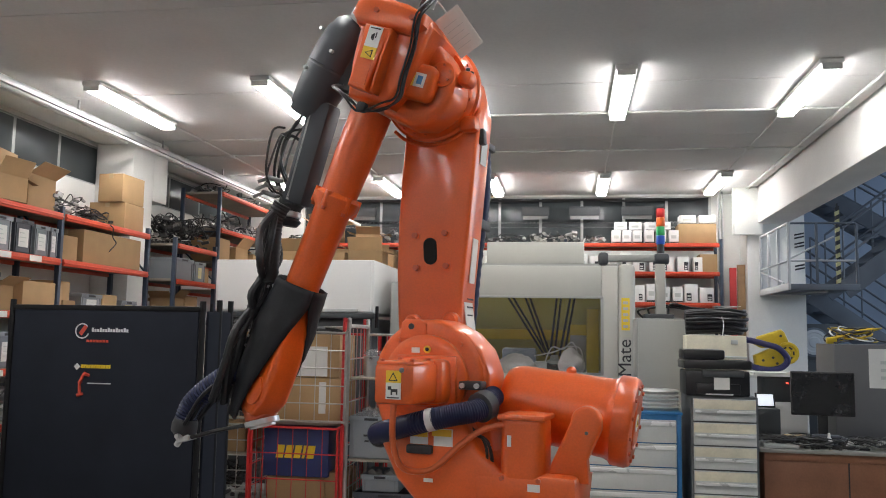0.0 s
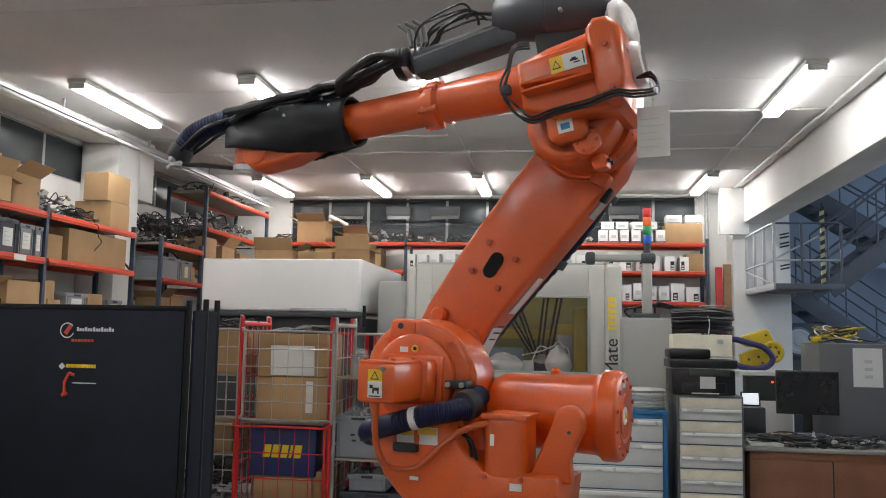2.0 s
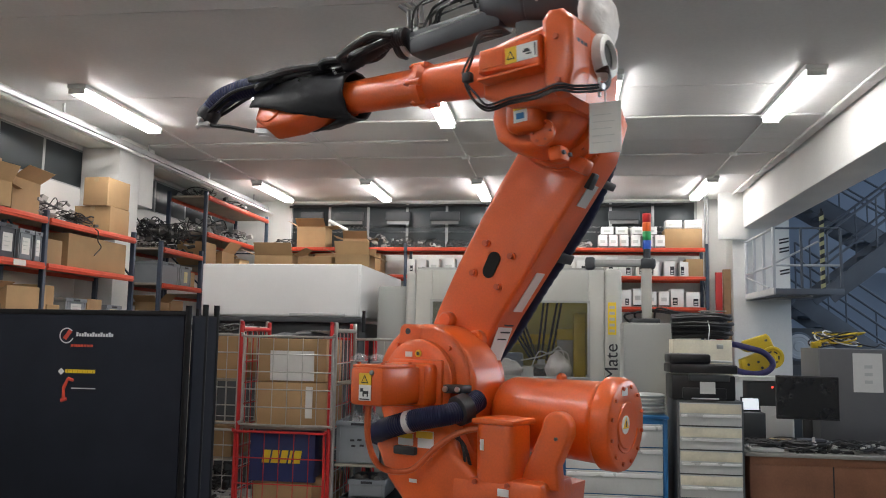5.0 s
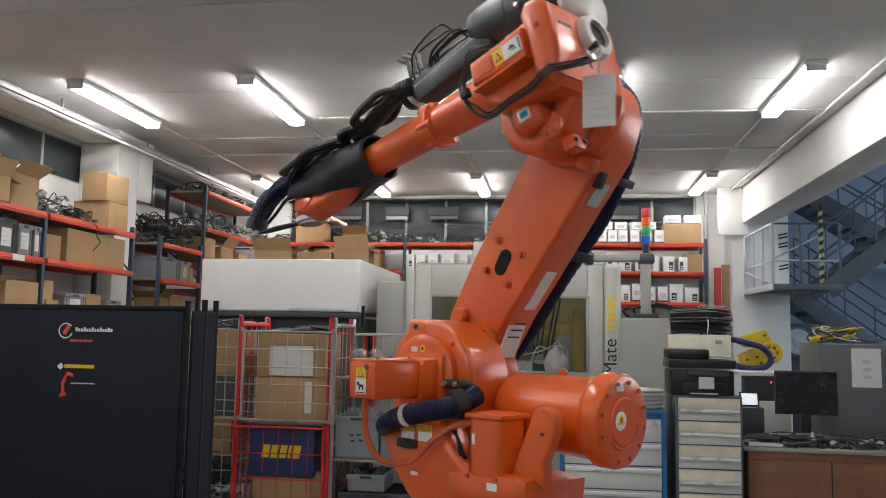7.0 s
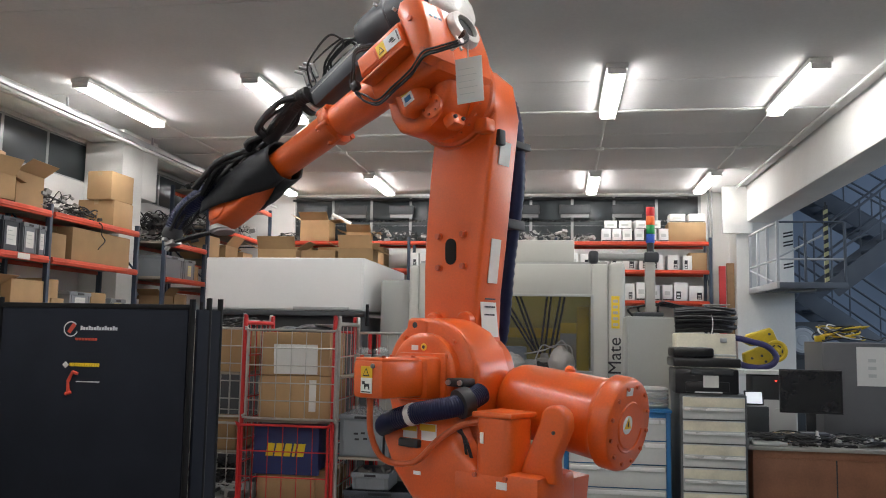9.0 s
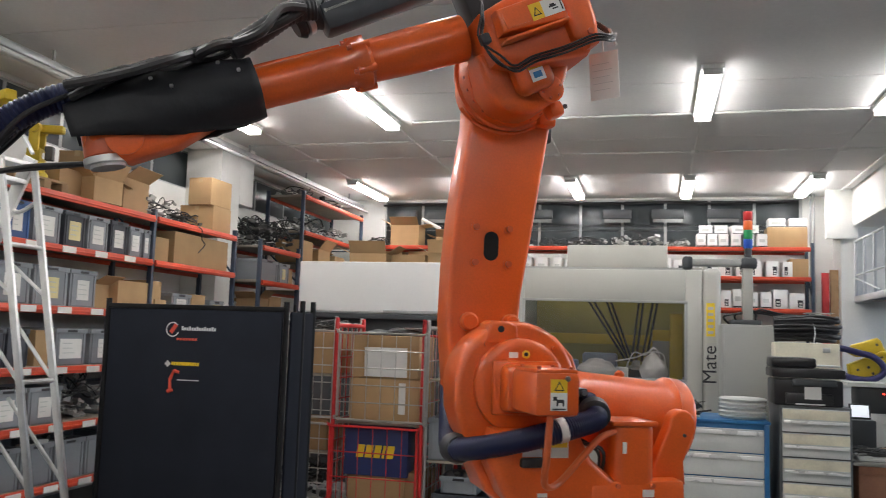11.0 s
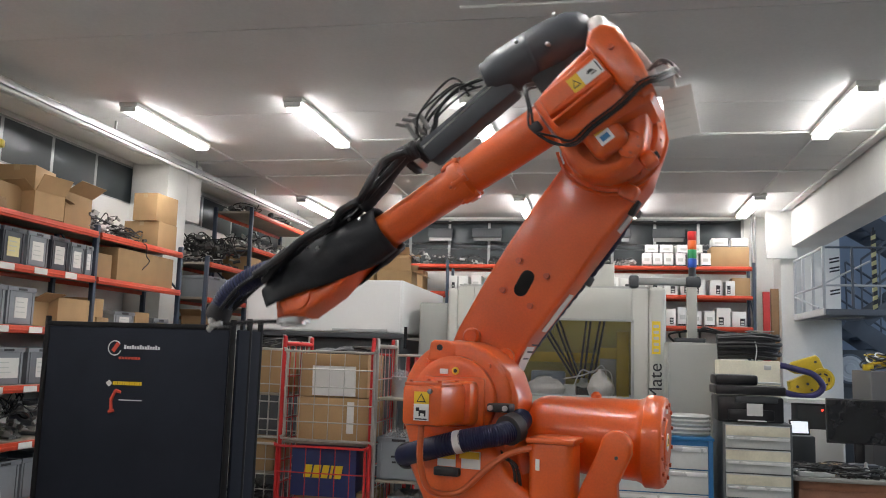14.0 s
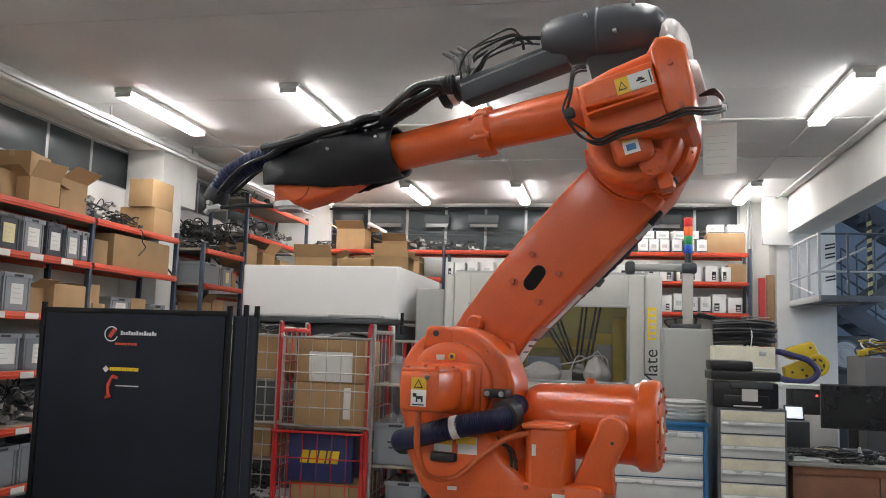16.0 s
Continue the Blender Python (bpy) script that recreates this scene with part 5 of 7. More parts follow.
# ---- black folding screens ----
def folding_screen(m, w, h, logo, back):
    o = thing("folding_screen", "tall black fabric folding screen with printed marks" if logo else "tall plain black fabric folding screen", "screen", m, "black screens")
    part("panel", B(0.02, w - 0.02, -0.01, 0.01, 0.06, h - 0.02, bev=0.006), SCREEN, o)
    for x in (0.0, w):
        part("post", rod(bmesh.new(), (x, 0, 0), (x, 0, h + 0.035), 0.017), POST_BLACK, o)
    part("top_rail", B(0, w, -0.014, 0.014, h - 0.025, h + 0.005, bev=0.005), POST_BLACK, o)
    part("bottom_rail", B(0, w, -0.014, 0.014, 0.04, 0.07, bev=0.005), POST_BLACK, o)
    for x in (0.05, w - 0.05):
        part("foot", B(x - 0.03, x + 0.03, -0.25, 0.25, 0, 0.03, bev=0.006), POST_BLACK, o)
    if back:
        r = pose(w, 0.03, 0, 0, 0, 86)
        part("return_panel", B(0.03, back, -0.01, 0.01, 0.06, h - 0.02, bev=0.006), SCREEN, o, "", True, r)
        for k, x in enumerate((back * 0.55, back)):
            part("post", rod(bmesh.new(), (x, 0, 0), (x, 0, h + 0.05), 0.017), POST_BLACK, o, "", True, r)
    if logo:
        def mark(x0, x1, z0, z1, mt, nm="printed_bar"):
            part(nm, B(x0 - 0.08, x1 - 0.08, -0.0135, -0.0105, z0, z1), mt, o, "", False)
        bm = bmesh.new()
        for k in range(20):
            a0, a1 = radians(40 + 15 * k), radians(40 + 15 * (k + 1))
            c = lambda a, r: (0.46 + r * math.cos(a), -0.0125, 1.63 + r * math.sin(a))
            vs = [bm.verts.new(p) for p in (c(a0, 0.045), c(a1, 0.045), c(a1, 0.038), c(a0, 0.038))]
            bm.faces.new(vs)
        part("ring_mark", bm, LOGO_W, o, "white ring mark", False)
        part("inner_mark", B(-0.012, 0.012, -0.001, 0.001, -0.03, 0.03), LOGO_R, o, "", False, pose(0.465, -0.012, 1.635, 0, 35, 0))
        for k in range(14):
            mark(0.60 + k * 0.0165, 0.60 + k * 0.0165 + 0.0115, 1.626, 1.650 - (0.007 if k % 3 else 0), LOGO_W)
        for k in range(7):
            mark(0.57 + k * 0.02, 0.585 + k * 0.02, 1.566, 1.580, LOGO_R)
        part("ring_mark", B(-0.014, 0.014, -0.001, 0.001, -0.014, 0.014), LOGO_W, o, "", False, pose(0.44, -0.012, 1.425, 0, 45, 0))
        for k in range(12):
            mark(0.545 + k * 0.0155, 0.557 + k * 0.0155, 1.417, 1.437, LOGO_Y)
        for a, b in (((0.53, 1.26), (0.565, 1.27)), ((0.545, 1.27), (0.54, 1.33)), ((0.54, 1.33), (0.565, 1.385)), ((0.565, 1.385), (0.60, 1.375))):
            part("robot_mark", rod(bmesh.new(), (a[0] - 0.08, -0.011, a[1]), (b[0] - 0.08, -0.011, b[1]), 0.011, 0.008, seg=6), LOGO_R, o, "orange printed robot outline", False)
        mark(0.59, 0.735, 1.328, 1.334, LOGO_W)
    return o


folding_screen(pose(-3.27, 4.5, 0), 1.19, 1.775, True, 0.31)
folding_screen(pose(-4.15, 3.0, 0), 1.34, 1.86, False, 0.0)


def crumpled_bag(rx, ry, h, seed):
    """A bag drawn together at the top; base at z = 0."""
    bm = bmesh.new()
    bmesh.ops.create_icosphere(bm, subdivisions=4, radius=1.0)
    for v in bm.verts:
        q = v.co + Vector((seed * 3.1, seed, 0))
        n = 1 + 0.14 * noise.noise(q * 1.5) + 0.07 * noise.noise(q * 4.2) + 0.03 * noise.noise(q * 10)
        s = 1.0 if v.co.z < 0 else 1 - 0.35 * v.co.z
        v.co = Vector((v.co.x * rx * n * s, v.co.y * ry * n * s, max(0.0, (v.co.z + 0.8) / 1.8) * h * n))
    return bm


# ---- wire roll cages ----
def wire(bm, a, b, r=0.004):
    rod(bm, a, b, r, seg=6, cap=False)


def roll_cage(m, w, d, h, frame_mat, wire_mat, label, shelves, door=True):
    o = thing("roll_cage", label, "roll cage", m, "roll cages")
    for x in (0.0, w):
        bm = tube(bmesh.new(), [(x, 0, 0.15), (x, 0, h - 0.06), (x, 0.03, h - 0.01), (x, 0.09, h), (x, d - 0.09, h), (x, d - 0.03, h - 0.01), (x, d, h - 0.06), (x, d, 0.15)], 0.017, 8, 6)
        part("side_frame", bm, frame_mat, o)
        bm = bmesh.new()
        for k in range(1, 8):
            wire(bm, (x, 0.01, 0.2 + k * (h - 0.3) / 8), (x, d - 0.01, 0.2 + k * (h - 0.3) / 8), 0.005)
        for k in range(1, 5):
            wire(bm, (x, d * k / 5, 0.2), (x, d * k / 5, h - 0.02), 0.004)
        tagged(part("side_mesh", bm, wire_mat, o), kind="stuff")
    part("back_rail", rod(bmesh.new(), (0, d, h - 0.07), (w, d, h - 0.07), 0.012, seg=8), frame_mat, o)
    bm = bmesh.new()
    for k in range(1, 8):
        wire(bm, (w * k / 8, d, 0.19), (w * k / 8, d, h - 0.07), 0.0035)
    for k in range(1, 4):
        wire(bm, (0, d + 0.006, 0.2 + k * (h - 0.3) / 4), (w, d + 0.006, 0.2 + k * (h - 0.3) / 4), 0.0045)
    tagged(part("back_mesh", bm, wire_mat, o), kind="stuff")
    part("base", B(-0.01, w + 0.01, 0, d, 0.13, 0.19, bev=0.008), frame_mat, o)
    for x in (0.08, w - 0.08):
        for y in (0.08, d - 0.08):
            part("castor", rod(bmesh.new(), (x - 0.02, y, 0.06), (x + 0.02, y, 0.06), 0.06, seg=16), BLACK_RUB, o, "black castor wheel")
    for z in shelves:
        part("shelf", B(0.015, w - 0.015, 0.01, d - 0.01, z - 0.02, z, bev=0.003), SHELF, o)
    if door:
        for z0, z1, mt in ((0.92, h - 0.06, ZINC), (0.24, 0.86, frame_mat)):
            x0, x1 = (0.04, w + 0.02) if mt is ZINC else (-0.01, w - 0.03)
            bm = tube(bmesh.new(), [(x0, -0.03, z0 + 0.03), (x0, -0.03, z1 - 0.03), (x0 + 0.03, -0.03, z1), (x1 - 0.03, -0.03, z1), (x1, -0.03, z1 - 0.03), (x1, -0.03, z0 + 0.03), (x1 - 0.03, -0.03, z0), (x0 + 0.03, -0.03, z0), (x0, -0.03, z0 + 0.03)], 0.0105, 8, 4)
            g = part("gate", bm, mt, o, "zinc wire gate" if mt is ZINC else "red wire gate")
            bm = bmesh.new()
            nz = 5 if mt is ZINC else 3
            for k in range(1, nz):
                z = z0 + (z1 - z0) * k / nz
                wire(bm, (x0, -0.034, z), (x1, -0.034, z), 0.005)
            for k in range(1, 6):
                x = x0 + (x1 - x0) * k / 6
                wire(bm, (x, -0.028, z0), (x, -0.028, z1), 0.0035)
            tagged(part("gate_wire", bm, mt, g), kind="stuff")
    return o


RC = (-2.63, 6.72)
roll_cage(pose(RC[0], RC[1], 0), 0.775, 0.68, 1.70, RED_FRAME, RED_FRAME, "red roll cage with a zinc gate, loaded with cartons", (0.90,))
roll_cage(pose(-1.825, 6.74, 0), 0.72, 0.66, 1.70, ZINC, ZINC, "zinc wire roll cage with grey bins", (0.62, 1.28), False)
solo("red_rail", rod(rod(bmesh.new(), (-1.74, 7.5, 0.0), (-1.74, 7.5, 1.64), 0.02), (-1.66, 7.5, 0.0), (-1.66, 7.5, 1.64), 0.02), RED_FRAME, "pair of upright red steel rails behind the cage", "rail")
roll_cage(pose(-3.42, 6.8, 0), 0.75, 0.66, 1.71, ZINC, ZINC, "zinc wire roll cage beside the red one", (0.62, 1.28), True)
carton(0.62, 0.5, 0.36, pose(-2.22, 7.08, 0.90), label="brown carton low in the red roll cage")
carton(0.60, 0.5, 0.36, pose(-2.23, 7.10, 1.265), label="brown carton on another in the red roll cage")
carton(0.40, 0.44, 0.26, pose(-2.30, 7.05, 0.19))
carton(0.24, 0.4, 0.30, pose(-1.98, 7.05, 0.19))
solo("paper_sheet", B(-0.19, 0.19, -0.004, 0, -0.125, 0.125, m=pose(-2.22, 6.835, 1.40, 4, 0, 0)), PAPER, "white paper sheet stuck on a carton", "paper", smooth=False)
solo("paper_sheet", B(-0.03, 0.03, -0.004, 0, -0.13, 0.13, m=pose(-2.06, 6.82, 1.10, 0, 0, 0)), PAPER, "narrow white printed strip on a carton", "paper", smooth=False)
_b = thing("printed_box", "blue box with a yellow printed mark in the cage", "box", pose(-2.27, 6.93, 0.45))
part("body", B(-0.28, 0.28, -0.12, 0.1, 0.0, 0.40, bev=0.006), BLUE_BAG, _b)
for k, wd in enumerate((0.062, 0.062, 0.056, 0.022, 0.062)):
    x = -0.175 + (0, 0.077, 0.155, 0.227, 0.265)[k]
    part("yellow_mark", prism(bmesh.new(), [(x, 0.15), (x + wd, 0.15), (x + wd + 0.018, 0.255), (x + 0.018, 0.255)], -0.124, -0.1205), LOGO_Y, _b, "", False)
carton(0.5, 0.3, 0.25, pose(-2.27, 6.98, 0.192), label="brown carton under the blue box")
solo("black_bag", crumpled_bag(0.17, 0.12, 0.07, 21), BLACK_RUB, "folded black bag lying on the cage load", "bag", pose(-2.12, 7.02, 1.627))
solo("black_bag", crumpled_bag(0.12, 0.1, 0.05, 22), CAB_DARK, "folded dark bag lying on the cage load", "bag", pose(-2.36, 7.06, 1.627))
solo("paper_sheet", B(-0.1, 0.1, -0.06, 0.06, 0, 0.004, m=pose(-2.0, 6.98, 1.68, -14, 0, 5)), PAPER, "white paper lying on the load", "paper", smooth=False)
# goods in the right and left zinc cages
for _x, _z in ((-1.69, 0.80), (-1.63, 0.805), (-1.68, 0.755), (-1.61, 0.76)):
    solo("pen_mark", B(_x, _x + 0.035, 6.785, 6.7875, _z, _z + 0.016), INK, "handwritten dark mark on a grey bin", "marking", group="pen marks", smooth=False)
storage_bin(0.36, 0.5, 0.34, pose(-1.63, 7.05, 0.62), BIN_GREY, 0.0)
storage_bin(0.32, 0.5, 0.33, pose(-1.27, 7.05, 0.62), BIN_GREY, 0.0)
for k, (x, y, rx, h) in enumerate(((-1.70, 6.95, 0.09, 0.13), (-1.56, 7.0, 0.08, 0.11), (-1.62, 7.15, 0.1, 0.14), (-1.24, 7.0, 0.1, 0.12))):
    solo("plastic_bag", crumpled_bag(rx, 0.09, h, k + 5), BAG_CLEAR, "crumpled clear plastic bag lying in a bin", "bag", pose(x, y, 0.90, 0, 0, 40 * k), group="plastic bags")
for x, r in ((-1.68, 0.07), (-1.52, 0.06)):
    solo("metal_pot", lathe(bmesh.new(), [(0, r), (0.16, r), (0.163, r + 0.006), (0.17, r + 0.006)], (x, 6.98, 1.28), (x, 6.98, 2), 24), STEEL, "shiny metal cylinder pot on the cage shelf", "pot", group="metal pots")
for k, (x, rx) in enumerate(((-1.68, 0.075), (-1.52, 0.07))):
    solo("plastic_bag", crumpled_bag(rx, 0.07, 0.06, k + 11), BAG_CLEAR, "crumpled clear plastic on a metal pot", "bag", pose(x, 6.98, 1.452, 0, 0, 60 * k), group="plastic bags")
parts_heap(0.4, 0.4, 0.12, pose(-1.35, 7.1, 1.28), "small tools on the cage shelf", JUNK, 14, 4)
storage_bin(0.60, 0.5, 0.16, pose(-1.46, 7.05, 0.19), BIN_DARK, 0)
storage_bin(0.30, 0.4, 0.14, pose(-1.55, 7.02, 0.352), BIN_GREY, 0)
carton(0.4, 0.4, 0.36, pose(-2.9, 7.1, 1.28))
carton(0.4, 0.4, 0.26, pose(-2.95, 7.1, 0.62))
parts_heap(0.5, 0.4, 0.3, pose(-3.0, 7.1, 0.19), "loose cables at the bottom of the cage", JUNK, 16, 8)
parts_heap(0.5, 0.4, 0.1, pose(-2.95, 7.1, 1.63), "cables on top of a carton", JUNK, 6, 8)

# ---- white machine housing behind the cages ----
_o = thing("machine_housing", "large white sheet-metal machine housing on a dark frame", "machine", pose(0, 0, 0))
part("cover", B(-3.93, -2.12, 8.8, 11.1, 1.86, 2.435, bev=0.012), MACH_W, _o)
part("front_panel", B(-3.9, -2.15, 8.792, 8.7995, 1.88, 2.42), MACH_W, _o, "", False)
part("base_frame", B(-3.9, -2.14, 8.85, 11.0, 0, 1.80, bev=0.01), CAB_DARK, _o, "dark base frame")
part("ledge", B(-3.95, -2.1, 8.74, 8.95, 1.80, 1.855, bev=0.006), CAB_DARK, _o, "dark ledge")
part("handle", B(-2.9, -2.28, 8.76, 8.79, 1.862, 1.90, bev=0.004), ALUFRAME, _o, "long recessed grip")
for x in (-3.93, -2.06):
    part("stop_post", rod(bmesh.new(), (x, 8.72, 1.7), (x, 8.72, 1.93), 0.018), POST_BLACK, _o)

carton(0.50, 0.4, 0.25, pose(-3.68, 10.55, 2.437, 0, 0, 4), True, "open brown carton on the machine housing")
carton(0.46, 0.4, 0.24, pose(-3.12, 10.6, 2.437, 0, 0, -3), False, "closed brown carton on the machine housing")
carton(0.45, 0.4, 0.27, pose(-2.64, 10.6, 2.437, 0, 0, 2), True, "tall open brown carton on the machine housing")

# ---- machining cell with window ----
_c = thing("machining_cell", "light grey enclosed machining cell with a large window", "machine", pose(0, 9.0, 0))
part("front_panel", B(-1.55, -1.37, 0, 0.08, 0, 2.40, bev=0.01), MACH, _c)
part("front_panel", B(0.31, 0.48, 0, 0.08, 0, 2.40, bev=0.01), MACH, _c)
part("front_panel", B(-1.369, 0.309, 0.001, 0.079, 2.06, 2.399, bev=0.004), MACH, _c)
part("front_panel", B(-1.369, 0.309, 0.001, 0.079, 0, 1.26, bev=0.004), MACH, _c)
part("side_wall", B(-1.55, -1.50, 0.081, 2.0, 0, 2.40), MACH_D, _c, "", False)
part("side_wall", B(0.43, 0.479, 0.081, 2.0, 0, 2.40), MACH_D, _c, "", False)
part("back_wall", B(-1.5, 0.43, 1.95, 2.0, 0, 2.40), DIRTY_Y, _c, "dull yellow inner wall", False)
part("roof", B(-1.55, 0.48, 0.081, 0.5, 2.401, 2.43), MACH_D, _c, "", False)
part("inner_bed", B(-1.4, 0.4, 0.3, 1.9, 0.9, 1.22, bev=0.02), DRAW, _c, "grey machine bed")
part("inner_frame", B(0.165, 0.30, 0.6, 0.66, 1.221, 1.96, bev=0.008), YELLOW, _c, "yellow inner frame post")
part("inner_frame", B(-0.02, 0.164, 0.61, 0.65, 1.66, 1.78, bev=0.008), YELLOW, _c, "yellow inner frame rail")
part("inner_frame", B(-1.35, -0.021, 1.2, 1.26, 1.60, 1.72, bev=0.008), YELLOW, _c, "yellow cross rail")
part("inner_panel", B(-0.02, 0.16, 0.66, 0.68, 1.221, 1.659, bev=0.004), MACH_D, _c, "grey inner panel")
part("inner_post", B(0.33, 0.41, 0.5, 0.58, 1.221, 2.3, bev=0.008), MACH_D, _c, "grey inner post")
part("window_pane", B(-1.37, 0.31, 0.03, 0.036, 1.26, 2.06), MACHGLASS, _c, "smoky machine window", False).visible_shadow = False
for x0, x1, z0, z1 in ((-1.39, 0.33, 2.05, 2.075), (-1.39, 0.33, 1.245, 1.27), (-1.39, -1.36, 1.27, 2.05), (0.30, 0.33, 1.27, 2.05)):
    part("window_gasket", B(x0, x1, -0.006, 0.002, z0, z1, bev=0.002), MACH_D, _c)
part("top_unit", B(-0.93, 0.13, 0.12, 0.9, 2.431, 2.67, bev=0.012), MACH, _c)
part("corner_column", B(0.482, 0.66, -0.02, 0.25, 0, 2.42, bev=0.05, seg=4), MACH, _c, "rounded grey corner column")
part("left_unit", B(-2.0, -1.62, 0.1, 0.9, 0, 2.22, bev=0.02), MACH_D, _c, "grey side unit")
part("left_column", B(-1.66, -1.551, -0.02, 0.2, 0, 2.38, bev=0.04, seg=4), MACH, _c, "rounded grey column")
part("yellow_print", B(0.515, 0.60, -0.0225, -0.0205, 1.72, 2.06), LOGO_Y, _c, "yellow part of the upright lettering", False)
for k in range(5):
    part("print_bar", B(0.53, 0.585, -0.0245, -0.0225, 1.745 + k * 0.062, 1.775 + k * 0.062), MACH, _c, "", False)
_f = bpy.data.curves.new("lettering", "FONT")
_f.body, _f.size, _f.extrude, _f.offset = "Mate", 0.195, 0.0015, 0.0
_f.materials.append(INK)
_t = new("lettering", _f)
_t.parent = _c
_t.matrix_basis = pose(0.612, -0.023, 1.235, 90, -90, 0)
tagged(_t, "black upright lettering on the column")
for x0, x1, y1, z1 in ((-0.14, 0.0, 0.95, 2.2), (-0.09, 0.05, 0.95, 2.2), (-0.20, -0.12, 1.2, 2.2), (-0.25, -0.17, 1.2, 2.2), (-0.27, -0.72, 0.85, 2.15), (-0.31, -0.78, 0.85, 2.15), (-0.24, -0.5, 0.55, 2.15), (-0.28, -0.55, 0.55, 2.15)):
    part("strut", rod(bmesh.new(), (x0, 0.75, 1.42), (x1, y1, z1), 0.013, seg=8), INK, _c, "thin black carbon strut")
for x, y in ((-0.75, 0.95), (0.02, 1.05), (-0.52, 0.65)):
    part("arm_motor", B(x - 0.12, x + 0.12, y - 0.1, y + 0.1, 2.1, 2.34, bev=0.03), CAB_DARK, _c, "dark drive inside")
part("gripper", lathe(bmesh.new(), [(0, 0.05), (0.03, 0.1), (0.06, 0.1), (0.08, 0.05), (0.13, 0.04)], (-0.2, 0.75, 1.30), (-0.2, 0.75, 2), 18), DRAW, _c)
part("tool_block", B(-0.36, -0.06, 0.66, 0.84, 1.221, 1.34, bev=0.012), CAB_DARK, _c, "dark grey tool block")
part("tool_block", B(-0.42, -0.28, 0.5, 0.62, 1.221, 1.36, bev=0.02), DRAW, _c, "grey tool block")
part("air_line", tube(bmesh.new(), [(-0.3, 0.6, 1.36), (-0.22, 0.55, 1.52), (-0.1, 0.6, 1.5), (0.0, 0.55, 1.58), (0.06, 0.6, 1.46), (0.02, 0.62, 1.3)], 0.008, 6, 8), WHITE_STK, _c, "curled white air line")
part("air_line", tube(bmesh.new(), [(-0.42, 0.6, 1.42), (-0.2, 0.5, 1.47), (-0.05, 0.58, 1.53), (0.1, 0.6, 1.5), (0.12, 0.62, 1.25)], 0.008, 6, 8), WHITE_STK, _c, "curled white air line")
part("wrapped_part", crumpled_bag(0.15, 0.14, 0.30, 1), BAG, _c, "part wrapped in milky plastic", True, pose(-0.005, 0.42, 1.221))
part("wrapped_part", crumpled_bag(0.22, 0.15, 0.22, 2), BAG, _c, "part wrapped in milky plastic", True, pose(-0.62, 0.5, 1.221))
part("wrapped_part", B(-1.2, -0.85, 0.5, 0.9, 1.221, 1.42, bev=0.03), mat("bluish_wrap", (0.2, 0.26, 0.36), 0.4), _c, "bluish wrapped block")
part("wrapped_part", B(-0.82, -0.42, 0.95, 1.15, 1.221, 1.5, bev=0.03), mat("pale_blue_panel", (0.3, 0.36, 0.45), 0.35), _c, "pale blue wrapped block")

# ---- control cabinet with signal tower ----
_p = thing("control_cabinet", "light grey control cabinet with a post and arm", "cabinet", pose(0, 8.3, 0))
part("body", B(0.62, 1.11, 0, 0.45, 0, 1.835, bev=0.01), MACH_D, _p)
part("door", B(0.635, 1.095, -0.018, -0.001, 0.1, 1.82, bev=0.005), MACH_D, _p)
part("post", B(0.815, 0.91, 0.12, 0.22, 1.835, 2.40, bev=0.012), MACH, _p)
part("arm", B(0.33, 0.88, 0.12, 0.22, 2.395, 2.465, bev=0.015), MACH_D, _p)
part("joint", B(0.80, 0.95, 0.1, 0.24, 2.37, 2.48, bev=0.03), CAB_DARK, _p, "dark pivot joint")
part("joint", B(0.26, 0.36, 0.1, 0.24, 2.36, 2.49, bev=0.03), CAB_DARK, _p, "dark pivot joint")
part("mount_plate", B(0.70, 0.98, 0.05, 0.4, 1.836, 1.88, bev=0.01), CAB_DARK, _p)
_s = thing("signal_tower", "signal tower lamp with red, orange, green and blue rings", "signal lamp", pose(0.87, 8.47, 2.481))
part("stem", rod(bmesh.new(), (0, 0, 0), (0, 0, 0.09), 0.035, seg=18), BLACK_RUB, _s)
for k, mt in enumerate((TOWER_B, TOWER_G, TOWER_O, TOWER_R)):
    part("lens", lathe(bmesh.new(), [(0, 0.04), (0.004, 0.043), (0.084, 0.043), (0.088, 0.04)], (0, 0, 0.09 + 0.09 * k), (0, 0, 2), 20), mt, _s)
part("cap", rod(bmesh.new(), (0, 0, 0.45), (0, 0, 0.462), 0.04, seg=18), BLACK_RUB, _s)
for k in range(4):
    solo("cable", tube(bmesh.new(), [(0.7 + 0.08 * k, 8.5, 1.84), (0.66 + 0.1 * k, 8.45, 1.92 + 0.02 * k), (1.0 + 0.05 * k, 8.5, 1.95), (1.3, 8.6, 1.88 + 0.02 * k)], 0.011, 6, 8), CABLE, "black cable over the control cabinet", "cable", group="cabinet cables")

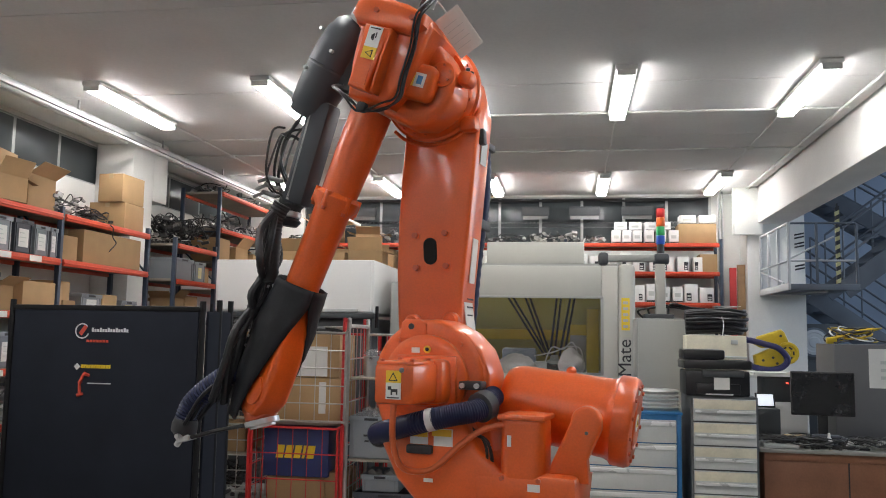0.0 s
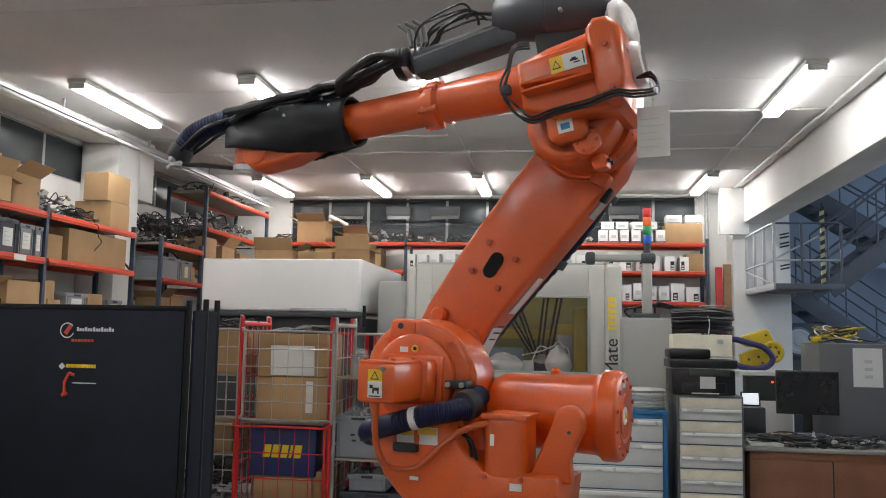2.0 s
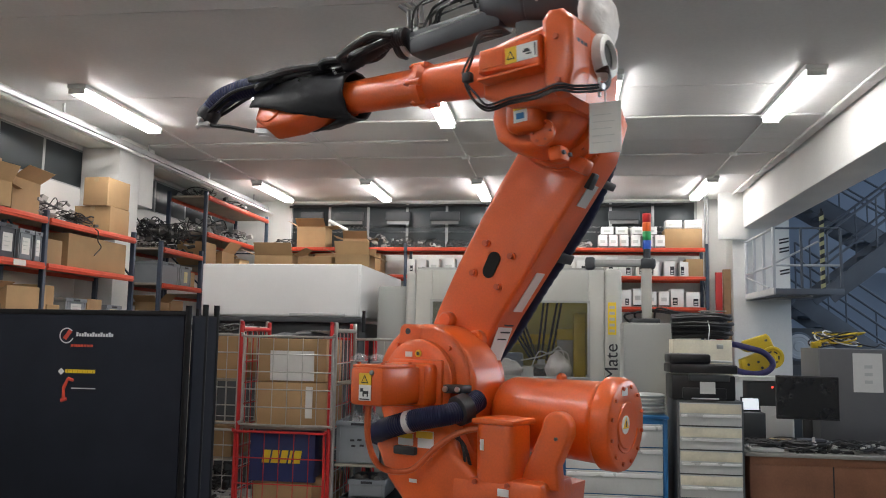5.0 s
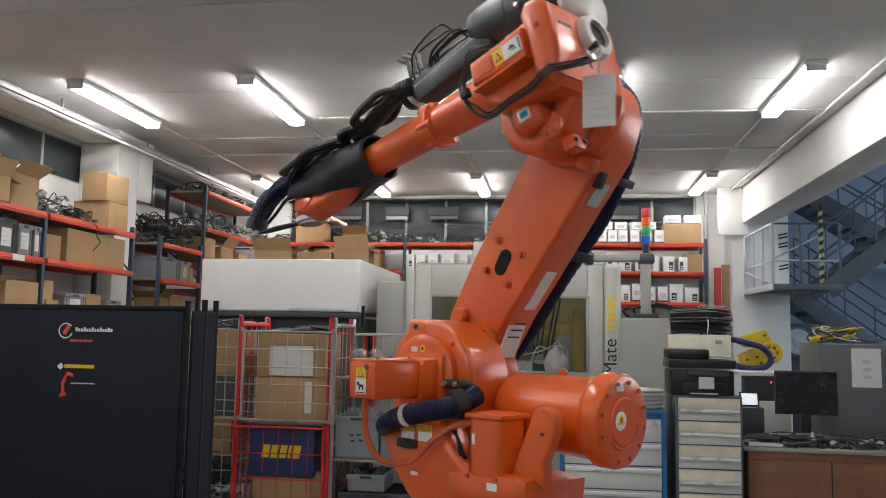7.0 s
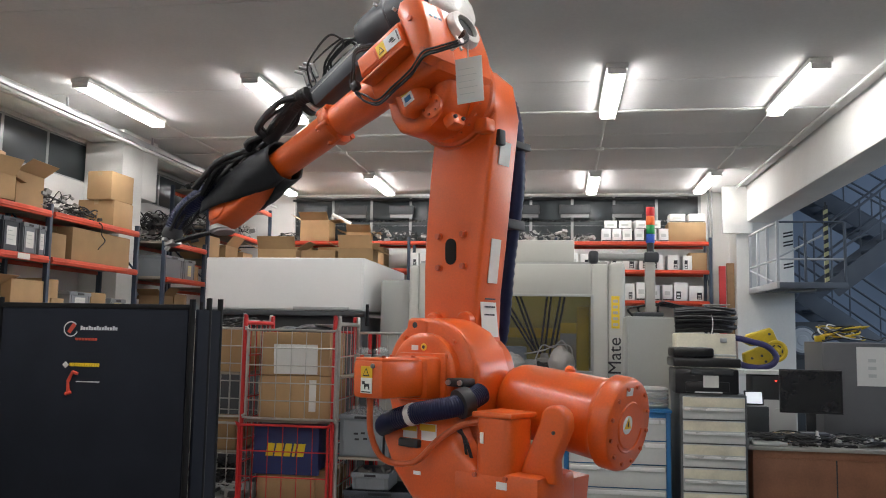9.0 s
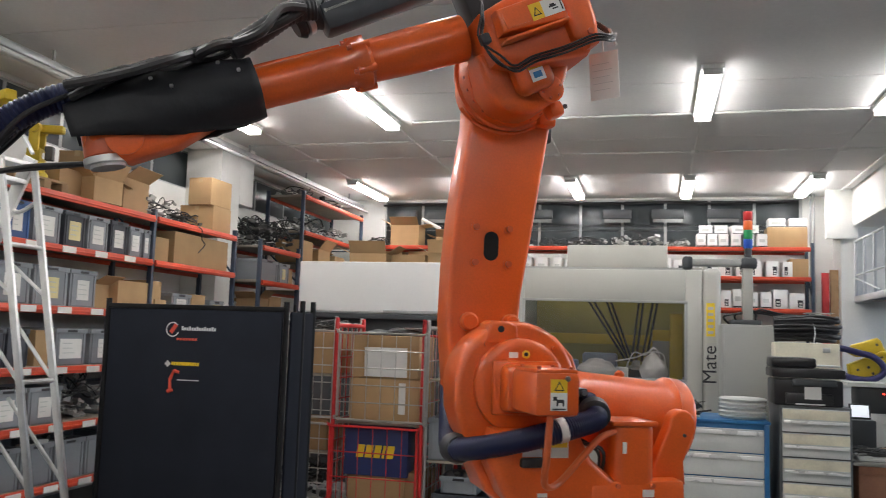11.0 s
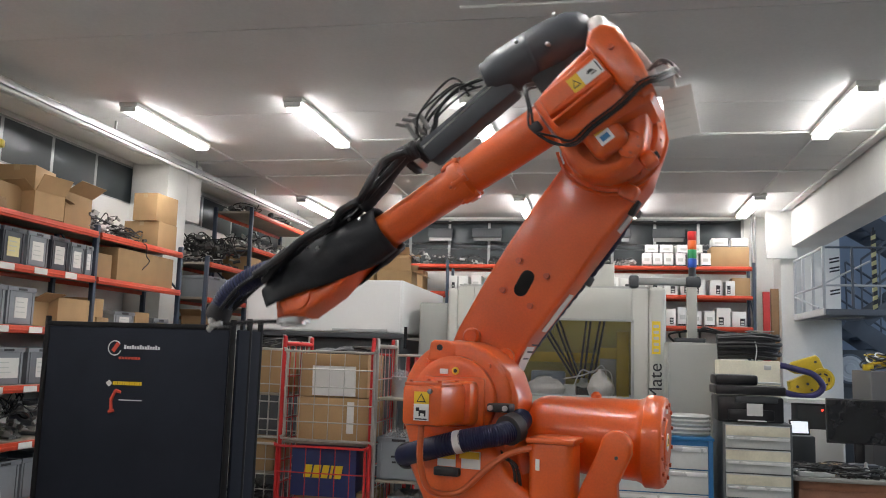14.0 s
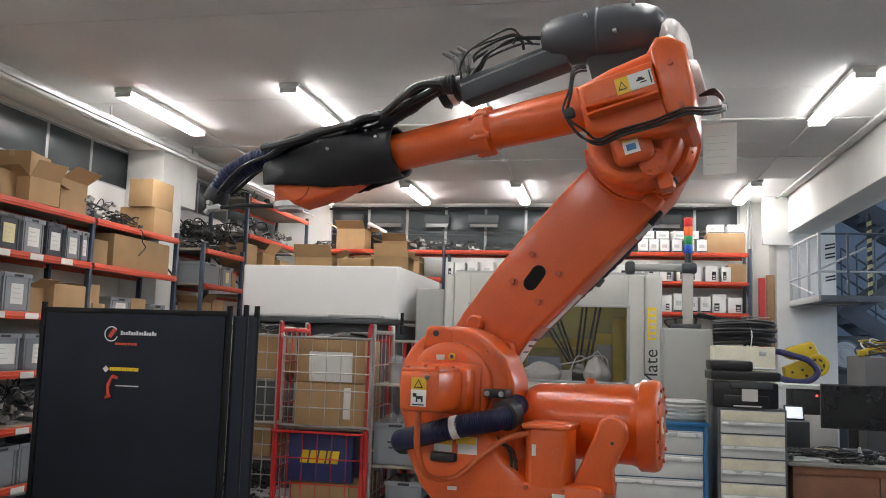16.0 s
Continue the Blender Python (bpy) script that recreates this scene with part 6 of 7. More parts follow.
# ---- aluminium step ladder ----
_l = thing("step_ladder", "aluminium platform step ladder with hand loops", "ladder", pose(-4.0, 4.22, 0))
for y in (-0.14, 0.14):
    part("support_rail", B(-0.022, 0.022, y - 0.012, y + 0.012, 0, 2.66, bev=0.004, m=pose(0.75, 0, 0, 0, -11.5, 0)), ALU, _l)
    part("stair_rail", B(-0.045, 0.045, y - 0.014, y + 0.014, 0, 2.92, bev=0.004, m=pose(-0.98, 0, 0, 0, 23.7, 0)), ALU, _l)
    part("hand_loop", tube(bmesh.new(), [(0.20, y, 2.70), (0.10, y, 2.83), (0.0, y, 2.78), (-0.03, y, 2.55), (0.05, y, 2.38), (0.14, y, 2.33), (0.27, y, 2.40)], 0.013, 8, 6), ALU, _l, "curved hand loop")
    part("brace", rod(bmesh.new(), (0.13, y, 1.99), (0.37, y, 1.81), 0.012, seg=8), ALU, _l)
    part("brace", rod(bmesh.new(), (0.17, y, 1.65), (0.47, y, 1.31), 0.012, seg=8), ALU, _l)
    part("brace", rod(bmesh.new(), (0.17, y, 1.18), (0.59, y, 0.72), 0.012, seg=8), ALU, _l)
for k in range(9):
    z = 0.28 + 0.28 * k
    x = -0.98 + z * math.tan(radians(23.7))
    part("step", B(x - 0.06, x + 0.06, -0.125, 0.125, z - 0.02, z + 0.01, bev=0.004), ALU, _l)
part("platform", B(0.10, 0.25, -0.14, 0.14, 2.60, 2.63, bev=0.005), ALU, _l)
for z in (0.5, 1.3, 2.1):
    x = 0.75 - z * math.tan(radians(11.5))
    part("cross_bar", rod(bmesh.new(), (x, -0.14, z), (x, 0.14, z), 0.014, seg=8), ALU, _l)
# extinguisher corner on the near pillar
solo("wall_box", B(-5.318, -5.25, 4.95, 5.12, 1.95, 2.2, bev=0.008), SIGN_RED, "small red wall box on the pillar", "wall box")


# ---- drawer cabinets, printer, desk ----
def drawer_cabinet(name, label, x0, x1, y, d, h, n, body, front, first=0.0):
    o = thing(name, label, "cabinet", pose(0, y, 0), "drawer cabinets")
    part("body", B(x0, x1, 0.02, d, 0.0, h, bev=0.006), body, o)
    dh = (h - 0.06 - first) / n
    for k in range(n):
        z1 = h - 0.02 - first - k * dh
        dr = part("drawer", B(x0 + 0.02, x1 - 0.02, 0.0, 0.0195, z1 - dh + 0.012, z1, bev=0.003), front, o)
        part("label_strip", B(x0 + 0.022, x1 - 0.022, -0.006, -0.0005, z1 - dh * 0.42, z1 - 0.006, bev=0.002), DRAW_TOP, dr, "worn beige label strip")
        part("handle", B(x0 + 0.03, x1 - 0.03, -0.036, -0.0065, z1 - dh * 0.58, z1 - dh * 0.47, bev=0.004), GRIP, dr, "bright metal grip rail")
    return o


drawer_cabinet("drawer_cabinet", "grey steel drawer cabinet with beige label strips", 0.945, 1.465, 7.0, 0.62, 1.19, 6, DRAW_SIDE, DRAW_FACE)
_o = thing("tool_cabinet", "blue steel tool cabinet with light grey drawers", "cabinet", pose(0, 7.0, 0), "drawer cabinets")
part("frame", B(0.02, 0.87, 0.021, 0.62, 0.0, 1.03, bev=0.006), CAB_BLUE, _o)
part("top_edge", B(0.01, 0.88, -0.005, 0.64, 1.031, 1.055, bev=0.005), CAB_BLUE, _o)
for x in (0.02, 0.835):
    part("edge", B(x, x + 0.035, 0.0, 0.02, 0.0, 1.03, bev=0.004), CAB_BLUE, _o)
for k in range(5):
    z1 = 0.99 - 0.19 * k
    dr = part("drawer", B(0.06, 0.83, 0.0, 0.02, z1 - 0.18, z1, bev=0.004), DRAW_FACE, _o)
    part("handle", B(0.07, 0.82, -0.02, -0.001, z1 - 0.045, z1 - 0.012, bev=0.006), GRIP, dr, "white grip rail")
for k in range(5):
    solo("sleeving_coil", lathe(bmesh.new(), [(0, 0.17), (0.02, 0.19), (0.032, 0.17)], (0.70, 7.28, 1.056 + 0.033 * k), (0.70, 7.28, 3), 14), PAPER if k % 2 else DRAW, "coil of white sleeving lying on the cabinet", "coil", group="sleeving coils")
solo("paper_sheet", B(0.1, 0.36, 7.1, 7.4, 1.056, 1.064), PAPER, "papers lying on the blue cabinet", "paper", smooth=False)
parts_heap(0.3, 0.3, 0.1, pose(0.24, 7.35, 1.064), "dark tools on the blue cabinet", JUNK, 10, 3)

_o = thing("printer", "black multifunction printer on the drawer cabinet", "printer", pose(1.16, 7.03, 1.19))
part("body", B(-0.25, 0.25, 0.0, 0.40, 0.0, 0.20, bev=0.015), PRN_BLACK, _o)
part("scanner", B(-0.265, 0.265, -0.02, 0.40, 0.215, 0.285, bev=0.012), PRN_BLACK, _o)
part("feeder", B(-0.26, 0.07, 0.05, 0.38, 0.29, 0.37, bev=0.02), PRN_BLACK, _o)
part("feeder_tray", B(0.05, 0.25, 0.08, 0.34, 0.30, 0.315, bev=0.004), DRAW, _o)
part("panel", B(-0.12, 0.2, -0.03, 0.0, 0.155, 0.205, bev=0.006, m=pose(0, 0, 0, 0, 0, 0)), CAB_DARK, _o)
part("tray_front", B(-0.17, 0.17, -0.035, -0.001, 0.015, 0.10, bev=0.008), PRN_BLACK, _o)
part("paper_out", B(-0.1, 0.11, -0.05, 0.0, 0.012, 0.022), WHITE_STK, _o, "", False)
part("label", B(-0.035, 0.085, -0.0375, -0.0355, 0.055, 0.15), PAPER, _o, "white paper label", False)

# beige unit and folded black hoses behind the printer
_o = thing("beige_unit", "beige metal unit under folded black hoses", "machine", pose(1.35, 8.0, 0))
part("body", B(-0.30, 0.23, 0, 0.5, 0.0, 1.68, bev=0.01), DRAW_TOP, _o)
part("catch", B(0.09, 0.15, -0.012, 0.0, 1.60, 1.64, bev=0.004), DRAW, _o)
_o = thing("folded_hoses", "pile of folded black cables tied together", "cable pile", pose(1.35, 8.2, 1.68))
for k in range(14):
    z = 0.02 + 0.0155 * k
    o = rnd.uniform(-0.02, 0.02)
    e, w1, w2 = rnd.uniform(-0.05, 0.02), rnd.uniform(0, 0.022), rnd.uniform(0, 0.022)
    part("cable", tube(bmesh.new(), [(-0.30, -0.12 + o, z), (-0.1, -0.15 + o, z + w1), (0.1, -0.14 + o, z + w2), (0.22 + e, -0.1, z), (0.25 + e, 0.0, z + w1), (0.19 + e, 0.1, z), (0.0, 0.12 + o, z + 0.01), (-0.28, 0.1 + o, z)], rnd.uniform(0.012, 0.017), 7, 6), CABLE, _o)
part("cable_tie", tube(bmesh.new(), [(0.02, -0.19, 0.0), (0.03, -0.19, 0.12), (0.0, -0.12, 0.25)], 0.005, 5, 5), WHITE_STK, _o, "white cable tie")
part("paper", B(-0.02, 0.2, -0.12, 0.1, 0.268, 0.274), PAPER, _o, "white paper on the pile", False)

_o = thing("desk", "brown wooden workshop desk with a grey top", "desk", pose(1.50, 7.2, 0))
part("top", B(0, 2.1, -0.04, 0.8, 0.745, 0.775, bev=0.006), DESK_TOP, _o)
part("front_board", B(0.04, 2.06, 0.0, 0.03, 0.06, 0.744, bev=0.003), DESK_WOOD, _o)
part("side_board", B(0.04, 0.07, 0.031, 0.76, 0.0, 0.744, bev=0.003), DESK_WOOD, _o)
part("side_board", B(2.03, 2.06, 0.031, 0.76, 0.0, 0.744, bev=0.003), DESK_WOOD, _o)
part("trim", B(0.04, 2.06, -0.012, -0.001, 0.68, 0.744, bev=0.003), DESK_WOOD, _o)
part("panel_joint", B(0.68, 0.69, -0.004, 0.002, 0.1, 0.68), INK, _o, "", False)
_o = thing("monitor", "black flat computer monitor on the desk", "monitor", pose(2.10, 7.55, 0.775, 0, 0, -8))
part("screen", B(-0.25, 0.25, 0, 0.035, 0.24, 0.61, bev=0.006), PRN_BLACK, _o)
part("display", B(-0.24, 0.24, -0.003, -0.0005, 0.255, 0.597), mat("dark_display", (0.012, 0.013, 0.016), 0.18), _o, "dark switched-off display", False)
part("neck", B(-0.04, 0.04, 0.02, 0.06, 0.02, 0.26, bev=0.008), PRN_BLACK, _o)
part("foot", B(-0.13, 0.13, -0.08, 0.13, 0.0, 0.018, bev=0.006), PRN_BLACK, _o)
_o = thing("keyboard", "black keyboard lying on the desk", "keyboard", pose(2.15, 7.33, 0.776, 0, 0, -5))
part("board", B(-0.22, 0.22, -0.07, 0.07, 0, 0.018, bev=0.004), PRN_BLACK, _o)
for r in range(4):
    part("key_row", B(-0.21, 0.21, -0.058 + 0.03 * r, -0.034 + 0.03 * r, 0.0185, 0.023, bev=0.001), CAB_DARK, _o)
_o = thing("small_screen", "small tilted screen on a dark stand, lit white", "screen", pose(1.715, 7.75, 0.776, 0, 0, 4))
part("base", B(-0.12, 0.12, -0.11, 0.11, 0, 0.02, bev=0.004), PRN_BLACK, _o)
part("lid", B(-0.085, 0.085, 0, 0.012, 0.035, 0.165, bev=0.004), PRN_BLACK, _o, "", True, pose(0, 0.11, 0.24, -14, 0, 0))
part("screen", B(-0.07, 0.07, -0.003, -0.0005, 0.05, 0.15), glow("laptop_screen", (0.9, 0.95, 1.0), 0.55), _o, "lit white screen", False, pose(0, 0.11, 0.24, -14, 0, 0))
part("stand", B(-0.1, 0.1, 0.03, 0.16, 0.021, 0.27, bev=0.01), CAB_DARK, _o)
carton(0.17, 0.13, 0.085, pose(1.86, 7.45, 0.776, 0, 0, 24), False, "small brown carton on the cluttered desk")
for x, y, l in ((1.62, 7.35, "white keyboard and papers on the desk"), (2.42, 7.38, "loose tools and adapters on the desk"), (2.75, 7.4, "grey plugs and cables on the desk"), (3.1, 7.45, "boxes and cables on the desk"), (2.0, 7.36, "small metal parts on the desk")):
    parts_heap(0.40, 0.30, 0.07, pose(x, y, 0.776), l, JUNK_L if x != 2.0 else JUNK, 34, 16, 0.034)
solo("white_bottle", lathe(bmesh.new(), [(0, 0.03), (0.05, 0.035), (0.09, 0.012), (0.12, 0.01)], (2.07, 7.3, 0.78), (2.07, 7.3, 3), 14), BAG, "small white dispenser bottle on the desk", "bottle")
solo("grey_bin", B(1.98, 2.2, 7.38, 7.5, 0.777, 0.87, bev=0.008), BIN_DARK, "dark grey open tray on the desk", "tray")
solo("white_tray", B(1.55, 1.82, 7.22, 7.36, 0.777, 0.81, bev=0.008), WHITE_STK, "white plastic tray on the desk edge", "tray")

# grey console with a paper, coil of yellow cables
_o = thing("console", "grey slanted machine console with a paper notice", "console", pose(2.42, 8.3, 0))
part("body", prism(bmesh.new(), [(0, 0), (0.85, 0), (0.85, 0.9), (0.62, 1.62), (0, 1.62)], 0, 0.6, 0.012), CONSOLE, _o)
part("edge_strip", rod(bmesh.new(), (0.865, -0.012, 0.7), (0.635, -0.012, 1.6), 0.018, seg=8), MACH_W, _o)
part("notice", B(0.30, 0.56, -0.004, -0.001, 1.22, 1.58), PAPER, _o, "white paper notice", False)
for k in range(3):
    part("print_line", B(0.40, 0.47, -0.006, -0.004, 1.30 + 0.07 * k, 1.33 + 0.07 * k), DRAW, _o, "", False)
_o = thing("cable_coil", "coil of yellow and grey cables on the console", "cable coil", pose(2.66, 8.55, 1.62))
for k in range(15):
    a, b, ph = rnd.uniform(0.13, 0.25), rnd.uniform(0.07, 0.15), rnd.uniform(0, 6.3)
    tl, cx = rnd.uniform(0.02, 0.075), rnd.uniform(-0.04, 0.04)
    pts = [(cx + a * math.cos(q * math.tau / 9), b * math.sin(q * math.tau / 9) + rnd.uniform(-0.02, 0.02), 0.09 + tl * math.sin(q * math.tau / 9 + ph) + rnd.uniform(-0.012, 0.012)) for q in range(9)]
    part("loop", tube(bmesh.new(), pts + pts[:1], rnd.uniform(0.006, 0.009), 6, 4), (YELLOW, CABLE, DRAW, YELLOW, CAB_DARK)[k % 5], _o)
part("plug", B(-0.26, -0.17, -0.12, -0.06, 0.0, 0.06, bev=0.01), YELLOW, _o, "yellow plug")
part("loose_end", tube(bmesh.new(), [(0.15, -0.1, 0.05), (0.3, -0.13, 0.02), (0.36, -0.1, 0.05), (0.42, -0.06, 0.03)], 0.007, 6, 5), CABLE, _o)
part("loose_end", tube(bmesh.new(), [(-0.15, -0.14, 0.05), (-0.2, -0.2, 0.012), (-0.23, -0.22, 0.012)], 0.007, 6, 5), CABLE, _o)
for k in range(3):
    solo("cable", tube(bmesh.new(), [(3.36 + 0.03 * k, 8.4, 1.45), (3.3, 8.35, 1.2), (3.38, 8.3, 0.95), (3.45 + 0.03 * k, 8.35, 1.3)], 0.012, 6, 6), CABLE, "black cable hanging beside the console", "cable", group="console cables")

# yellow robot with a blue hose, and wall fan box
_o = thing("robot_stand", "white steel stand under a yellow robot housing", "stand", pose(2.06, 9.35, 0))
part("table", B(-0.3, 0.3, -0.2, 0.25, 1.25, 1.30, bev=0.006), MACH_W, _o)
for x in (-0.26, 0.26):
    for y in (-0.16, 0.21):
        part("leg", B(x - 0.025, x + 0.025, y - 0.025, y + 0.025, 0, 1.25), MACH_D, _o, "", False)
_o = thing("yellow_housing", "yellow robot housing with a round motor cover and blue hose", "robot part", pose(1.90, 9.3, 0))
part("plate", prism(bmesh.new(), [(0.02, 1.60), (0.06, 1.68), (0.30, 1.76), (0.335, 1.73), (0.38, 1.62), (0.285, 1.565), (0.1, 1.56)], 0.04, 0.14, 0.02), YELLOW, _o)
part("lower_casting", prism(bmesh.new(), [(0.02, 1.48), (0.22, 1.57), (0.315, 1.5), (0.30, 1.39), (0.24, 1.34), (0.2, 1.301), (0.06, 1.301), (0.03, 1.39)], 0.0, 0.14, 0.02), YELLOW, _o)
_m = part("motor_cover", lathe(bmesh.new(), [(0, 0.11), (0.05, 0.118), (0.065, 0.116), (0.07, 0.105), (0.066, 0.085), (0.06, 0.08), (0.06, 0.03), (0.068, 0.02)], (0.355, 0.08, 1.51), (0.355, -1, 1.51), 32), YELLOW, _o)
for k in range(6):
    a = k * math.tau / 6
    part("slot", B(-0.02, 0.02, -0.003, 0.003, -0.008, 0.008, bev=0.002), INK, _m, "dark slot", True, pose(0.355 + 0.06 * math.cos(a), 0.019, 1.51 + 0.06 * math.sin(a), 0, -math.degrees(a) + 90, 0))
for x, z in ((0.1, 1.43), (0.2, 1.46), (0.24, 1.40), (0.13, 1.62), (0.29, 1.69)):
    part("bolt", rod(bmesh.new(), (x, 0.04, z), (x, -0.012 if z < 1.5 else 0.028, z), 0.014, seg=8), CAB_DARK, _o)
part("hose", tube(bmesh.new(), [(-0.10, -0.04, 1.645), (-0.02, -0.05, 1.635), (0.095, -0.06, 1.605), (0.24, -0.07, 1.56), (0.33, -0.07, 1.455), (0.285, -0.06, 1.37), (0.16, -0.05, 1.335), (0.01, -0.05, 1.355), (-0.08, -0.03, 1.40)], 0.032, 14, 16, 0.04), mat("violet_blue_hose", (0.022, 0.02, 0.10), 0.4, vary=0.2), _o, "violet-blue corrugated hose")
_o = thing("power_supply", "open grey power unit with red lights", "power unit", pose(1.95, 8.65, 0))
part("shelf", B(-0.2, 0.35, -0.1, 0.3, 1.30, 1.33), MACH_W, _o, "", False)
part("case", B(-0.1, 0.25, -0.05, 0.25, 1.05, 1.28, bev=0.006), CAB_DARK, _o)
part("pedestal", B(-0.15, 0.3, -0.05, 0.28, 0, 1.05, bev=0.006), MACH_W, _o)
for k in range(2):
    part("red_light", B(0.11 + 0.04 * k, 0.126 + 0.04 * k, -0.056, -0.051, 1.225, 1.24), glow("red_indicator", (1, 0.05, 0.03), 4), _o, "lit red indicator", False)
for k in range(5):
    part("wire", tube(bmesh.new(), [(0.2, -0.06, 1.22 - 0.02 * k), (0.3, -0.12, 1.15), (0.26 + 0.02 * k, -0.1, 1.02), (0.1, -0.08, 0.96)], 0.006, 5, 6), MACH_W, _o)

# ---- stair hall on the right ----
_o = thing("stair_platform", "grey steel stair landing with railings", "stair landing", pose(0, 13.0, 0))
part("deck", B(2.86, 3.72, -1.42, 0.29, 2.33, 2.38, bev=0.004), STAIR, _o)
part("deck_beam", B(2.86, 3.72, -1.44, -1.38, 2.31, 2.39, bev=0.006), STAIR, _o, "grey edge beam")
part("deck_beam", B(2.83, 2.87, -1.42, 0.29, 2.31, 2.40, bev=0.006), RAIL, _o, "grey edge beam")
for y in (-1.40, -0.84, -0.28, 0.25):
    part("post", B(2.832, 2.868, y - 0.018, y + 0.018, 2.40, 3.20, bev=0.003), RAIL, _o)
part("top_rail", rod(bmesh.new(), (2.85, -1.42, 3.20), (2.85, 0.27, 3.20), 0.02, seg=8), RAIL, _o)
part("mid_rail", rod(bmesh.new(), (2.85, -1.42, 2.70), (2.85, 0.27, 2.70), 0.016, seg=8), RAIL, _o)
part("brace", rod(bmesh.new(), (2.85, 0.25, 2.66), (2.85, -1.1, 2.42), 0.013, seg=8), RAIL, _o)
for x in (3.2, 3.70):
    part("post", B(x - 0.016, x + 0.016, -1.42, -1.388, 2.40, 3.20, bev=0.003), STAIR, _o)
part("mid_rail", rod(bmesh.new(), (2.85, -1.40, 2.70), (3.70, -1.40, 2.70), 0.015, seg=8), RAIL, _o)
part("top_rail", rod(bmesh.new(), (2.85, -1.40, 3.20), (3.70, -1.40, 3.20), 0.014, seg=8), STAIR, _o)
part("brace", rod(bmesh.new(), (2.85, -1.40, 2.72), (3.42, -1.40, 3.02), 0.013, seg=8), RAIL, _o)
part("wall_strut", rod(bmesh.new(), (2.9, 0.27, 2.32), (3.35, -1.3, 2.30), 0.014, seg=8), RAIL, _o)


def flight(m, n, w, going, rise, label, sign):
    o = thing("stair_flight", label, "stairs", m, "stair flights")
    for y in (0, w):
        a, b = Vector((0, y, 0)), Vector((n * going, y, sign * n * rise))
        d = (b - a)
        part("stringer", B(0, d.length, -0.02, 0.02, -0.14, 0.14, bev=0.004), STAIR, o, "", True, Matrix.Translation(a) @ pose(0, 0, 0, 0, -math.degrees(math.atan2(d.z, d.x)), 0))
        for h in (0.5, 0.95):
            part("handrail", rod(bmesh.new(), a + Vector((0, 0, h)), b + Vector((0, 0, h)), 0.02, seg=8), STAIR, o)
        for k in range(0, n + 1, 3):
            p = a + d * (k / n)
            part("baluster", rod(bmesh.new(), p, p + Vector((0, 0, 0.95)), 0.015, seg=8), STAIR, o)
    for k in range(n):
        part("tread", B(k * going, k * going + going + 0.02, 0.02, w - 0.02, sign * (k + 0.5) * rise - 0.02, sign * (k + 0.5) * rise + 0.02), STAIR, o, "", False)
    return o


flight(pose(4.05, 13.3, 2.40), 13, 0.9, 0.24, 0.185, "dark grey steel stair flight going up", 1)
flight(pose(3.9, 14.5, 2.40), 12, 0.9, 0.26, 0.185, "dark grey steel stair flight going down", -1)
flight(pose(4.2, 15.6, 4.4), 12, 0.9, 0.26, 0.16, "upper grey steel stair flight", -1)
_o = thing("hazard_post", "post with black and yellow hazard stripes", "post", pose(3.69, 12.35, 2.38))
part("core", B(-0.012, 0.012, -0.012, 0.012, 0.0, 1.2), INK, _o, "", False)
for k in range(19):
    part("stripe", prism(bmesh.new(), [(-0.026, 0.06 * k), (0.026, 0.06 * k + 0.025), (0.026, 0.06 * k + 0.085), (-0.026, 0.06 * k + 0.06)], -0.024, 0.024), PALE_STRIPE if k % 2 else INK, _o, "", False)
_o = thing("hazard_plate", "black hazard bars painted on the wall edge", "sign", pose(3.42, 13.296, 2.62))
for z in (0.08, 0.42, 0.56):
    for k in range(2):
        part("bar", prism(bmesh.new(), [(-0.07, z + 0.05 * k), (0.07, z + 0.03 + 0.05 * k), (0.07, z + 0.055 + 0.05 * k), (-0.07, z + 0.025 + 0.05 * k)], -0.006, -0.001), INK, _o, "", False)
_o = thing("safety_sign", "small red safety sign on the blue wall", "sign", pose(4.35, 16.4, 2.25))
part("plate", B(-0.12, 0.12, -0.01, 0, -0.12, 0.12, bev=0.004), SIGN_RED, _o)
part("pictogram", B(-0.05, 0.02, -0.013, -0.0105, -0.06, 0.06), WHITE_STK, _o, "", False)
solo("wall_hall_mid", B(3.51, 7.0, 16.42, 16.6, 0, 3.0), WALL_BLUE, "blue-grey wall under the stairs", "wall", kind="structure", smooth=False)
_o = thing("wall_fan", "dark square wall fan in the hall", "fan", pose(3.95, 14.4, 1.62))
part("case", B(-0.32, 0.32, 0, 0.2, -0.3, 0.3, bev=0.01), CAB_DARK, _o)
part("ring", lathe(bmesh.new(), [(0, 0.22), (0.02, 0.24), (0.03, 0.2)], (-0.06, 0, 0), (-0.06, -1, 0), 28), STAIR, _o)
part("drum", lathe(bmesh.new(), [(0, 0.2), (0.012, 0.205), (0.02, 0.16), (0.012, 0.15), (0.014, 0.09), (0.03, 0.08), (0.035, 0.03)], (-0.06, -0.031, 0), (-0.06, -1, 0), 28), RAIL, _o, "light grey round drum")
part("bracket", B(-0.3, 0.3, 0.02, 0.18, -1.62, -0.3, bev=0.01), CAB_DARK, _o)

# daylight through the hall windows
_a = bpy.data.lights.new("hall_daylight", "AREA")
_a.shape, _a.size, _a.size_y, _a.energy, _a.color = "RECTANGLE", 13.0, 2.3, 245.0, (0.62, 0.78, 1.0)
_l2 = new("hall_daylight", _a)
_l2.matrix_basis = look((8.95, 11.0, 3.8), (3.0, 12.0, 2.0))


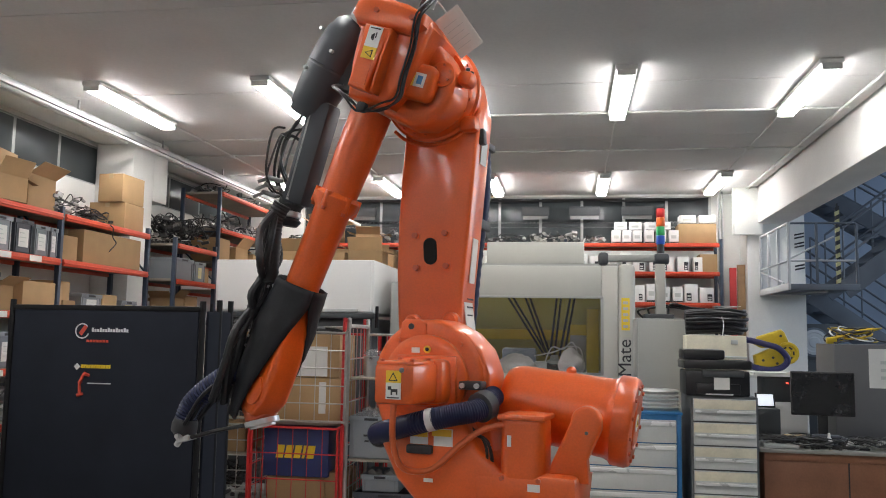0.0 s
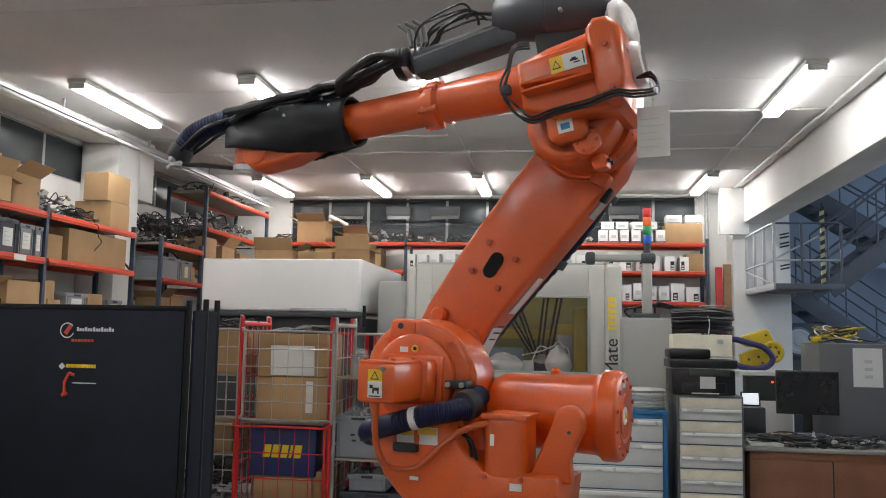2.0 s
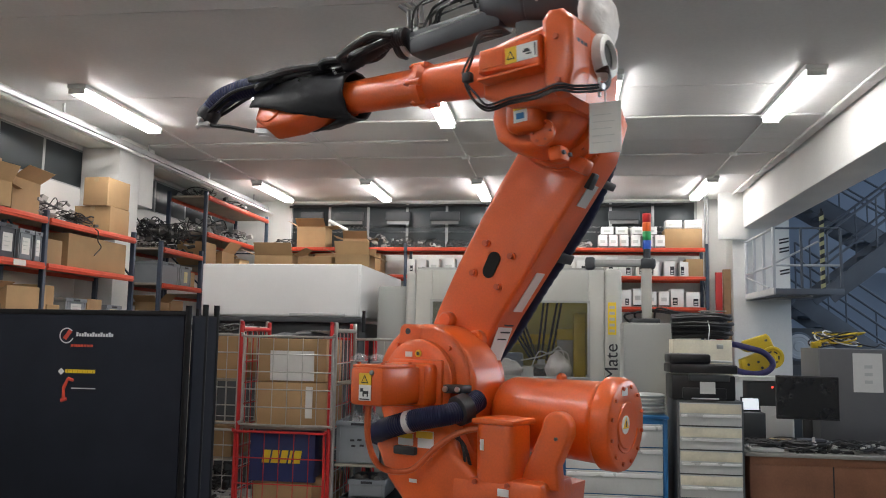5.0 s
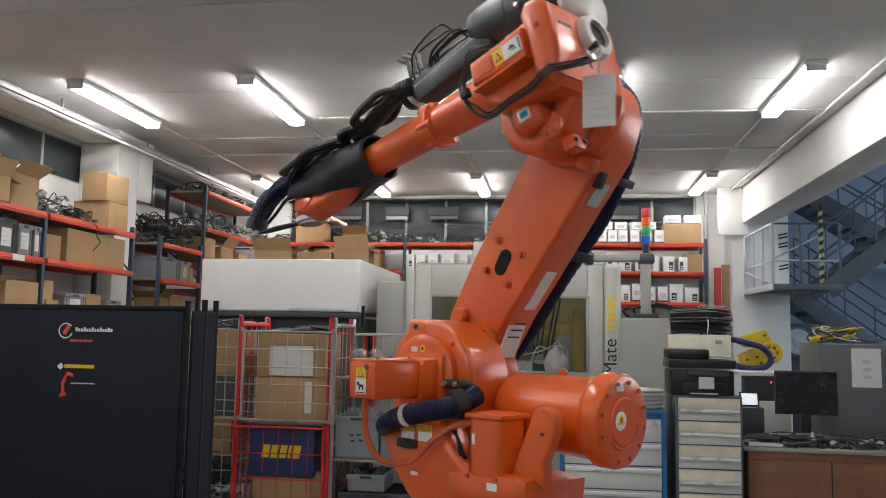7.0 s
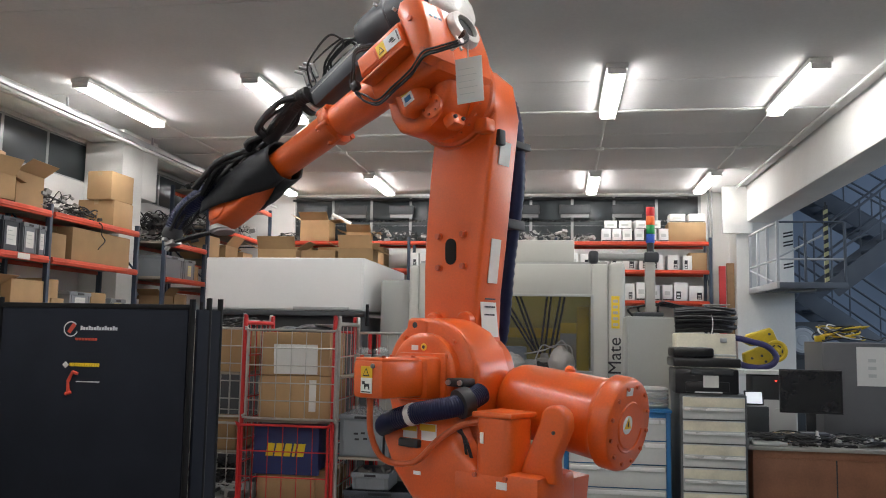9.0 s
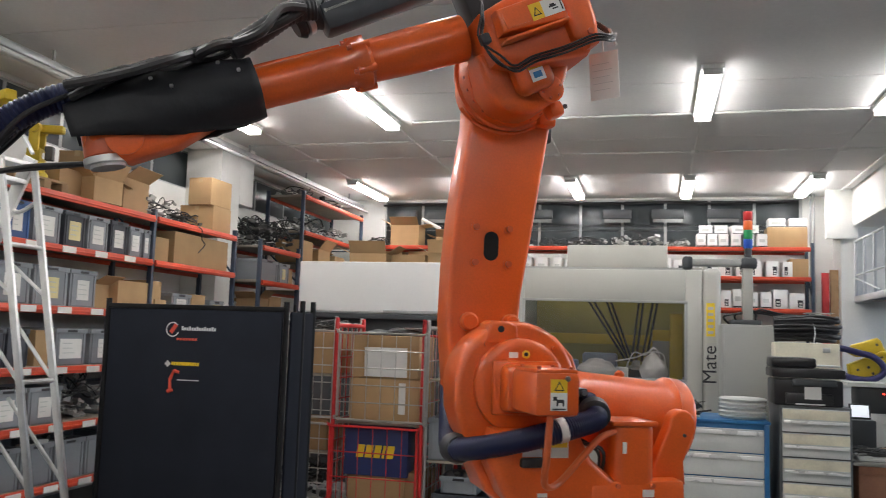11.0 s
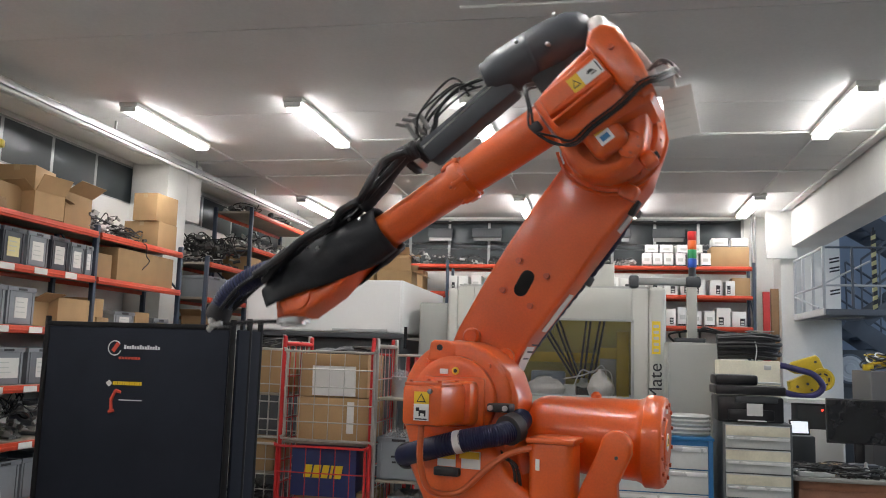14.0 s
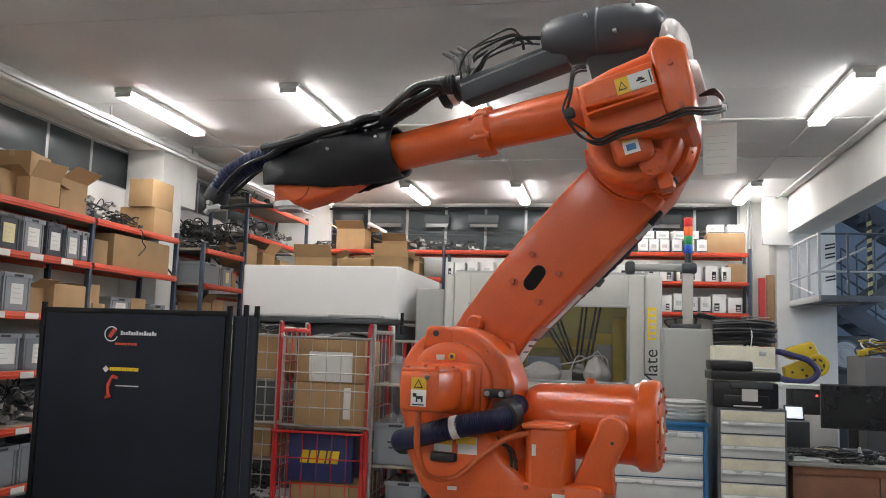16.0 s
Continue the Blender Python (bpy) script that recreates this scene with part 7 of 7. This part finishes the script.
# ---- motion of the robot ----
TIMES = (0, 0.5, 1, 1.5, 2, 2.5, 3, 3.5, 4, 4.2, 6.3, 6.5, 6.7, 7, 7.5, 8, 8.2, 10.3, 10.5, 11, 11.5, 12, 12.5, 13, 13.5, 14, 14.5, 15, 15.5, 16)
SLEW = (-11.2, -11.9, -11.3, -10.8, -15.8, -26.4, -34.3, -43.6, -48.6, -46, -2.9, -16, -23.5, -36.5, -47.6, -45.7, -45, 8.5, 15.6, 28.3, 32.7, 21.1, 4.4, -7.2, -10.3, -11.1, -10.5, -11.4, -10.8, -10.6)
LEAN = (3.2, -7.4, -26.7, -35.6, -32.9, -26.3, -20.7, -15.3, -12.3, -13.5, -46.6, -43.5, -38.1, -29.5, -11.5, 2.6, 7.7, -10.8, -8.6, -0.7, 2.4, -7, -12.3, -13.6, -36, -28.9, -0.9, -2.5, -28.9, -36.6)
RISE = (-72, -62.2, -38.9, -19.2, -10.5, -5.6, -4.1, 0.2, 2.9, 1.7, -11.8, -13.5, -17.3, -18.5, -26.7, -25.3, -26, -24.8, -24.8, -25, -25.1, -24.9, -24.2, -24.4, -17.5, -35.9, -69.6, -67.9, -35.9, -14.6)
ROLL = (30, 26, 14, 6, 5, 20, 32, 35, 35, 35, 0, 5, 9, 18, 25, 25, 25, 0, 0, 0, 0, 0, 0, 0, 0, 12, 30, 28, 12, 4)
BEND = (52, 44, 28, 14, 10, 6, 10, 12, 12, 12, 0, 0, 2, 4, 8, 10, 10, 8, 8, 8, 8, 8, 8, 8, 8, 26, 52, 50, 26, 8)
VEER = (0, 0, 0, 0, 4, 10, 16, 18, 18, 18, 0, 2, 4, 8, 12, 12, 12, 0, 0, 0, 0, 0, 0, 0, 0, 0, 0, 0, 0, 0)


def glide(values, t):
    """A smooth value at t from the table, without overshoot."""
    n = len(TIMES)
    i = max(k for k in range(n - 1) if TIMES[k] <= t + 1e-9)

    def slope(k):
        if k in (0, n - 1):
            return 0.0
        a = (values[k] - values[k - 1]) / (TIMES[k] - TIMES[k - 1])
        b = (values[k + 1] - values[k]) / (TIMES[k + 1] - TIMES[k])
        return 0.0 if a * b <= 0 else 2 * a * b / (a + b)
    h = TIMES[i + 1] - TIMES[i]
    u = (t - TIMES[i]) / h
    return ((2 * u ** 3 - 3 * u ** 2 + 1) * values[i] + (u ** 3 - 2 * u ** 2 + u) * h * slope(i)
            + (-2 * u ** 3 + 3 * u ** 2) * values[i + 1] + (u ** 3 - u ** 2) * h * slope(i + 1))


def motions():
    rows = {k: [] for k in "tlufwcg"}
    for k in range(161):
        t = k / 10
        slew, lean, rise, roll, bend, veer = (glide(v, t) for v in (SLEW, LEAN, RISE, ROLL, BEND, VEER))
        m1 = pose(0, 0, AX, 0, 0, slew)
        m2 = m1 @ pose(LK1, 0, 0, 0, lean, 0)
        m3 = m1 @ pose(LK1 + LK2 * math.sin(radians(lean)), 0, LK2 * math.cos(radians(lean)), 0, -rise, 0)
        m4 = m3 @ pose(0, 0, 0.135, 0, -4.6, 0) @ pose(0, 0, 0, roll, 0, 0)
        m5 = m3 @ pose(0, 0, 0.135, 0, -4.6, 0) @ pose(1.31, 0, -0.02, 0, -bend, veer)
        mc = m1 @ pose(-0.20, -0.153, -0.120, 0, -0.20 * (lean + 37), 0)
        rows["t"].append((t, m1)), rows["l"].append((t, m2)), rows["u"].append((t, m3)), rows["f"].append((t, m4))
        rows["w"].append((t, m5)), rows["c"].append((t, mc))
        p = (m3 @ Vector((-0.262, 0.12, -0.05)))
        swing = -0.75 * (min(rise, -20) + 20)
        spin = 28 - slew
        rows["g"].append((t, Matrix.Translation(p) @ pose(0, 0, 0, 0, 0, slew) @ pose(0, 0, 0, 0, swing, spin)))
    for ob, key in ((turret, "t"), (lower_arm, "l"), (upper_arm, "u"), (forearm, "f"), (wrist, "w"), (cylinder, "c"), (tag, "g")):
        walk(ob, rows[key])


motions()
